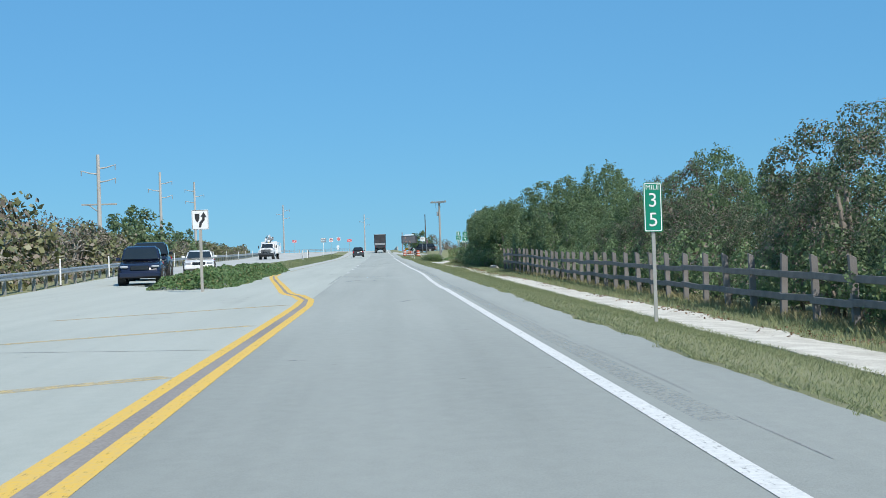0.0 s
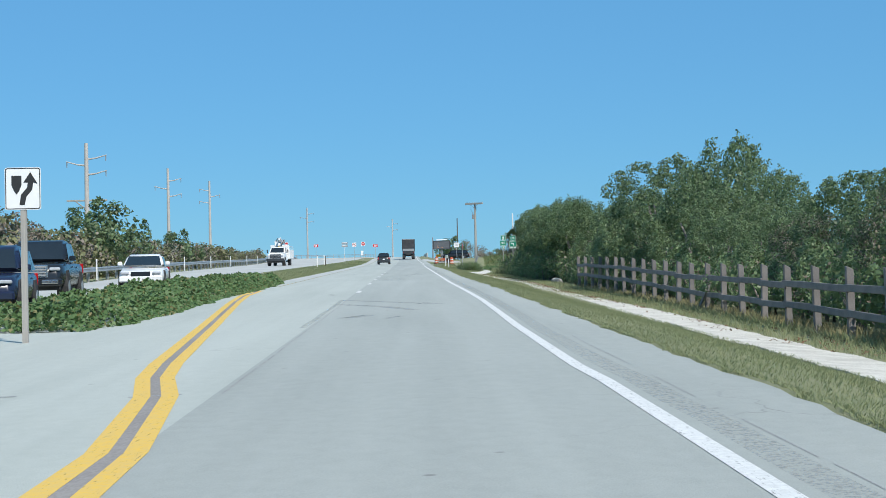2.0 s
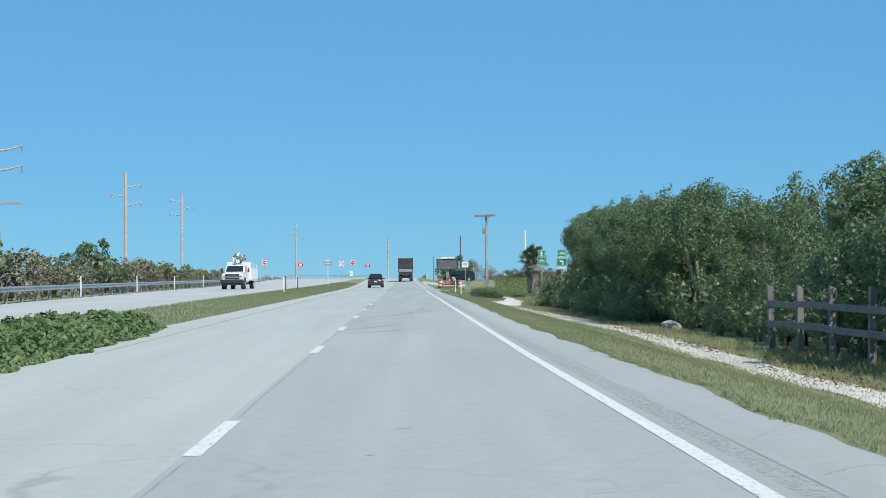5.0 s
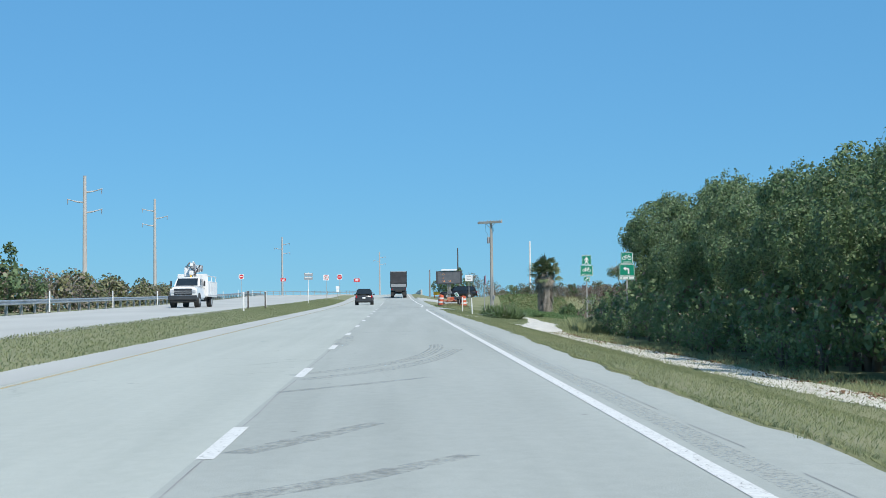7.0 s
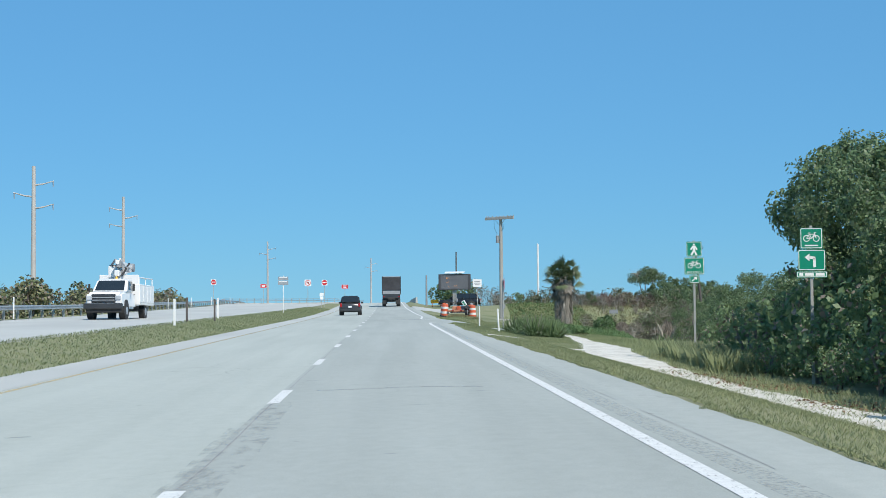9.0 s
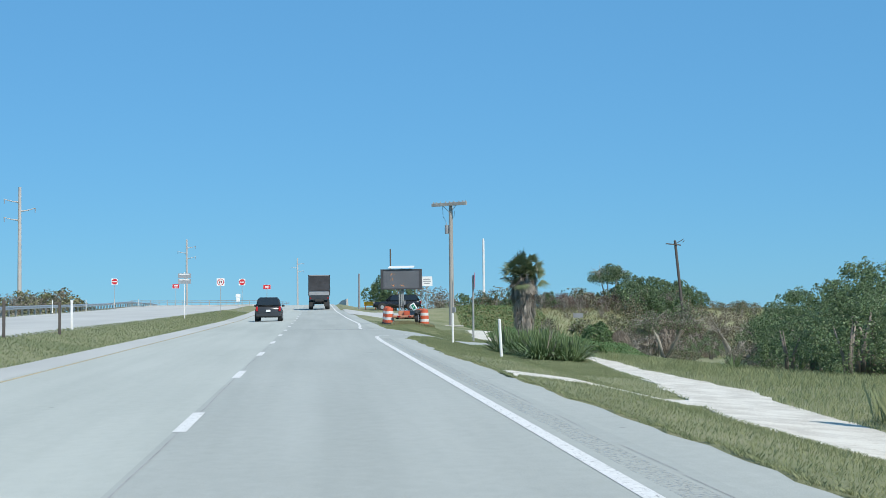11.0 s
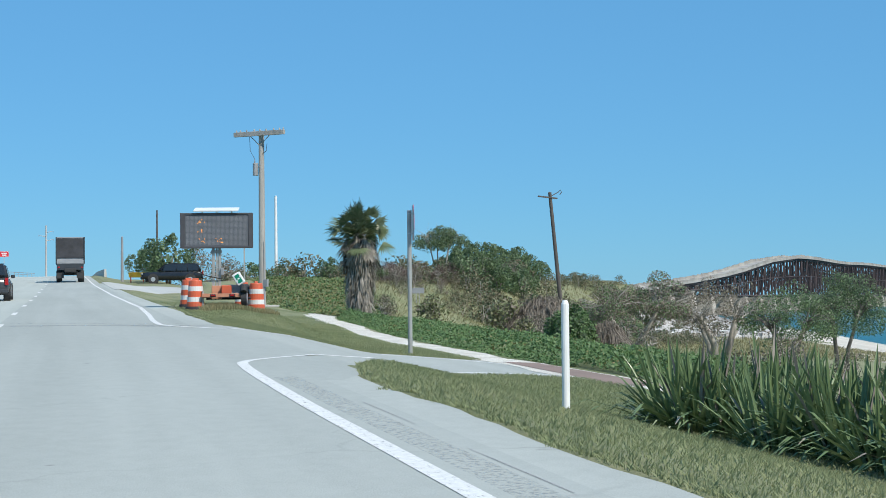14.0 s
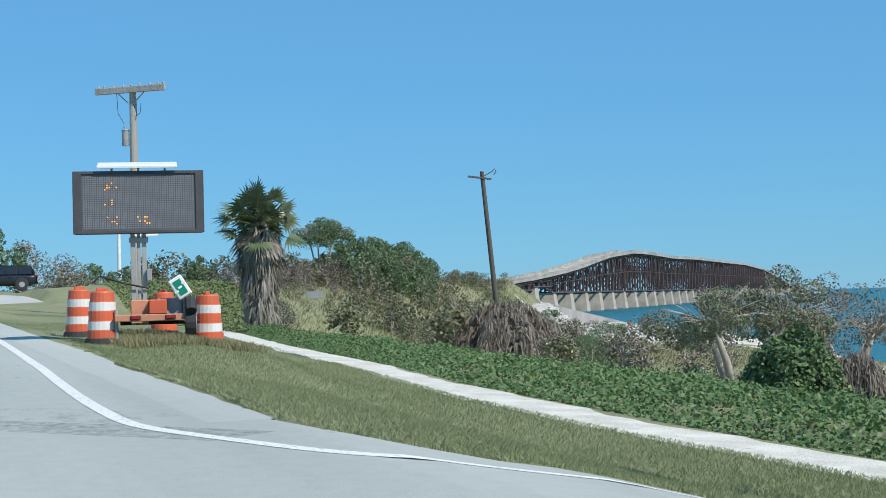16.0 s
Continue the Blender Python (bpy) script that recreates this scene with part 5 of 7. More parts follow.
# ---- message board with its barrels ----
def message_board():
    x, y = 4.82, 248.3
    z = gz(x, y)
    t = thing("message_board", (x, y, z), "black portable traffic message board on an orange trailer", "message board", rz=-9.8)
    zb, zt = 2.09 + GRADE * y - z, 3.28 + GRADE * y - z
    zm, h, w = (zb + zt) / 2, zt - zb, 2.42
    cab = part("cabinet", soften(box((w, 0.28, h), (0, 0.16, zm)), 0.02), BOARD_BLACK, t)
    fr = bmesh.new()
    for s in (-1, 1):
        add_box(fr, (0.16, 0.06, h), (s * (w / 2 - 0.065), 0, zm), bevel=0.008)
        add_box(fr, (w - 0.26, 0.06, 0.06), (0, 0, zm + s * (h / 2 - 0.03)), bevel=0.008)
    part("bezel", fr, BOARD_BLACK, cab)
    part("matrix_panel", box((w - 0.28, 0.02, h - 0.12), (0, 0.01, zm)), BOARD_FACE, cab)
    vs, nx, nz = [], 48, 25
    for i in range(nx):
        for k in range(nz):
            px = -w / 2 + 0.19 + (w - 0.38) * i / (nx - 1)
            pz = zm - h / 2 + 0.11 + (h - 0.22) * k / (nz - 1)
            for dx, dz in ((-1, -1), (1, -1), (1, 1), (-1, 1)):
                vs.append((px + dx * 0.015, -0.003, pz + dz * 0.015))
    dots = quad_mesh("unlit_dots", np.array(vs), BOARD_DOT, cab)
    dots["kind"] = "stuff"
    # a few lamps glimmer in each line of writing
    rs = random.Random(3)
    for row, n in ((20, 2), (12, 2), (4, 5)):
        for c in range(n):
            vs = []
            x0 = (9 if c < 2 else 17) + c * 3
            for i in range(3):
                for k in range(4):
                    if rs.random() < 0.24:
                        px = -w / 2 + 0.19 + (w - 0.38) * (x0 + i) / (nx - 1)
                        pz = zm - h / 2 + 0.11 + (h - 0.22) * (row + k - 2) / (nz - 1)
                        for dx, dz in ((-1, -1), (1, -1), (1, 1), (-1, 1)):
                            vs.append((px + dx * 0.013, -0.006, pz + dz * 0.013))
            if vs:
                quad_mesh("lamp_group", np.array(vs), LED, cab)
    sp = part("solar_panel", box((1.5, 0.75, 0.05), (-0.02, 0.25, zt + 0.13), (10, 0, 0), 0.008), WHITE_SIGN, t)
    for s in (-0.5, 0, 0.5):
        part("panel_strut", rod((s, 0.2, zt - 0.02), (s, 0.2, zt + 0.12), 0.02), GALV_POST, sp)
    for dx, r in ((-0.11, 0.05), (0.0, 0.035), (0.10, 0.05)):
        part("mast", box((r * 1.7, r * 1.7, zb - 0.3), (dx - 0.02, 0.2, (zb + 0.3) / 2), bevel=0.008), GALV_POST, t)
    part("mast_sleeve", box((0.36, 0.16, 0.10), (-0.02, 0.2, zb - 0.12), bevel=0.01), GALV_POST, t)
    part("winch", box((0.10, 0.12, 0.24), (0.17, 0.12, 1.25), bevel=0.015), GREY_PAINT, t)
    v, f = tube([(0.15, 0.12, 1.0), (-0.3, 0.05, 1.1), (-0.75, 0.1, 1.25), (-0.9, 0.1, 1.12)], [0.02] * 4, 6)
    mesh_object("cable", v, f, BLACK_RUBBER, t)
    beam = part("rear_beam", box((1.3, 0.12, 0.13), (0.17, -0.42, 0.44), bevel=0.012), TRAILER, t)
    for s in (-0.32, 0.72):
        part("reflector_frame", box((0.20, 0.02, 0.09), (0.1 + s * 0.62, -0.485, 0.44), bevel=0.015), BLACK_RUBBER, beam)
        part("tail_light", box((0.14, 0.02, 0.055), (0.1 + s * 0.62, -0.497, 0.44), bevel=0.01), TAIL_RED, beam)
    bm = bmesh.new()
    add_box(bm, (0.10, 1.7, 0.10), (-0.35, 0.45, 0.42), bevel=0.01)
    add_box(bm, (0.10, 1.7, 0.10), (0.72, 0.45, 0.42), bevel=0.01)
    add_box(bm, (1.3, 0.10, 0.10), (0.25, 1.25, 0.42), bevel=0.01)
    part("chassis", bm, TRAILER, t)
    part("mast_foot", box((0.34, 0.22, 0.45), (-0.02, 0.2, 0.55), bevel=0.015), TRAILER, t)
    part("battery_box", box((0.34, 0.36, 0.28), (0.32, 0.1, 0.64), bevel=0.02), ORANGE, t)
    part("equipment_box", box((0.48, 0.5, 0.34), (0.55, 0.25, 0.63), bevel=0.02), GREY_PAINT, t)
    ctrl = part("controller", box((0.28, 0.22, 0.42), (0.74, -0.1, 1.0), (0, -32, 0), 0.02), WHITE_SIGN, t)
    lab = part("label_plate", box((0.16, 0.01, 0.30), (0.74, -0.215, 1.0), (0, -32, 0)), GREEN_SIGN, ctrl)
    for k in (-1, 0, 1):
        part("word_bar", box((0.08, 0.006, 0.04), (0.74 + k * 0.06, -0.224, 1.0 + k * 0.09), (0, -32, 0)), WHITE_SIGN, lab)
    part("controller_post", box((0.05, 0.05, 0.5), (0.82, -0.05, 0.68)), GREY_PAINT, t)
    for yy in (-0.2, 1.1):
        wheel = part("wheel", rod((0.84, yy, 0.34), (1.02, yy, 0.34), 0.34, None, 20), BLACK_RUBBER, t)
        part("rim", rod((1.0, yy, 0.34), (1.035, yy, 0.34), 0.20, 0.17, 14), GALV, wheel)
        v, f = tube([(0.93, yy - 0.36, 0.55), (0.93, yy - 0.2, 0.72), (0.93, yy, 0.76), (0.93, yy + 0.2, 0.72), (0.93, yy + 0.36, 0.55)], [0.11] * 5, 8)
        mesh_object("fender", [(a, b, 0.55 + (c - 0.55) * 0.9) for a, b, c in v], f, BLACK_RUBBER, t)
    part("axle", rod((-0.4, 0.45, 0.34), (1.1, 0.45, 0.34), 0.04), BLACK_RUBBER, t)
    part("tow_bar", rod((0.25, 1.2, 0.42), (0.25, 2.6, 0.42), 0.05), TRAILER, t)
    part("jack", rod((-0.45, -0.3, 0.0), (-0.45, -0.3, 0.6), 0.035), GALV_POST, t)


message_board()


def barrel(x, y, turn, lean=0.0):
    t = thing("traffic_barrel", (x, y, gz(x, y) + 0.0), "orange traffic barrel with white reflective bands", "traffic barrel", "barrels round the message board", rz=turn)
    prof = [(0.30, 0.10), (0.295, 0.26), (0.275, 0.27), (0.272, 0.44), (0.262, 0.45), (0.26, 0.62), (0.25, 0.63), (0.245, 0.80), (0.235, 0.81), (0.22, 0.97), (0.20, 1.0)]
    n = 20
    def lathe(pr):
        vs = [(r * math.cos(2 * math.pi * k / n), r * math.sin(2 * math.pi * k / n), z) for r, z in pr for k in range(n)]
        return vs, [(i * n + k, i * n + (k + 1) % n, (i + 1) * n + (k + 1) % n, (i + 1) * n + k) for i in range(len(pr) - 1) for k in range(n)]
    v, f = lathe(prof)
    f.append(tuple(range(len(v) - n, len(v))))
    b = mesh_object("drum", v, f, ORANGE, t)
    for i in (2, 6):
        v, f = lathe([(prof[i][0] + 0.004, prof[i][1] + 0.005), (prof[i + 1][0] + 0.004, prof[i + 1][1] - 0.005)])
        mesh_object("band", v, f, BARREL_WHITE, b)
    part("base_ring", rod((0, 0, 0), (0, 0, 0.12), 0.36, 0.32, 20), BLACK_RUBBER, t)
    part("handle", box((0.22, 0.04, 0.07), (0, 0, 1.03), bevel=0.01), ORANGE, b)


for bx, by, bt in ((4.15, 252.2, 20), (4.1, 248.3, 0), (6.2, 248.8, 60), (6.35, 254.6, 110)):
    barrel(bx, by, bt)

# ---- vehicles ----
def wheels(t, spots, r, w, dual=False):
    for x, y in spots:
        wh = part("wheel", rod((x - w / 2, y, r), (x + w / 2, y, r), r, None, 20), BLACK_RUBBER, t)
        s = 1 if x > 0 else -1
        part("rim", rod((x + s * w * 0.3, y, r), (x + s * (w / 2 + 0.012), y, r), r * 0.62, r * 0.5, 14), GALV, wh)


def quad_part(name, pts, mat, parent):
    """A thin panel between four corners, with a little depth."""
    a, b, c, d = (Vector(p) for p in pts)
    n = (b - a).cross(d - a).normalized() * 0.012
    vs = [a, b, c, d, a - n, b - n, c - n, d - n]
    return mesh_object(name, vs, [(0, 1, 2, 3), (7, 6, 5, 4), (0, 4, 5, 1), (1, 5, 6, 2), (2, 6, 7, 3), (3, 7, 4, 0)], mat, parent)


def hull(profile, width):
    """A rounded car body over a side profile [(y, z)] given from the lower front over the top to the lower back."""
    (yf, zf), (yb, zb) = profile[0], profile[-1]
    ys, zs = [p[0] for p in profile[1:-1]], [p[1] for p in profile[1:-1]]
    half = (yb - yf) / 2
    mid = (yb + yf) / 2
    verts, faces, n = [], [], 10
    stations = [yf + (yb - yf) * (0.5 - 0.5 * math.cos(math.pi * k / 18)) for k in range(19)]
    for y in stations:
        u = abs(y - mid) / half
        w = width / 2 * (1 - 0.02 * u - 0.17 * max(0.0, (u - 0.8) / 0.2) ** 2.2)
        top = float(np.interp(y, ys, zs)) - (0.10 * max(0.0, (u - 0.93) / 0.07) ** 2)
        low = zf + 0.06 * max(0.0, (u - 0.8) / 0.2)
        belly = low + (top - low) * 0.42
        ring = [(0.86 * w, low), (0.97 * w, low + 0.08), (w, belly), (0.965 * w, top - 0.16), (0.90 * w, top - 0.05)]
        verts += [(x, y, z) for x, z in ring] + [(-x, y, z) for x, z in ring[::-1]]
    for i in range(len(stations) - 1):
        for k in range(n):
            a, b = i * n + k, i * n + (k + 1) % n
            faces.append((a, b, b + n, a + n))
    faces += [tuple(range(n))[::-1], tuple(range(len(verts) - n, len(verts)))]
    # raise the bonnet's middle a little
    bm = bmesh.new()
    vs = [bm.verts.new(v) for v in verts]
    for f in faces:
        bm.faces.new([vs[i] for i in f])
    bmesh.ops.recalc_face_normals(bm, faces=bm.faces)
    return bm


def car(name, at, turn, label, paint, kind, category):
    """A car whose front faces -y before it is turned. kind: suv, pickup, sedan."""
    t = thing(name, (at[0], at[1], gz(*at[:2]) + (at[2] if len(at) > 2 else 0)), label, category, rz=turn)
    if kind == "suv":
        L, W, H, belt, r = 4.75, 1.92, 1.74, 1.02, 0.37
        low = [(-2.37, 0.30), (-2.37, 0.74), (-2.22, 0.92), (-1.15, 1.06), (2.28, 1.08), (2.37, 0.75), (2.33, 0.33)]
        cab = [(-1.20, 1.04), (-0.42, 1.66), (0.2, 1.74), (1.75, 1.70), (2.27, 1.06)]
    elif kind == "pickup":
        L, W, H, belt, r = 5.85, 2.03, 1.95, 1.22, 0.42
        low = [(-2.9, 0.45), (-2.9, 0.95), (-2.82, 1.16), (-1.55, 1.24), (2.9, 1.26), (2.93, 0.75), (2.88, 0.5)]
        cab = [(-1.5, 1.22), (-0.75, 1.88), (-0.2, 1.95), (0.9, 1.93), (1.15, 1.24)]
    elif kind == "bigsuv":
        L, W, H, belt, r = 5.7, 2.05, 1.93, 1.15, 0.42
        low = [(-2.85, 0.42), (-2.85, 0.9), (-2.72, 1.10), (-1.35, 1.18), (2.78, 1.20), (2.85, 0.8), (2.8, 0.42)]
        cab = [(-1.45, 1.16), (-0.65, 1.84), (0.0, 1.93), (2.25, 1.90), (2.74, 1.18)]
    else:
        L, W, H, belt, r = 4.85, 1.86, 1.46, 0.93, 0.33
        low = [(-2.42, 0.28), (-2.42, 0.62), (-2.3, 0.76), (-1.1, 0.92), (1.75, 0.96), (2.36, 0.92), (2.42, 0.6), (2.38, 0.3)]
        cab = [(-1.2, 0.91), (-0.3, 1.40), (0.2, 1.46), (0.95, 1.43), (1.95, 0.95)]
    body = part("body", hull(low, W), paint, t, smooth=True)
    bm = prism(cab, W - 0.16, 0.17)
    cabin = part("cabin", soften(bm, 0.09), paint, t, smooth=True)
    hw = lambda z: (W - 0.16) / 2 - 0.17 * (z - cab[0][1]) / (H - cab[0][1])  # noqa: E731
    e = 0.02
    (y0, z0), (y1, z1) = cab[0], cab[1]
    (y3, z3), (y4, z4) = cab[-2], cab[-1]
    def slant(f, ya, za, yb, zb):
        return ya + (yb - ya) * f, za + (zb - za) * f
    for nm, (ya, za, yb, zb), out in (("windscreen", (y0, z0, y1, z1), -1), ("rear_window", (y4, z4, y3, z3), 1)):
        p, q = slant(0.12, ya, za, yb, zb), slant(0.9, ya, za, yb, zb)
        a = (-(hw(p[1]) - 0.09), p[0] + out * e, p[1] + e)
        b = (hw(p[1]) - 0.09, p[0] + out * e, p[1] + e)
        c = (hw(q[1]) - 0.09, q[0] + out * e, q[1] + e)
        d = (-(hw(q[1]) - 0.09), q[0] + out * e, q[1] + e)
        quad_part(nm, (a, b, c, d) if out < 0 else (b, a, d, c), GLASS_DARK, t)
    zlo, zhi = z0 + 0.06, H - 0.13
    cuts = [y1 - 0.30, 0.35, min(y3 + 0.1, 1.6)] if kind != "suv" and kind != "bigsuv" else [y1 - 0.30, 0.4, 1.4, y3 + 0.2]
    for s in (-1, 1):
        for ya, yb in zip(cuts, cuts[1:]):
            up_a = ya + (0.36 if ya == cuts[0] else 0.03)
            up_b = yb - (0.25 if yb == cuts[-1] else 0.03)
            pts = [(s * (hw(zlo) + e), ya + 0.03, zlo), (s * (hw(zlo) + e), yb - 0.03, zlo), (s * (hw(zhi) + e), up_b, zhi), (s * (hw(zhi) + e), up_a, zhi)]
            quad_part("side_window", pts if s > 0 else pts[::-1], GLASS_DARK, t)
        mir = part("mirror", box((0.2, 0.1, 0.16), (s * (W / 2 + 0.05), y1 - 0.35, belt + 0.12), bevel=0.03), paint, t)
        fy, fz = low[1][0], low[1][1]
        part("headlight", box((0.34, 0.16, 0.10), (s * (W / 2 - 0.29), fy + 0.05, fz + 0.03), (0, 0, s * 14), 0.03), LAMP_LENS, t)
        part("tail_light", box((0.16, 0.08, 0.34), (s * (W / 2 - 0.14), L / 2 - 0.04, belt - 0.16), bevel=0.02), TAIL_RED, t)
        for y in (-0.35, 0.75):
            part("door_handle", box((0.03, 0.2, 0.035), (s * (W / 2 - 0.02), y, belt - 0.14), bevel=0.008), paint, t)
    part("grille", box((W * 0.42, 0.06, 0.2), (0, low[1][0] - 0.01, low[1][1] - 0.02), bevel=0.02), CHROME if kind == "pickup" else CAR_BLACK, t)
    if kind == "pickup":
        part("grille_surround", box((W * 0.52, 0.05, 0.40), (0, low[1][0] - 0.03, low[1][1] - 0.03), bevel=0.03), CHROME, t)
        for k in range(4):
            part("grille_slat", box((W * 0.46, 0.03, 0.05), (0, low[1][0] - 0.055, low[1][1] - 0.16 + k * 0.085), bevel=0.008), GREY_PAINT, t)
        for s in (-1, 1):
            part("bumper_end", box((0.5, 0.08, 0.12), (s * 0.6, low[0][0] - 0.08, low[0][1] + 0.14), bevel=0.02), CHROME, t)
    part("bumper", box((W - 0.1, 0.18, 0.24), (0, low[0][0] + 0.02, low[0][1] + 0.12), bevel=0.05), paint, t)
    part("rear_bumper", box((W - 0.12, 0.16, 0.22), (0, L / 2 - 0.06, low[0][1] + 0.12), bevel=0.05), paint, t)
    part("number_plate", box((0.32, 0.02, 0.16), (0, L / 2 + 0.01, belt - 0.3)), WHITE_SIGN, t)
    wheels(t, [(s * (W / 2 - 0.10), y) for s in (-1, 1) for y in (-L * 0.31, L * 0.29)], r, 0.25)
    for s in (-1, 1):
        for y in (-L * 0.31, L * 0.29):
            part("wheel_arch", rod((s * (W / 2 - 0.3), y, r + 0.03), (s * (W / 2 + 0.004), y, r + 0.03), r * 1.2, None, 20), BLACK_RUBBER, t)
    part("air_intake", box((W * 0.62, 0.05, 0.16), (0, low[0][0] - 0.03, low[0][1] + 0.10), bevel=0.03), BLACK_RUBBER, t)
    part("underbody", box((W - 0.3, L - 0.7, 0.22), (0, 0, r + 0.02), bevel=0.03), BLACK_RUBBER, t)
    return t


car("dark_suv", (-10.7, 66.4), 6, "dark blue sport utility car facing the camera on the oncoming road", CAR_NAVY, "suv", "car")
car("pickup_truck", (-11.8, 77.2), 5, "dark pickup truck with chrome grille on the oncoming road", CAR_BLACK, "pickup", "pickup truck")
car("white_sedan", (-11.0, 92.5), 5, "white sedan with dark glass on the oncoming road", CAR_WHITE, "sedan", "car")
car("grey_suv", (-3.6, 272), 180, "dark grey sport utility car seen from behind", CAR_GREY, "suv", "car")
car("black_suv", (9.6, 346, 0.05), -94, "long black sport utility car waiting at a junction", CAR_BLACK, "bigsuv", "car")


def box_truck():
    t = thing("dump_truck", (0.25, 342, gz(0.25, 342)), "dark high-sided truck with black tarpaulin seen from behind", "truck")
    part("cargo_body", soften(box((2.5, 7.0, 2.35), (0, 0.6, 2.75)), 0.04), GREY_PAINT, t)
    part("tarpaulin", soften(box((2.42, 0.1, 1.75), (0, -2.93, 2.95)), 0.03), TARP, t)
    part("tail_frame", box((2.5, 0.1, 0.35), (0, -2.95, 1.75), bevel=0.02), GREY_PAINT, t)
    for s in (-1, 1):
        part("side_post", box((0.12, 0.14, 2.35), (s * 1.2, -2.94, 2.75), bevel=0.015), CAR_GREY, t)
        part("tail_light", box((0.18, 0.06, 0.12), (s * 1.0, -2.98, 1.25), bevel=0.01), TAIL_RED, t)
        part("mud_flap", box((0.6, 0.03, 0.5), (s * 0.85, -2.75, 0.55)), BLACK_RUBBER, t)
    part("rear_panel", box((2.3, 0.08, 0.55), (0, -2.93, 1.3), bevel=0.02), CAR_GREY, t)
    part("chassis", box((1.0, 8.5, 0.3), (0, 1.0, 1.0), bevel=0.02), BLACK_RUBBER, t)
    part("cab", soften(box((2.4, 1.9, 2.3), (0, 5.2, 1.85)), 0.12), CAR_GREY, t)
    wheels(t, [(s * 0.95, y) for s in (-1, 1) for y in (-1.9, -0.6, 4.9)], 0.5, 0.5)


box_truck()


def utility_truck():
    x, y = -15.2, 216
    t = thing("utility_truck", (x, y, gz(x, y)), "white bucket truck with tool bins and folded boom", "utility truck", rz=-4)
    low = [(-3.2, 0.55), (-3.2, 1.15), (-3.05, 1.42), (-1.75, 1.50), (0.0, 1.5), (0.0, 0.55)]
    part("hood_body", soften(prism(low, 2.05, 0.10), 0.12), CAR_WHITE, t)
    cab = [(-1.95, 1.46), (-1.25, 2.12), (-0.9, 2.2), (-0.1, 2.2), (0.0, 1.48)]
    part("cabin", soften(prism(cab, 1.9, 0.14), 0.06), CAR_WHITE, t)
    quad_part("windscreen", [(-0.80, -1.90, 1.56), (0.80, -1.90, 1.56), (0.72, -1.33, 2.09), (-0.72, -1.33, 2.09)], GLASS_DARK, t)
    for s in (-1, 1):
        pts = [(s * 0.95, -1.5, 1.56), (s * 0.95, -0.25, 1.56), (s * 0.86, -0.25, 2.05), (s * 0.86, -1.1, 2.05)]
        quad_part("side_window", pts if s > 0 else pts[::-1], GLASS_DARK, t)
        part("headlight", box((0.3, 0.1, 0.22), (s * 0.78, -3.2, 1.1), bevel=0.02), LAMP_LENS, t)
        part("mirror", box((0.12, 0.08, 0.4), (s * 1.22, -1.45, 1.7), bevel=0.02), BLACK_RUBBER, t)
        b = part("tool_bin", box((0.48, 3.7, 1.15), (s * 0.93, 2.05, 1.35), bevel=0.03), CAR_WHITE, t)
        for k in range(4):
            d = part("bin_door", box((0.02, 0.8, 0.9), (s * 1.175, 0.65 + k * 0.93, 1.38), bevel=0.006), WHITE_SIGN, b)
        part("door_handle", box((0.03, 0.18, 0.04), (s * 1.0, -0.35, 1.35)), BLACK_RUBBER, t)
    part("grille", box((1.3, 0.08, 0.46), (0, -3.2, 1.08), bevel=0.03), CAR_GREY, t)
    for z in (0.98, 1.12):
        part("grille_bar", box((1.2, 0.04, 0.05), (0, -3.25, z), bevel=0.01), GREY_PAINT, t)
    part("bumper", box((2.1, 0.22, 0.32), (0, -3.28, 0.66), bevel=0.05), CAR_GREY, t)
    part("lower_apron", box((1.9, 0.12, 0.22), (0, -3.2, 0.42), bevel=0.03), BLACK_RUBBER, t)
    for s in (-1, 1):
        part("wheel_arch", rod((s * 0.7, -2.25, 0.48), (s * 1.03, -2.25, 0.48), 0.54, None, 20), BLACK_RUBBER, t)
    part("bed", box((1.4, 3.8, 0.2), (0, 2.05, 0.95), bevel=0.02), GREY_PAINT, t)
    part("headboard", box((2.2, 0.15, 0.6), (0, 0.35, 2.15), bevel=0.02), CAR_WHITE, t)
    part("turret", rod((0, 1.2, 1.0), (0, 1.2, 2.5), 0.32, 0.26, 14), CAR_WHITE, t)
    part("lower_boom", box((0.28, 3.4, 0.32), (0, 1.4, 2.7), (6, 0, 0), 0.03), CAR_WHITE, t)
    part("upper_boom", box((0.22, 3.2, 0.24), (0.05, 1.2, 3.05), (-3, 0, 0), 0.03), CAR_WHITE, t)
    bk = soften(box((0.6, 0.6, 0.75), (-0.3, 0.5, 2.62)), 0.07)
    part("bucket", bk, CAR_WHITE, t)
    part("bucket_liner", box((0.48, 0.48, 0.05), (-0.3, 0.5, 2.99)), BLACK_RUBBER, t)
    part("boom_tip", soften(box((0.3, 0.5, 0.42), (0.1, -0.1, 3.02)), 0.06), GREY_PAINT, t)
    for k, (a, b) in enumerate((((-0.1, 0.2, 2.5), (0.15, -0.1, 3.35)), ((0.3, 0.1, 2.5), (0.1, 0.5, 3.3)), ((-0.4, 0.2, 3.0), (-0.1, -0.1, 3.3)))):
        part("boom_strut", rod(a, b, 0.06), GREY_PAINT if k else CAR_WHITE, t)
    for s in (-1, 1):
        for yy in (0.4, 2.0, 3.7):
            part("rack_post", rod((s * 1.1, yy, 1.9), (s * 1.1, yy, 2.3), 0.03), CAR_WHITE, t)
        part("rack_rail", rod((s * 1.1, 0.3, 2.3), (s * 1.1, 3.8, 2.3), 0.035), CAR_WHITE, t)
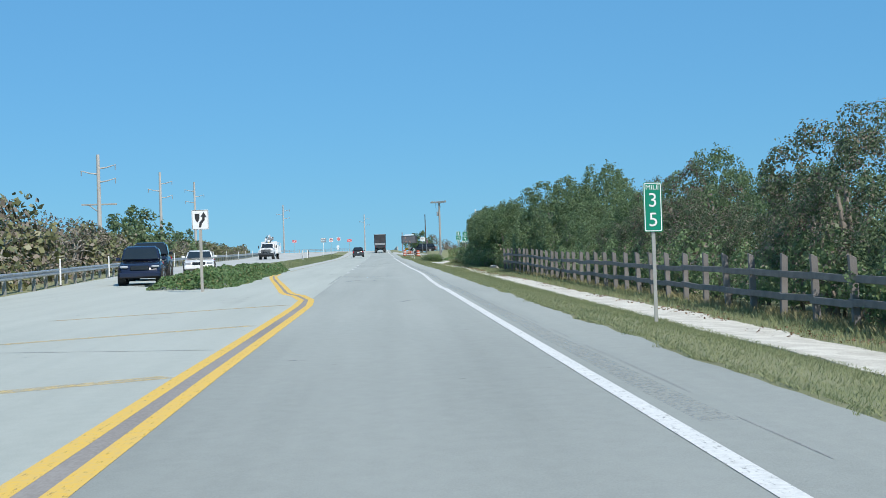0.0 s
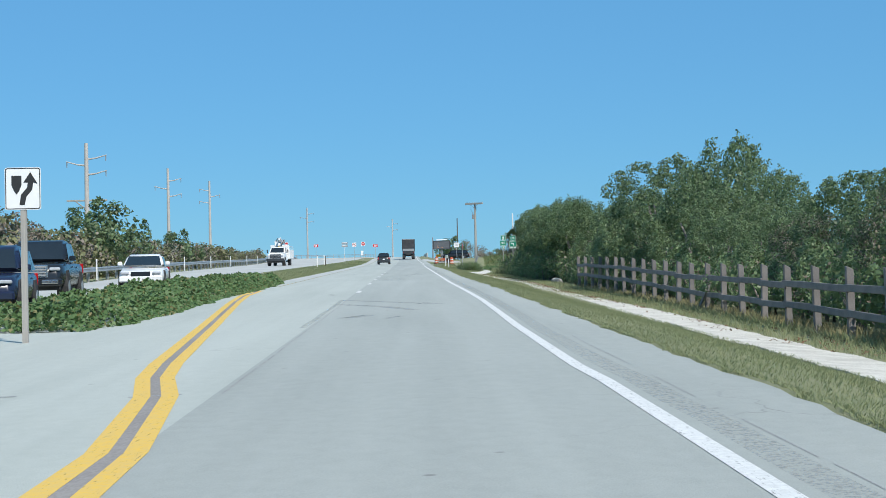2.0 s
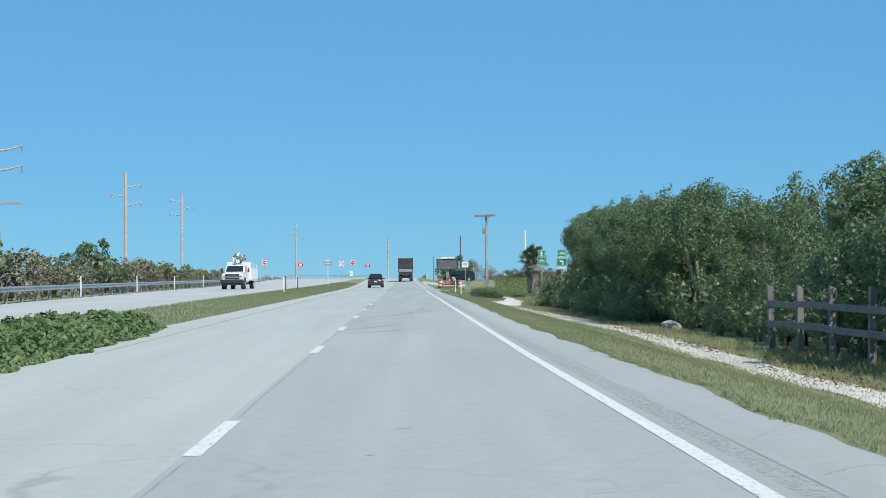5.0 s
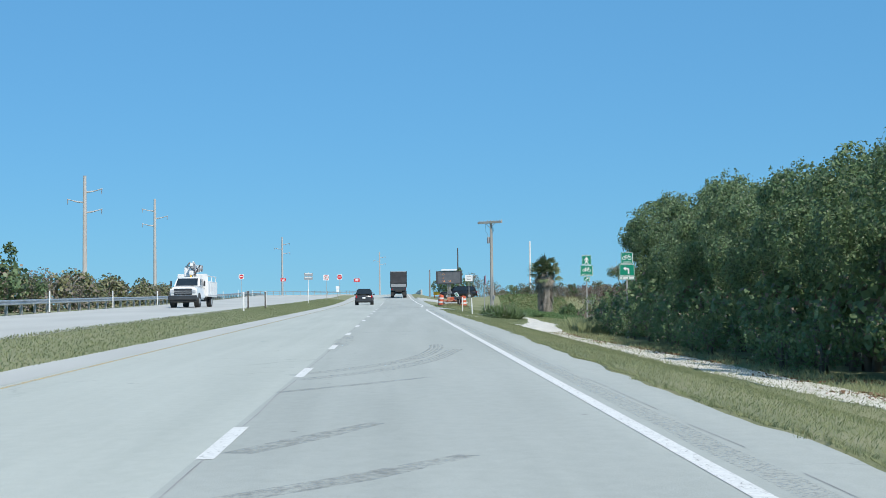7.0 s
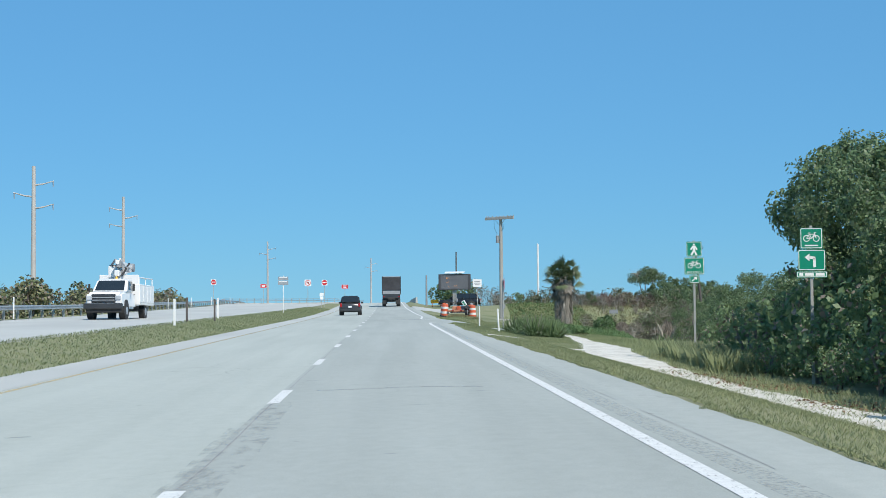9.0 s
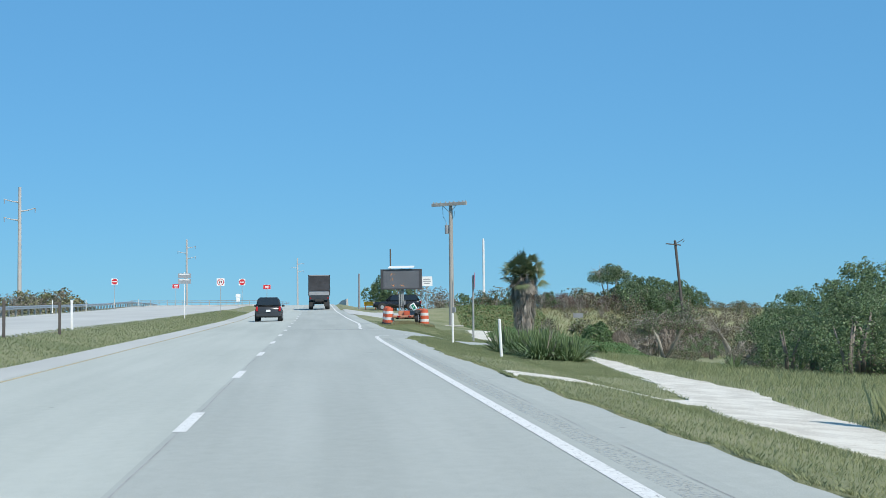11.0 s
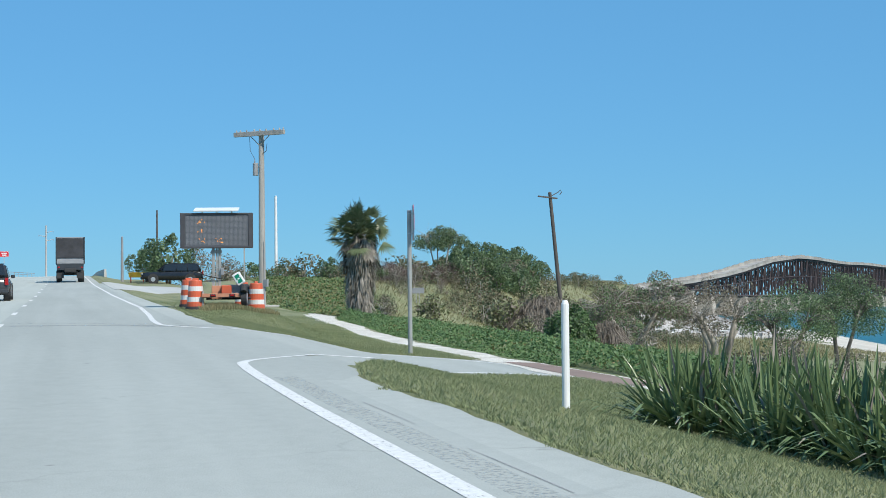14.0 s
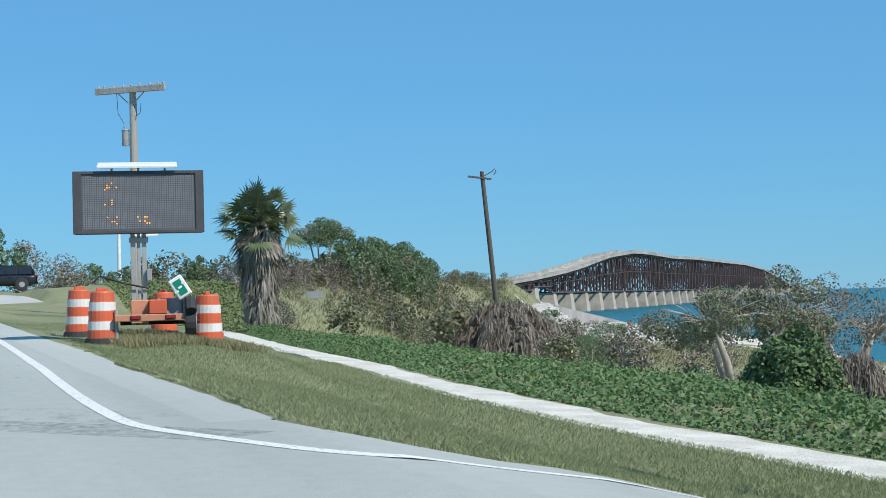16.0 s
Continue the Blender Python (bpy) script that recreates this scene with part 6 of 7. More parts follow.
    for dx, z, sz in ((0.1, 2.55, 0.34), (0.42, 2.75, 0.3), (0.15, 2.95, 0.24)):
        part("boom_bracket", box((0.12, 0.5, sz), (dx, 0.5, z), (0, 20 * dx, 0), 0.02), GREY_PAINT, t)
    part("hose", rod((0.28, -0.2, 2.4), (0.5, 0.6, 3.1), 0.05), BLACK_RUBBER, t)
    part("boom_joint", rod((-0.2, 2.9, 2.95), (0.25, 2.9, 2.95), 0.24, None, 14), GREY_PAINT, t)
    part("beacon", rod((0, -0.3, 2.2), (0, -0.3, 2.34), 0.08, 0.05, 10), YELLOW_SIGN, t)
    wheels(t, [(s * 0.88, yy) for s in (-1, 1) for yy in (-2.25, 2.3)], 0.42, 0.32)
    part("chassis", box((0.9, 6.6, 0.3), (0, 0.5, 0.62)), BLACK_RUBBER, t)


utility_truck()

# ---- the old bridge and the new bridge's rail ----
def old_bridge():
    px, py = 289.0, 822.0
    ang = radians(36)
    dx, dy = math.sin(ang), math.cos(ang)
    t = thing("old_bridge", (px, py, SEA), "abandoned rusty steel truss bridge on concrete piers across the water", "bridge")
    inv = t.matrix_world.inverted()
    S = [-205, -175, -145, -101, -60, -14, 55, 120, 176, 266, 407, 554, 717, 931, 1085]
    Zt = [8.0, 9.6, 10.8, 13.1, 16.0, 20.1, 23.4, 23.2, 22.6, 23.6, 23.6, 23.8, 21.4, 13.0, 4.6]
    top = lambda s: float(np.interp(s, S, Zt))  # noqa: E731
    def at(s, side, z):
        return inv @ Vector((px + dx * s + dy * side, py + dy * s - dx * side, z))
    def add_beam(bm, a, b, r):
        add_rod(bm, a, b, r, None, 4)
    spans = list(range(-205, 1085, 28))
    for i, s in enumerate(spans[:-1]):
        e = spans[i + 1]
        vs = []
        for q in (s, e):
            z = top(q)
            for side, zz in ((-4.2, z - 0.7), (4.2, z - 0.7), (4.2, z), (3.9, z), (3.9, z - 0.4), (-3.9, z - 0.4), (-3.9, z), (-4.2, z)):
                vs.append(at(q, side, zz))
        faces = [tuple(k + o for k, o in ((j, 0), ((j + 1) % 8, 0), ((j + 1) % 8, 8), (j, 8))) for j in range(8)]
        mesh_object("deck_span", vs, faces, DECK, t)
        low = 5.6 if top(s) > 11 else top(s) - 3.0
        bm = bmesh.new()
        for side in (-3.4, 3.4):
            n = 4
            for k in range(n):
                a, b = s + 28 * k / n, s + 28 * (k + 1) / n
                add_beam(bm, at(a, side, top(a) - 0.9), at(a, side, low), 0.30)
                if k % 2:
                    add_beam(bm, at(a, side, low), at(b, side, top(b) - 1.0), 0.22)
                else:
                    add_beam(bm, at(a, side, top(a) - 1.0), at(b, side, low), 0.22)
            add_beam(bm, at(s, side, low), at(e, side, low), 0.5)
            add_beam(bm, at(s, side, (low + top(s)) / 2), at(e, side, (low + top(e)) / 2), 0.2)
            add_beam(bm, at(s, side, top(s) - 1.3), at(e, side, top(e) - 1.3), 0.45)
        for k in range(3):
            q = s + 28 * k / 3
            add_beam(bm, at(q, -3.4, low), at(q, 3.4, top(q) - 1.0), 0.2)
            add_beam(bm, at(q, 3.4, low), at(q, -3.4, top(q) - 1.0), 0.2)
        tagged(part("truss_span", bm, TRUSS, t), kind="stuff")
        vs, faces = [], []
        for z, w, l in ((SEA - 1, 5.6, 3.4), (1.2, 5.2, 3.0), (low - 0.3, 4.6, 2.4), (low, 4.9, 2.7)):
            for sx, sy in ((-1, -1), (1, -1), (1, 1), (-1, 1)):
                vs.append(at(s + sy * l, sx * w, z))
        for j in range(3):
            for k in range(4):
                faces.append((4 * j + k, 4 * j + (k + 1) % 4, 4 * j + 4 + (k + 1) % 4, 4 * j + 4 + k))
        faces.append((12, 13, 14, 15))
        mesh_object("pier", vs, faces, PIER_CONCRETE, t)
        bm = bmesh.new()
        rs = random.Random(i)
        for side in (-4.0, 4.0):
            for k in range(14):
                q = s + 2 * k
                add_box(bm, (0.45, 0.45, rs.uniform(0.4, 1.2)), at(q, side, top(q) + 0.3))
        tagged(part("railing", bm, DECK, t), kind="stuff")


old_bridge()


def new_bridge_rail():
    for nm, x, y0, y1 in (("bridge_parapet", 4.6, 395, 900),):
        verts, faces = [], []
        ys = ramp(y0, y1, 12)
        for y in ys:
            z = float(grade(y)) + (0.3 if x < -7 else 0) + 0.0
            for dx, dz in ((-0.2, -0.6), (-0.12, 0.85), (0.12, 0.85), (0.2, -0.6)):
                verts.append((x + dx, y, z + dz))
        for i in range(len(ys) - 1):
            for k in range(3):
                a = 4 * i + k
                faces.append((a, a + 1, a + 5, a + 4))
        faces.append((0, 1, 2, 3))
        ob = mesh_object(nm, verts, faces, CONCRETE)
        tagged(ob, "pale concrete parapet of the new bridge", "parapet", "", "structure")
    ys = ramp(478, 1200, 20)
    v = [(x, y, float(grade(y)) - 0.02 - dz) for y in ys for x, dz in ((-24, 0), (5, 0), (5, 1.2), (-24, 1.2))]
    f = []
    for i in range(len(ys) - 1):
        for k in range(4):
            f.append((4 * i + k, 4 * i + (k + 1) % 4, 4 * i + 4 + (k + 1) % 4, 4 * i + 4 + k))
    tagged(mesh_object("bridge_deck", v, f, ASPHALT_L), "pale deck of the new bridge", "bridge deck", "", "structure")
    for y in ramp(490, 1180, 40):
        bm = box((22, 1.5, 10), (-9.5, y, float(grade(y)) - 6.2))
        ob = part("bridge_pier", bm, CONCRETE)
        tagged(ob, "plain concrete pier of the new bridge", "pier", "", "structure")


new_bridge_rail()


def curved_rail():
    """The bridge's far rail, bending across the view beyond the crest."""
    pts = [(-28.6, 398, 9.0), (-30, 420, 9.75), (-24, 446, 10.2), (-12, 482, 10.9), (-6, 520, 11.2)]
    t = thing("bridge_rail", (-28.6, 398, 6.0), "pale steel and concrete rail of the new bridge", "bridge rail", "", "structure")
    inv = t.matrix_world.inverted()
    for a, b in zip(pts, pts[1:]):
        a, b = Vector(a), Vector(b)
        for dz, hgt, mat in ((-0.12, 0.11, GALV), (-0.45, 0.10, GALV), (-2.2, 2.6, CONCRETE)):
            vs = [inv @ (p + Vector((0, w, dz + s * hgt / 2))) for p in (a, b) for w, s in ((-0.08, -1), (-0.08, 1), (0.08, 1), (0.08, -1))]
            mesh_object("rail" if mat is not CONCRETE else "parapet", vs, [(0, 1, 5, 4), (1, 2, 6, 5), (2, 3, 7, 6), (3, 0, 4, 7), (0, 3, 2, 1), (4, 5, 6, 7)], mat, t)
        n = int((b - a).length / 4)
        for k in range(n):
            p = inv @ a.lerp(b, k / n)
            part("post", box((0.10, 0.12, 1.0), (p.x, p.y, p.z - 0.5)), GALV_POST, t)


curved_rail()
for x, y in ((-5.0, 358), (-2.6, 358.5), (0.6, 357.5), (2.6, 357)):
    band("expansion_joint", [(x - 1.0, y), (x + 1.0, y)], 0.9, RUBBER, 0.003, "dark patched joint across the road")
t = thing("orange_barrier", (6.6, 352, gz(6.6, 352)), "small yellow and orange roadworks barrier at the verge", "barrier")
part("board", box((1.6, 0.12, 0.5), (0, 0, 0.75), bevel=0.02), YELLOW_SIGN, t)
for s in (-0.6, 0.6):
    part("leg", box((0.1, 0.5, 0.6), (s, 0, 0.28), bevel=0.02), ORANGE, t)

# ---- foot path ----
def path_edge(tab, y, s):
    return float(np.interp(y, [p[0] for p in tab], [p[1] for p in tab])) + wob(y, s) * 1.8 + 0.06 * noise.noise((y * 2.7, s, 1.3))


strip("footpath", [(y, path_edge(PATH_L, y, 21), path_edge(PATH_R, y, 22)) for y in ramp(-40, 300, 0.6)], GRAVEL, 0.008, "white crushed coral footpath with leaf litter", 3, 0.05)


def spur():
    verts, faces, xs, n = [], [], ramp(3.15, 7.2, 0.2), 9
    for x in xs:
        yc = float(np.interp(x, [3.1, 4.0, 5.0, 6.2, 7.2], [182.9, 182.3, 181.8, 181.9, 181.6]))
        hw = 1.05 + 0.1 * math.sin(x * 5) + 0.05 * math.sin(x * 13)
        for k in range(n):
            y = yc + hw * (2 * k / (n - 1) - 1)
            verts.append((x, y, gz(x, y) + 0.010 - (0.03 if k in (0, n - 1) else 0)))
    for i in range(len(xs) - 1):
        for k in range(n - 1):
            a = i * n + k
            faces.append((a, a + n, a + n + 1, a + 1))
    tagged(mesh_object("footpath", verts, faces, GRAVEL), "white coral spur from the footpath to the road", "path", "", "structure")


spur()
strip("crosswalk", [(y, 8.45, 9.45 - 0.04 * (y - 218)) for y in ramp(218.2, 225.2, 0.6)], BRICK_RED, 0.014, "red-brown paved crossing of the footpath", 3)


# ---- grass ----
def blades(rs, n, place, height, mat, name, label, lean=0.55, width=0.0055):
    """Grass: n curved blades where place(rs, n) puts them."""
    x, y = place(rs, n)
    z = ground(x, y)
    h = height * rs.uniform(0.5, 1.35, n)
    a = rs.uniform(0, 2 * np.pi, n)
    ln = h * rs.uniform(0.1, lean * 2, n)
    b = np.stack([x, y, z - 0.01], 1)
    w = np.stack([np.cos(a + 1.57), np.sin(a + 1.57), 0 * a], 1) * (width * rs.uniform(0.6, 1.5, n))[:, None]
    mid = b + np.stack([np.cos(a) * ln * 0.35, np.sin(a) * ln * 0.35, h * 0.6], 1)
    tip = b + np.stack([np.cos(a) * ln, np.sin(a) * ln, h], 1)
    v = np.stack([b - w, b + w, tip + w * 0.15, mid - w * 0.8], 1).reshape(-1, 3)
    ob = quad_mesh(name, v, mat)
    tagged(ob, label, "grass", "", "stuff")
    return ob


def verge(y0, y1, lo, hi):
    def place(rs, n):
        y = y0 + (y1 - y0) * rs.rand(n)
        a, b = lo(y), hi(y)
        return a + (b - a) * rs.rand(n), y
    return place


rs = np.random.RandomState(11)
pl = lambda y: np.interp(y, [p[0] for p in PATH_L], [p[1] for p in PATH_L])  # noqa: E731
pr = lambda y: np.interp(y, [p[0] for p in PATH_R], [p[1] for p in PATH_R])  # noqa: E731


def shoulder_edge(y):
    return np.array([(float(near_edge(v)) + 0.05 if v < 225 else far_edge(v) + 0.07) + wob(float(v), 1) for v in np.atleast_1d(y)])


def keep_off(place):
    def inner(rs, n):
        x, y = place(rs, n)
        bad = ((y > side_low(x) - 0.1) & (y < side_high(x) + 0.1) & (x > 3) & (x < 9.3)) | ((np.abs(y - 182.3 + (x > 4) * 0.4) < 1.05) & (x < 7.3))
        return x[~bad], y[~bad]
    def outer(rs, n):
        xs, ys = inner(rs, int(n * 1.3))
        while len(xs) < n:
            a, b = inner(rs, n)
            xs, ys = np.concatenate([xs, a]), np.concatenate([ys, b])
        return xs[:n], ys[:n]
    return outer


VERGE = "rough green and straw verge grass between road and path"
for n, y0, y1 in ((120000, 2, 120), (130000, 120, 262), (120000, 192, 232), (95000, 226, 250)):
    blades(rs, n, keep_off(verge(y0, y1, shoulder_edge, lambda y: pl(y) + 0.12)), 0.046, GRASS, "verge_grass", VERGE, 0.5, 0.0029)


def ragged(y0, y1):
    def place(rs, n):
        y = y0 + (y1 - y0) * rs.rand(n * 3)
        tuft = np.array([noise.noise((v * 1.1, 4.0, 2.0)) + 0.5 * noise.noise((v * 4.0, 1.0, 8.0)) for v in y])
        x = shoulder_edge(y) + 0.06 - 0.34 * np.clip(tuft, 0, 1) * rs.rand(n * 3)
        return x[:n], y[:n]
    return place


for n, y0, y1 in ((16000, 2, 120), (16000, 120, 211), (6000, 232, 250)):
    blades(rs, n, ragged(y0, y1), 0.042, GRASS, "edge_grass", "tufts of grass creeping over the shoulder's edge", 0.6, 0.003)
blades(rs, 9000, verge(165, 179, lambda y: pr(y) + 0.5, lambda y: pr(y) + 4.0), 0.5, GRASS, "tall_grass", "tall light green grass round a sign post", 0.25, 0.005)
blades(rs, 9000, verge(245.5, 250.5, lambda y: 0 * y + 4.2, lambda y: 0 * y + 6.6), 0.16, DRY_GRASS, "island_grass", "taller dry grass under the message board", 0.3, 0.004)
blades(rs, 16000, verge(12, 108, lambda y: 0 * y + 8.6, lambda y: 0 * y + 9.9), 0.17, GRASS, "fence_grass", "dull tufted grass along the foot of the fence", 0.32, 0.0035)
blades(rs, 12000, verge(12, 108, lambda y: 0 * y + 8.9, lambda y: 0 * y + 9.8), 0.24, DRY_GRASS, "fence_weeds", "dry straw weeds tangled in the fence", 0.3, 0.003)
blades(rs, 26000, verge(10, 170, lambda y: pr(y) - 0.1, lambda y: pr(y) + 1.7), 0.13, GRASS, "bank_grass", "long grass beside the footpath", 0.35, 0.0034)
blades(rs, 9000, verge(84, 166, lambda y: pl(y) - 0.1, lambda y: pr(y) + 0.1), 0.05, GRASS, "path_grass", "thin grass growing through the shaded footpath", 0.8, 0.0045)
blades(rs, 42000, keep_off(verge(168, 219, lambda y: pr(y) - 0.05, lambda y: pr(y) + 6)), 0.11, GRASS, "bank_grass", "long grass beside the footpath", 0.35, 0.0034)
blades(rs, 30000, keep_off(verge(190, 218, lambda y: 0 * y + 10, lambda y: 0 * y + 26)), 0.16, GRASS, "meadow_grass", "tufted grass below the footpath", 0.35, 0.005)
blades(rs, 60000, verge(100, 330, lambda y: 0 * y - 10.4, lambda y: 0 * y - 7.35), 0.06, GRASS, "median_grass", "mown grass of the median", 0.6, 0.009)
blades(rs, 46000, verge(298, 400, lambda y: 20 + 0 * y, lambda y: 72 + 0 * y), 0.30, DRY_GRASS, "mound_grass", "dry straw grass on the mound", 0.6, 0.014)
blades(rs, 12000, verge(290, 345, lambda y: 14 + 0 * y, lambda y: 44 + 0 * y), 0.22, GRASS, "mound_grass", "dull green grass on the mound's foot", 0.7, 0.012)


# ---- vines ----
def vines(rs, n, place, height, name, label, size=0.11, second=IVY_DRY, share=0.12):
    x, y, edge = place(rs, n)
    hump = np.array([0.55 + 0.45 * noise.noise((a * 0.7, b * 0.7, 2.0)) + 0.3 * noise.noise((a * 2.3, b * 2.3, 5.0)) for a, b in zip(x, y)])
    top = height * np.clip(hump, 0.15, 1.5) * np.clip(edge, 0.05, 1)
    z = ground(x, y) + top * (1 - 0.5 * rs.rand(n) ** 2)
    v = leaves(np.stack([x, y, z], 1), np.tile([0, -0.35, 1.0], (n, 1)), size, rs, 0.9, 0.75)
    ob = quad_mesh(name, v, IVY, None, second, share, 3)
    tagged(ob, label, "vines", "", "stuff")


def median_vines(rs, n):
    y = 56 + 62 * rs.rand(n)
    lo = np.interp(y, [56, 60, 75, 95, 118], [-9.0, -9.5, -9.9, -10.1, -9.0])
    hi = np.interp(y, [56, 58, 66, 80, 92, 110, 118], [-6.3, -5.9, -5.8, -6.3, -6.2, -6.6, -7.2]) + np.array([0.35 * noise.noise((v * 0.6, 1, 1)) for v in y])
    f = rs.rand(n)
    x = lo + (hi - lo) * f
    edge = np.minimum(np.minimum(f, 1 - f) * 5, 1) * np.minimum((y - 55.5) / 2, 1) * np.minimum((119 - y) / 4, 1)
    return x, y, edge


vines(rs, 60000, median_vines, 0.72, "median_vines", "dense low green vines with brown edges covering the median")


def bank_vines(rs, n):
    y = 213 + 83 * rs.rand(n) ** 0.9
    lo = pr(y) + 0.15
    hi = np.interp(y, [213, 218, 225, 240, 260, 280, 296], [10.6, 11.5, 14.5, 18, 19, 19, 18])
    f = rs.rand(n) ** 1.2
    x = lo + (hi - lo) * f
    edge = np.minimum(np.minimum(f, 1 - f) * 6, 1)
    bad = (y < side_high(x) + 0.3) & (x < 9.7)
    y = np.where(bad, side_high(x) + 0.3 + 3 * rs.rand(n), y)
    return x, y, edge


vines(rs, 185000, bank_vines, 0.62, "bank_vines", "bright green vines covering the bank below the footpath", 0.063, IVY_DRY, 0.06)


def slope_cover(rs, n):
    y = 286 + 44 * rs.rand(n)
    lo = np.interp(y, [286, 296, 306, 330], [13.0, 13.4, 13.6, 14.2])
    f = rs.rand(n)
    return lo + (23 - lo) * f, y, np.minimum(np.minimum(f, 1 - f) * 6, 1)


vines(rs, 34000, slope_cover, 0.45, "slope_vines", "patchy olive creepers over the foot of the mound", 0.15, IVY_DRY, 0.4)


def leaf_litter():
    rs = np.random.RandomState(41)
    n = 16000
    y = np.where(rs.rand(n) < 0.5, 16 + 152 * rs.rand(n), 84 + 80 * rs.rand(n))
    x = pr(y) - 0.9 + 2.6 * np.sqrt(rs.rand(n))
    keep = np.array([noise.noise((a * 0.5, b * 0.35, 9.0)) for a, b in zip(x, y)]) > -0.05
    x, y = x[keep], y[keep]
    p = np.stack([x, y, ground(x, y) + 0.02 + 0.02 * rs.rand(len(x))], 1)
    ob = quad_mesh("leaf_litter", leaves(p, np.tile([0, 0, 1.0], (len(x), 1)), 0.085, rs, 0.6, 0.35), LITTER)
    tagged(ob, "brown fallen leaves scattered on path and verge", "leaves", "", "stuff")


leaf_litter()

# ---- trees and shrubs right of the road ----
def crest(y):
    """Height of the thicket's top above the ground along the road."""
    return float(np.interp(y, [10, 27, 31, 37, 50, 56, 61, 66, 72, 79, 86, 91, 96, 103, 108, 112, 120, 130, 150, 158, 164, 170], [4.4, 5.3, 5.4, 4.4, 4.4, 5.0, 5.7, 4.9, 4.0, 4.2, 4.5, 5.3, 6.5, 6.7, 6.2, 4.9, 4.8, 5.4, 5.2, 5.0, 6.2, 6.3]))


def thicket():
    """Trees and undergrowth packed along the path's far side."""
    front = [dome_tree("broadleaf_tree", 20 + k, 6.0, 2.9, LEAF, "dense green broadleaf tree in a roadside thicket", "tree", 0.118, 820, 0.04, 17, 9, LEAF_DARK, 0.35, away=0.15) for k in range(4)]
    front.append(dome_tree("broadleaf_tree", 27, 6.0, 2.8, LEAF_DARK, "dark dull green tree with some dry leaves in a thicket", "tree", 0.115, 820, 0.04, 17, 9, LEAF_GREY, 0.3, away=0.15))
    over = [dome_tree("broadleaf_tree", 50 + k, 6.0, 3.3, LEAF, "broadleaf tree whose canopy overhangs a shaded verge", "tree", 0.112, 900, 0.40, 15, 10, LEAF_DARK, 0.3, away=0.2) for k in range(3)]
    back = dome_tree("broadleaf_tree", 31, 6.0, 2.9, LEAF, "tall green broadleaf tree rising above a thicket", "tree", 0.13, 520, 0.2, 16, 9, LEAF_DARK, 0.35, away=0.15)
    brush = [dome_tree("shrub", 60 + k, 1.6, 1.1, LEAF, "low dark shrub at the foot of the thicket", "shrub", 0.085, 1300, 0.02, 9, 6, LEAF_GREY, 0.12, away=0.3, sprigs=8) for k in range(2)]
    # the shade on the thicket's first stretch is put into these darker leaves
    dusky = [dome_tree("broadleaf_tree", 40 + k, 6.0, 2.9, LEAF_DARK, "dark green tree with shade put into its leaf colour in a thicket", "tree", 0.105, 820, 0.04, 15, 9, mixed, part_of, away=0.15) for k, (mixed, part_of) in enumerate(((LEAF, 0.25), (LEAF_GREY, 0.25), (LEAF_PLUM, 0.3)))]
    rr = random.Random(5)
    y = 3.0
    while y < 168:
        h = crest(y)
        far = y > 126
        s = h / 6.0 * rr.uniform(0.64, 1.0)
        if far:
            plant(over[rr.randrange(3)], 11.3 + (1.2 if y > 154 else 0) + rr.uniform(-0.3, 0.5), y, rr.uniform(-35, 35), h / 6.0 * rr.uniform(0.86, 1.0), 0.1, rr.uniform(0.95, 1.1))
            plant(brush[rr.randrange(2)], 10.6 + rr.uniform(-0.2, 0.5), y + rr.uniform(-1, 1), rr.uniform(-30, 30), rr.uniform(1.3, 1.8), 0.05)
            plant(brush[rr.randrange(2)], 12.2 + rr.uniform(-0.2, 0.5), y + rr.uniform(-1, 1), rr.uniform(-30, 30), rr.uniform(1.8, 2.3), 0.05)
        else:
            plant(brush[rr.randrange(2)], 11.0 + rr.uniform(-0.3, 0.3), y + rr.uniform(-1, 1), rr.uniform(-30, 30), rr.uniform(1.0, 1.5), 0.05)
            kind = dusky[rr.randrange(3)] if y < 62 and rr.random() < 0.85 else front[rr.randrange(5)]
            plant(kind, (11.9 if y < 62 else 12.2) + rr.uniform(-0.4, 0.5), y, rr.uniform(-35, 35), s, 0.1, rr.uniform(0.8, 1.08))
        if rr.random() < 0.75:
            plant(brush[rr.randrange(2)], (9.0 if far else 10.3) + rr.uniform(-0.2, 0.4), y + rr.uniform(0.4, 1.8), rr.uniform(-30, 30), rr.uniform(0.6, 1.15), 0.05)
        y += rr.uniform(2.4, 4.0) * (0.85 if far else 1.0)
    y = 5.0
    while y < 167:
        h = crest(y) * rr.uniform(0.82, 1.06)
        plant(back, (14.3 if y > 111 else 15.0) + rr.uniform(-0.7, 0.7), y, rr.uniform(-35, 35), h * 0.80 / 6.0, 0.1, 1.3)
        y += rr.uniform(3.2, 4.8)
    plant(over[0], 13.3, 166.9, 12, 0.92, 0.1, 1.12)
    plant(brush[0], 11.6, 167.5, 40, 2.0, 0.05)
    for m in front + over + brush + dusky + [back]:
        drop_model(m)


thicket()


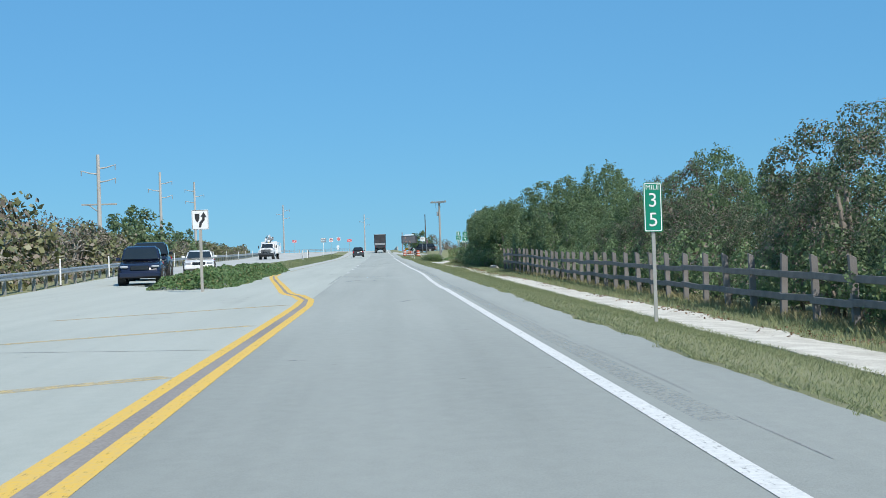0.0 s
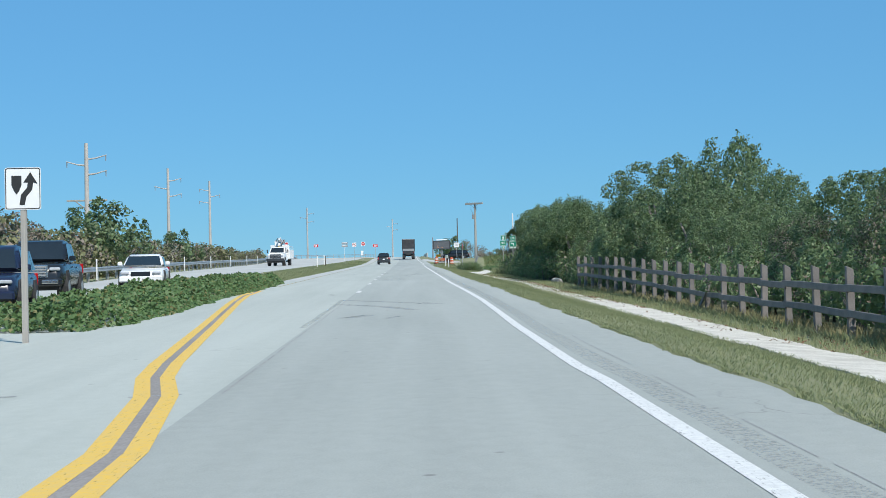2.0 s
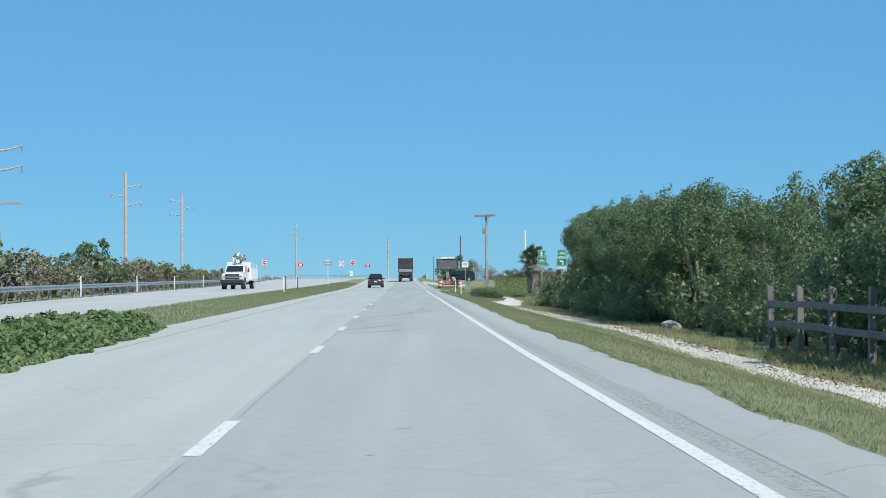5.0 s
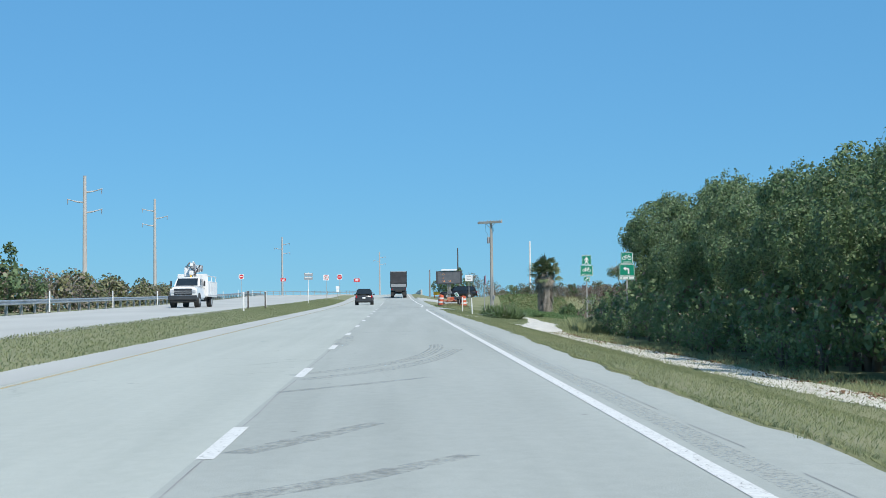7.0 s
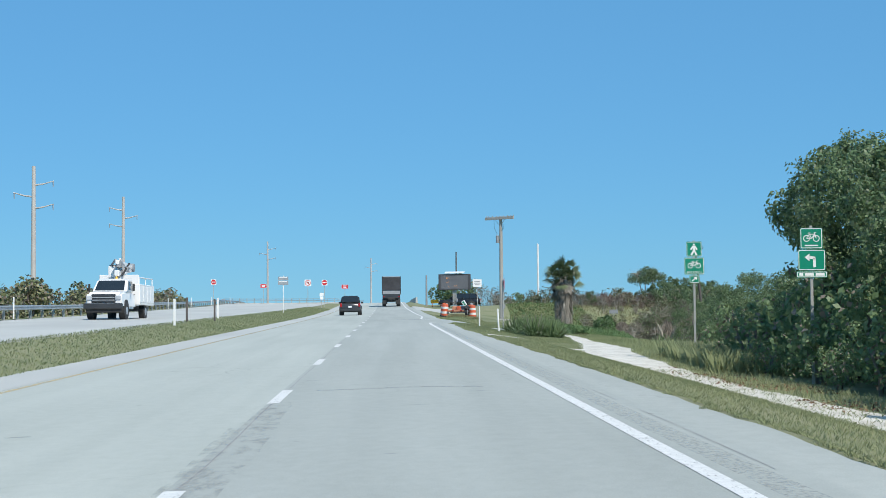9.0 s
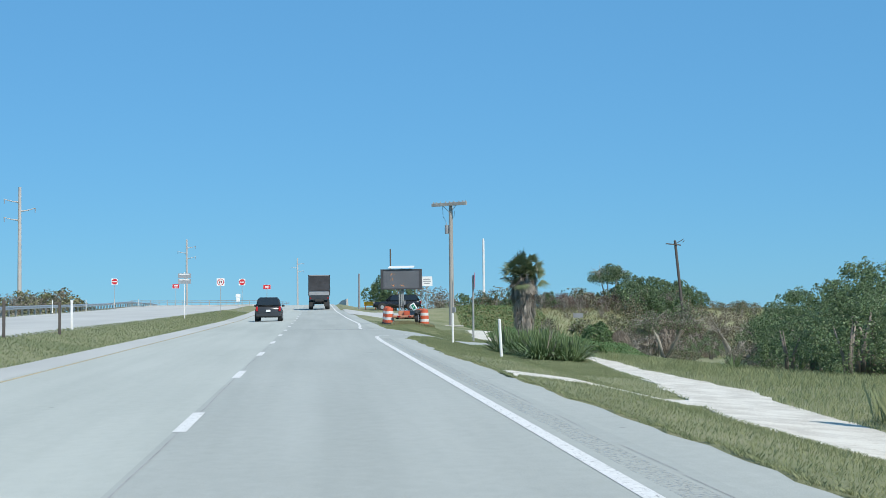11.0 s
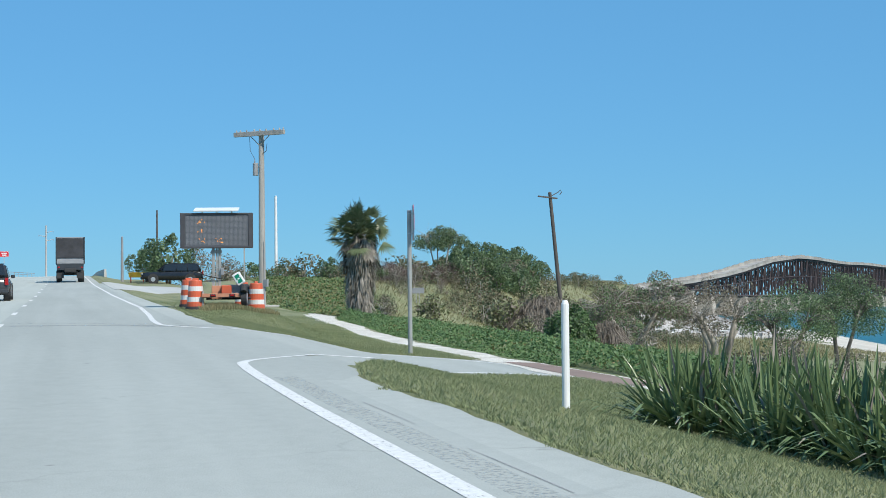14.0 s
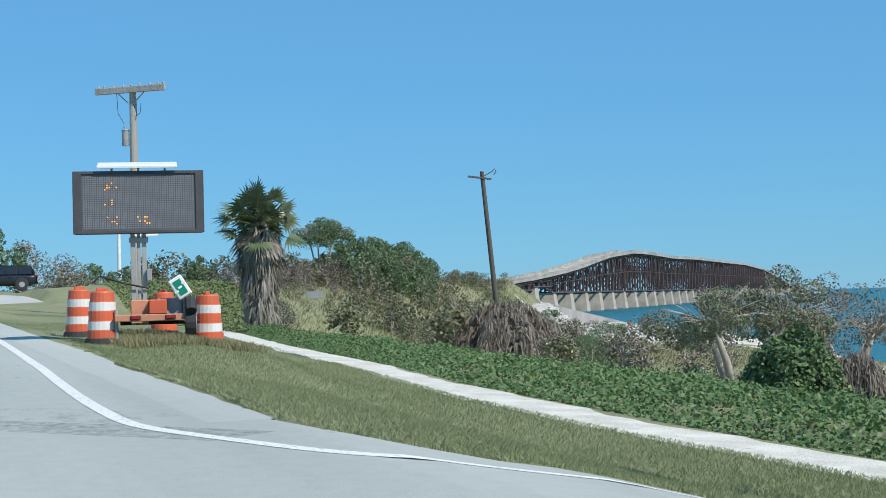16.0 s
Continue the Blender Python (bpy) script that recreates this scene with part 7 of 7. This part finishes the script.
def scrub():
    """Bushes left of the guardrail and all over the bank and the mound."""
    grape = [make_tree("seagrape_bush", 70 + k, 3.2, 1.9, LEAF_GRAPE, "mixed green and straw seagrape bush", "bush", 0.24, 125, 0.03, 4, 26, BARK, LEAF_GREY, 0.22, wide=0.85, lump=1.4) for k in range(3)]
    grey = [make_tree("dry_bush", 80 + k, 3.2, 1.8, LEAF_GREY, "grey-brown half-bare bush on sandy ground", "bush", 0.16, 215, 0.03, 5, 26, BARK_PALE, LEAF_DARK, 0.25, lump=1.3) for k in range(2)]
    green = [dome_tree("green_bush", 90 + k, 3.2, 1.9, LEAF, "dark green leafy bush on sandy ground", "bush", 0.165, 380, 0.02, 12, 8, LEAF_DARK, 0.45, sprigs=14) for k in range(2)]
    fine = [dome_tree("green_bush", 94 + k, 3.2, 1.8, LEAF, "leafy green bush with small leaves beside the path", "bush", 0.078, 1150, 0.02, 13, 8, LEAF_DARK, 0.4, sprigs=22) for k in range(3)]
    plum = [make_tree("dry_bush", 84 + k, 3.2, 1.9, LEAF_PLUM, "plum-brown twiggy bush on the mound", "bush", 0.16, 190, 0.03, 5, 26, BARK_PALE, LEAF_GREY, 0.35, lump=1.3) for k in range(2)]
    rr = random.Random(9)

    def put(kind, x, y, h, sink=0.1, zs=1.0):
        plant(kind[rr.randrange(len(kind))], x, y, rr.uniform(0, 360), h / 3.2, sink, zs)

    for y in np.arange(30, 345, 3.0):
        x = float(rail_x(y))
        h = float(np.interp(y, [30, 90, 125, 160, 200, 330], [5.4, 5.0, 3.8, 3.6, 3.6, 3.4])) * rr.uniform(0.8, 1.15)
        kind = (grey if rr.random() < 0.6 else grape) if y < 100 else (grape if rr.random() < 0.72 else grey)
        put(kind, x - 2.9 - rr.uniform(0, 1.2), y + rr.uniform(-1, 1), h * 0.9)
        if y > 60 and rr.random() < 0.85:
            put(grape, x - 7.0 - rr.uniform(0, 2.5), y + rr.uniform(-1, 1), h * 1.15)
    put(green, -22.8, 146, 5.9)
    put(green, -23.6, 143, 4.8)
    put(green, -24.5, 196, 4.6)
    for x, y, h in ((-26, 345, 4), (-27, 360, 3.5), (-28, 375, 3.5), (-29, 392, 3.5)):
        put(grape, x - 4, y, h)
    # right of the path, beyond the thicket
    for x, y, h, kind in ((11.2, 169.5, 2.4, fine), (12.6, 173.5, 3.0, fine), (14.6, 178, 3.0, grape), (16.5, 183, 2.6, fine), (19.4, 216.5, 3.6, fine), (20.6, 221, 3.9, fine), (22.6, 218.5, 4.2, fine), (24.5, 224, 4.0, fine), (16.8, 206, 1.6, fine),
                          (26.5, 221, 4.2, fine), (18.6, 213.5, 2.4, grey), (22.5, 196, 3.6, fine), (24, 205, 3.8, fine), (20, 188, 3.2, grape), (17.5, 199, 2.6, fine), (19.5, 207, 3.4, fine), (21.5, 211, 4.2, fine), (24, 214, 4.4, fine), (27, 213, 4.4, fine), (22.6, 226, 2.9, fine), (19.0, 201, 2.2, grape), (14.6, 203.5, 2.2, fine), (16.0, 201, 3.0, fine), (15.0, 199, 2.4, fine), (17.2, 203, 3.6, fine), (18.6, 205.5, 4.0, fine), (16.4, 206.5, 2.6, fine), (20.5, 203.5, 4.0, fine), (19.2, 222.5, 1.7, grey), (17.8, 219.5, 1.4, grey)):
        put(kind, x, y, h)
    for x, y, h, kind in ((28.6, 292, 3.1, grey), (30.6, 294, 2.6, grey), (26.8, 291, 2.6, grape), (33, 299, 2.5, grey), (24, 300, 2.4, grape), (21.5, 304, 2.0, grey), (38, 284, 2.4, grey), (22.0, 268, 1.6, grey), (19.5, 262, 1.3, grape),
                          (17.2, 240.2, 1.3, grey), (22.6, 262.5, 2.3, grey), (25.0, 264.0, 2.2, grey), (20.4, 259.5, 1.8, grey), (27.6, 252.5, 1.9, grey), (29.8, 251.5, 1.6, grey), (24.6, 247, 1.4, grey), (29.4, 281, 1.8, fine), (33, 287, 2.4, fine), (31.5, 291.5, 2.8, fine)):
        put(kind, x, y, h)
    # a hedge of bushes behind the board and the palm
    for k in range(16):
        x = 15.5 + 1.9 * k
        put(green if k % 3 else grey, x, 352 + 0.7 * x + rr.uniform(-2, 2), rr.uniform(3.0, 4.4), 0.1)
    # the mound
    low = [make_tree("low_scrub", 110 + k, 3.2, 2.6, SCRUB, "low brown and olive scrub on the mound", "bush", 0.33, 42, 0.02, 3, 24, BARK_PALE, LEAF_DARK, 0.3, lump=1.9, twigs=0) for k in range(3)]
    for k in range(34):
        put(low, rr.uniform(20, 36), rr.uniform(232, 258), rr.uniform(0.6, 1.3))
    for k in range(9):
        put(low, rr.uniform(20, 34), rr.uniform(303, 322), rr.uniform(0.8, 1.7))
    for k in range(70):
        x, y = rr.uniform(31, 56), rr.uniform(300, 338)
        put(low, x, y + 0.3 * x - 6, rr.uniform(0.7, 1.7))
    for k in range(120):
        f = rr.random()
        x, y = 18 + 52 * f + rr.uniform(-15, 13), 322 + 74 * f + rr.uniform(-20, 12)
        if x > 15 and not (x < 31 and y < 324):
            put(low, x, y, rr.uniform(1.3, 2.5) * (1.2 if f < 0.5 else 0.7))
    for k in range(13):
        f = k / 12
        if k % 3 == 0:
            put(grey, 21 + 9 * f + rr.uniform(-0.8, 0.8), 318 + 8 * f + rr.uniform(-1.5, 1.5), rr.uniform(1.2, 2.0))
        put(plum if f < 0.36 else (green if k % 3 else grey), 30 + 15 * f + rr.uniform(-1, 1), 331 + 17 * f + rr.uniform(-2, 2), rr.uniform(1.7, 2.2) if f < 0.36 else rr.uniform(3.4, 4.2) * (1 - 0.3 * f))
        put(plum if f < 0.22 else green, 29 + 22 * f, 338 + 27 * f, float(np.interp(f, [0, 0.2, 0.36, 0.45, 0.75, 0.9, 1], [2.0, 2.2, 2.5, 3.7, 3.8, 3.2, 2.5])) * rr.uniform(0.93, 1.07), 0.1, rr.uniform(0.95, 1.05))
        put(plum, 23.5 + 6 * f + rr.uniform(-0.6, 0.6), 325 + 8 * f + rr.uniform(-1.5, 1.5), rr.uniform(1.6, 2.2))
    for k in range(75):
        f = rr.uniform(0.3, 1)
        put(low, 18 + 52 * f + rr.uniform(2, 15), 322 + 74 * f - rr.uniform(0, 17), rr.uniform(0.7, 1.6))
    for m in low:
        drop_model(m)
    # round the black car and the far verge
    for x, y, h, kind in ((9.5, 350, 4.6, green), (12.0, 352, 4.6, grey), (15.0, 350, 4.2, grey), (17, 355, 3.4, grey), (7.8, 356, 3.4, green), (22, 362, 4.2, green), (26, 366, 3.6, green), (30, 372, 3.4, green), (19, 338, 2.0, green), (22, 330, 2.2, green), (25, 326, 2.0, green)):
        put(kind, x, y, h)
    for m in grape + grey + green + fine + plum:
        drop_model(m)


scrub()


def spreading_tree(x, y, h, spread, lean, label, seed, leaf=LEAF_GREY, second=LEAF, share=0.3, per=800, bark=BARK_PALE, size=0.085, stout=1.0, low=0.40):
    """A low tree with pale bent trunks and a flat sparse crown."""
    rs = np.random.RandomState(seed)
    t = thing("spreading_tree", (x, y, gz(x, y) - 0.1), label, "tree")
    for k in range(4):
        a = k * 1.6 + rs.uniform(0, 0.6)
        tip = Vector((math.cos(a) * spread * 0.55 + lean, math.sin(a) * spread * 0.45, h * (low + 0.22)))
        mid = Vector((tip.x * 0.45 + rs.normal(0, 0.12), tip.y * 0.45, h * 0.3))
        v, f = tube([(math.cos(a) * 0.12, math.sin(a) * 0.12, 0), mid, tip], [0.045 * stout * h ** 0.5, 0.036 * stout * h ** 0.5, 0.02 * stout * h ** 0.5], 8)
        trunk = mesh_object("trunk", v, f, bark, t, smooth=True)
        twigs = []
        for b in range(24):
            d = Vector((rs.normal(), rs.normal(), rs.uniform(-0.1, 0.7))).normalized() * spread * rs.uniform(0.3, 0.6)
            twigs.append(tube([tip.lerp(mid, rs.rand() * 0.5), tip + d * 0.5, tip + d], [0.02, 0.013, 0.005], 4))
        v, f = join_lists(twigs)
        mesh_object("branch_spray", v, f, bark, trunk, smooth=True)
    cl = []
    for k in range(46):
        a, q, u = rs.uniform(0, 6.28), spread * math.sqrt(rs.rand()), rs.rand() ** 0.7
        cl.append((math.cos(a) * q + lean, math.sin(a) * q, h * (low + (1 - low) * (0.45 + 0.48 * (1 - (q / spread) ** 2)) * u) + rs.normal(0, 0.08), 0.12 * h * rs.uniform(0.6, 1.2)))
    p, n = crown_points(rs, cl, per, 0.7)
    quad_mesh("crown", leaves(p, n, size, rs), leaf, t, second, share, seed)


spreading_tree(27.4, 259.0, 4.1, 2.5, 0.2, "half-bare low tree with pale forking trunks above the beach", 3, second=SCRUB, share=0.4, per=650, stout=2.0)
spreading_tree(22.3, 256.4, 3.7, 2.5, 0.3, "grey-green low tree with bent pale trunks beside the vines", 5, second=LEAF, share=0.4, per=2100, stout=1.5)
spreading_tree(28.6, 254.6, 4.1, 1.8, 0.1, "small fine-leaved green tree with thin dark stems", 9, LEAF, LEAF_DARK, 0.4, per=900, bark=BARK)
spreading_tree(32.5, 257.5, 5.4, 1.5, 0.2, "flat-topped green tree rising before the water", 12, LEAF_DARK, LEAF, 0.4, per=900, bark=BARK)
spreading_tree(35.2, 345.5, 5.6, 2.5, 0.1, "green flat-topped tree with pale branches on the mound", 6, LEAF_DARK, LEAF, 0.4, per=330, size=0.17, low=0.62)


def vine_mound(x, y, r, h, label, n, seed, mat=IVY):
    rs = np.random.RandomState(seed)
    d = rs.normal(0, 1, (n, 3))
    d /= np.linalg.norm(d, axis=1, keepdims=True)
    d[:, 2] = np.abs(d[:, 2])
    wav = np.array([1 + 0.3 * noise.noise((a * 2, b * 2, c * 2 + seed)) for a, b, c in d])
    p = d * (r, r, h) * wav[:, None] * rs.uniform(0.85, 1.03, n)[:, None]
    t = thing("vine_mound", (x, y, gz(x, y) - 0.1), label, "shrub")
    v, f = join_lists([tube([(math.cos(a) * r * 0.2, math.sin(a) * r * 0.2, 0), (math.cos(a) * r * 0.5, math.sin(a) * r * 0.5, h * 0.7)], [0.04, 0.015], 5) for a in (0, 1.3, 2.6, 3.9, 5.2)])
    mesh_object("stem", v, f, BARK, t)
    quad_mesh("foliage", leaves(p, d, 0.08, rs, 0.9, 0.7), mat, t, LEAF_DARK, 0.3, seed)


vine_mound(15.5, 242.6, 0.98, 1.45, "rounded shrub smothered in dark green vines", 8500, 1)


def dead_tangle(x, y, r, h, n, seed, strand=0.018):
    """Dead climbers hanging over a bush: limp strands from its dome down to the ground."""
    rs = np.random.RandomState(seed)
    t = thing("dead_creeper", (x, y, gz(x, y) - 0.05), "tangled dead grey-brown creeper draped over a bush", "shrub")
    a, q = rs.uniform(0, 6.28, n), np.sqrt(rs.rand(n))
    bump = 1 + 0.25 * np.sin(3 * a + 1) + 0.15 * np.sin(7 * a)
    top = np.stack([np.cos(a) * q * r * bump, np.sin(a) * q * r * bump, h * np.sqrt(np.clip(1.02 - q * q, 0, 1)) * rs.uniform(0.75, 1.05, n)], 1)
    L = rs.uniform(0.3, 1.1, n)
    low = top + np.stack([np.cos(a) * 0.15 + rs.normal(0, 0.16, n), np.sin(a) * 0.15 + rs.normal(0, 0.16, n), -L], 1)
    low[:, 2] = np.maximum(low[:, 2], 0)
    w = rs.normal(0, 1, (n, 3)) * strand
    quad_mesh("hanging_growth", np.stack([top - w, top + w, low + w * 0.5, low - w * 0.5], 1).reshape(-1, 3), LEAF_GREY, t, PALM_DRY, 0.25, seed)
    m = top * 0.93
    quad_mesh("dead_foliage", leaves(m, top, strand * 12, rs, 0.5, 0.9), LEAF_GREY, t, LEAF_DARK, 0.3, seed)


dead_tangle(29.2, 290, 2.6, 3.0, 5200, 4)
dead_tangle(33.0, 293, 2.0, 2.2, 2600, 5)
dead_tangle(16.7, 242.5, 0.7, 1.25, 3600, 6, 0.007)



def palm(x, y):
    rs = np.random.RandomState(8)
    z0 = gz(x, y)
    t = thing("palm_tree", (x, y, z0 - 0.1), "fan palm with a skirt of dead hanging fronds", "palm tree")
    H = 11.1 - z0 - 1.75
    v, f = tube([(0, 0, 0), (0.05, 0, H * 0.5), (0, 0, H)], [0.42, 0.36, 0.3], 12)
    mesh_object("trunk", v, f, BARK, t, smooth=True)

    def fan(base, d, stalk, length, droop, n=20, width=0.055):
        """One frond: a stalk and a folded fan of narrow blades."""
        hub = base + d * stalk
        out = [tube([base, base.lerp(hub, 0.5) + Vector((0, 0, 0.04)), hub], [0.03, 0.022, 0.015], 4)]
        ref = Vector((0, 0, 1)) if abs(d.z) < 0.9 else Vector((1, 0, 0))
        side = Matrix.Rotation(rs.normal(0, 0.6), 3, d) @ d.cross(ref).normalized()
        nrm = side.cross(d).normalized()
        vs, fs = [], []
        for k in range(n):
            a = radians(-85 + 170 * k / (n - 1))
            q = (d * math.cos(a) + side * math.sin(a) + nrm * (0.25 - 0.2 * abs(a))).normalized()
            L = length * (1 - 0.28 * abs(a) / 1.9) * rs.uniform(0.85, 1.1)
            w = (side * math.cos(a) - d * math.sin(a)) * width
            m = hub + q * L * 0.55
            tip = hub + q * L + Vector((0, 0, -droop * L * rs.uniform(0.3, 1.1)))
            o = len(vs)
            vs += [hub - w * 0.3, hub + w * 0.3, m + w, m - w, tip]
            fs += [(o, o + 1, o + 2, o + 3), (o + 3, o + 2, o + 4)]
        out.append((vs, fs))
        return join_lists(out)

    def heading(el, az):
        return Vector((math.cos(az) * math.cos(el), math.sin(az) * math.cos(el), math.sin(el)))

    for k in range(44):
        el = radians(-42 + 122 * ((k + 0.5) / 44) ** 0.85) + rs.normal(0, 0.12)
        v, f = fan(Vector((0, 0, H - 0.1)), heading(el, k * 2.4 + rs.normal(0, 0.2)), rs.uniform(0.45, 1.75), rs.uniform(0.9, 1.2), 0.22, 15, 0.06)
        mesh_object("frond", v, f, PALM_LEAF, t)
    for k in range(40):
        el = radians(rs.uniform(-60, 70))
        v, f = fan(Vector((0, 0, H - 0.1 - 0.4 * rs.rand())), heading(el, k * 2.4 + rs.normal(0, 0.3)), rs.uniform(0.35, 0.85), rs.uniform(0.8, 1.05), 0.3, 13, 0.055)
        mesh_object("frond", v, f, PALM_LEAF if el > -0.2 else PALM_DRY, t)
    for k in range(46):
        el = radians(rs.uniform(-78, -30))
        v, f = fan(Vector((0, 0, H - 0.2 - 1.3 * rs.rand())), heading(el, k * 2.4 + rs.normal(0, 0.2)), rs.uniform(0.6, 1.1), rs.uniform(0.8, 1.2), 0.55)
        mesh_object("dead_frond", v, f, PALM_DRY, t, "greyed drooping frond")
    # the skirt: layers of old fronds hanging down the trunk
    for k in range(190):
        a = k * 2.4 + rs.normal(0, 0.2)
        u = (k + 0.5) / 190
        z = 0.8 + (H - 1.0) * u
        out = Vector((math.cos(a), math.sin(a), 0))
        r0 = (0.52 + 0.28 * u) * rs.uniform(0.7, 1.3)
        down = (Vector((0, 0, -1)) + out * rs.uniform(0.02, 0.22)).normalized()
        v, f = fan(Vector((0, 0, z + 0.2)) + out * 0.35, (out * 0.9 + Vector((0, 0, -0.25))).normalized(), r0, 0.1, 0, 2, 0.01)
        top = Vector((0, 0, z)) + out * r0
        vs, fs = [], []
        for j in range(11):
            s = Vector((-math.sin(a), math.cos(a), 0))
            L = min(rs.uniform(0.8, 1.5), z - 0.02)
            q = top + down * L + s * (j - 5) * 0.06 + Vector((rs.normal(0, 0.1), rs.normal(0, 0.1), 0))
            w = s * 0.024
            m = top.lerp(q, 0.5) + out * rs.uniform(0.04, 0.16)
            o = len(vs)
            vs += [top - w * 0.5, top + w * 0.5, m + w, m - w, q]
            fs += [(o, o + 1, o + 2, o + 3), (o + 3, o + 2, o + 4)]
        mesh_object("hanging_frond", *join_lists([(v, f), (vs, fs)]), PALM_DRY, t)


palm(18.35, 295.8)


def sword_plants():
    """A row of stiff sword-leaved plants between verge and path."""
    rr = random.Random(12)

    def model(seed):
        rs = np.random.RandomState(seed)
        t = thing("sword_plant", (0, 0, 0), "clump of long stiff dark green sword leaves beside the path", "plant", "sword-leaved plants beside the path")
        for k in range(56):
            a, out = rs.uniform(0, 6.28), rs.uniform(0.15, 2.0)
            L, w = rs.uniform(0.8, 1.35), rs.uniform(0.02, 0.036)
            d = Vector((math.cos(a) * out, math.sin(a) * out, 1)).normalized()
            s = Vector((-math.sin(a), math.cos(a), 0))
            b = Vector((math.cos(a) * 0.15, math.sin(a) * 0.15, 0))
            drop = out * 0.45
            pts = [b, b + d * L * 0.4, b + d * L * 0.75 - Vector((0, 0, drop * 0.15)), b + d * L - Vector((0, 0, drop * 0.5))]
            vs, fold = [], Vector((math.cos(a), math.sin(a), 0)) * -0.02
            for p, q in zip(pts[:3], (0.8, 1.0, 0.7)):
                vs += [p - s * w * q, p + fold * -1, p + s * w * q]
            vs.append(pts[3])
            fs = [(0, 1, 4, 3), (1, 2, 5, 4), (3, 4, 7, 6), (4, 5, 8, 7), (6, 7, 9), (7, 8, 9)]
            mesh_object("leaf", vs, fs, BLADE if rs.rand() > 0.04 else PALM_DRY, t)
        return t

    ms = [model(1), model(2), model(3)]
    for k in range(54):
        y = 202.9 + 8.0 * rr.random()
        x = 6.45 + 1.5 * rr.random() + (204 - y) * 0.03
        plant(ms[rr.randrange(3)], x, y, rr.uniform(0, 360), rr.uniform(0.75, 1.0), 0.05)
    for x, y in ((15.5, 205.5), (16.5, 203.5), (14.6, 210), (12.8, 203.5)):
        plant(ms[rr.randrange(3)], x, y, rr.uniform(0, 360), 0.6, 0.05)
    for m in ms:
        drop_model(m)


sword_plants()


# ---- beach rubble, retaining wall and the far shore ----
def rubble():
    rs = np.random.RandomState(21)
    vs, fs = [], []
    cube = [(-1, -1, -1), (1, -1, -1), (1, 1, -1), (-1, 1, -1), (-0.7, -0.7, 1), (0.7, -0.7, 1), (0.7, 0.7, 1), (-0.7, 0.7, 1)]
    quads = [(0, 1, 5, 4), (1, 2, 6, 5), (2, 3, 7, 6), (3, 0, 4, 7), (4, 5, 6, 7)]
    for k in range(2600):
        f = rs.rand()
        d = rs.rand()
        x, y = 73 - 11 * f + 14 * d, 401 - 46 * f - 4 * d
        s = rs.uniform(0.25, 0.85)
        o, z = len(vs), gz(x, y)
        if z < SEA - 0.2 or z > 3.8:
            continue
        for p in cube:
            vs.append((x + p[0] * s * rs.uniform(0.7, 1.2), y + p[1] * s * rs.uniform(0.7, 1.2), z + p[2] * s * rs.uniform(0.5, 0.9)))
        fs += [tuple(i + o for i in q) for q in quads]
    ob = mesh_object("rubble", vs, fs, ROCK)
    tagged(ob, "bleached limestone rubble on the slope above the beach", "rocks", "", "stuff")
    pts = [(73.5, 403, 5.9), (88, 413.5, 3.3), (102, 424, 0.9)]
    v = []
    for x, y, z in pts:
        v += [(x, y, -2), (x, y, z), (x + 0.5, y + 0.9, z), (x + 0.5, y + 0.9, -2)]
    f = [(4 * i + k, 4 * i + k + 1, 4 * i + 5 + k, 4 * i + 4 + k) for i in range(2) for k in range(3)] + [(8, 9, 10, 11), (3, 2, 1, 0)]
    tagged(mesh_object("retaining_wall", v, f, STAINED_WALL), "sloping concrete wall at the old bridge head", "wall", "", "structure")


rubble()


def far_shore():
    rs = np.random.RandomState(31)
    vs, fs = [], []
    for k in range(40):
        a = k / 39
        x, y = 905 + 80 * a, 1700 + 20 * a
        vs += [(x, y, SEA - 1), (x, y + 2, SEA + 2.2 * math.sin(math.pi * min(1, a * 1.2)) + 0.4), (x, y + 60, SEA + 2), (x, y + 70, SEA - 1)]
    for k in range(39):
        for j in range(3):
            o = 4 * k + j
            fs.append((o, o + 4, o + 5, o + 1))
    tagged(mesh_object("far_island", vs, fs, SAND), "low sandy island at the far end of the bridge", "island", "", "structure")
    n = 2500
    a = rs.rand(n) ** 1.5 * 0.6
    h = 9 * np.sin(np.pi * np.clip(a / 0.62, 0, 1)) ** 0.5 * rs.rand(n)
    p = np.stack([905 + 80 * a, 1712 + 20 * rs.rand(n), SEA + 1.5 + h], 1)
    ob = quad_mesh("island_trees", leaves(p, np.tile([0, -1, 0.5], (n, 1)), 3.0, rs, 0.8), LEAF_DARK)
    tagged(ob, "dark trees on the far island", "trees", "", "stuff")


far_shore()


def info_panel(x, y, z, label):
    """A small low notice panel on two posts."""
    base = gz(x, y)
    t = thing("info_panel", (x, y, base), label, "notice panel", rz=-12)
    h = max(1.0, z - base)
    for s in (-0.12, 0.12):
        part("post", box((0.06, 0.06, h), (s, 0.04, h / 2 - 0.05)), GALV_POST, t)
    part("panel", box((1.0, 0.04, 0.45), (0, 0, h), bevel=0.01), GREY_PAINT, t)


info_panel(26.4, 315.2, 5.49, "small grey notice panel on two posts on the grassy slope")


def boulder():
    rs = np.random.RandomState(3)
    bm = bmesh.new()
    bmesh.ops.create_icosphere(bm, subdivisions=2, radius=0.36)
    for v in bm.verts:
        v.co *= 1 + 0.35 * noise.noise(v.co * 3 + Vector((3, 1, 2)))
        v.co.z *= 0.75
    t = thing("boulder", (9.6, 127.0, gz(9.6, 127.0) + 0.08), "pale limestone boulder at the edge of the thicket", "rock")
    part("stone", bm, ROCK, t)


boulder()
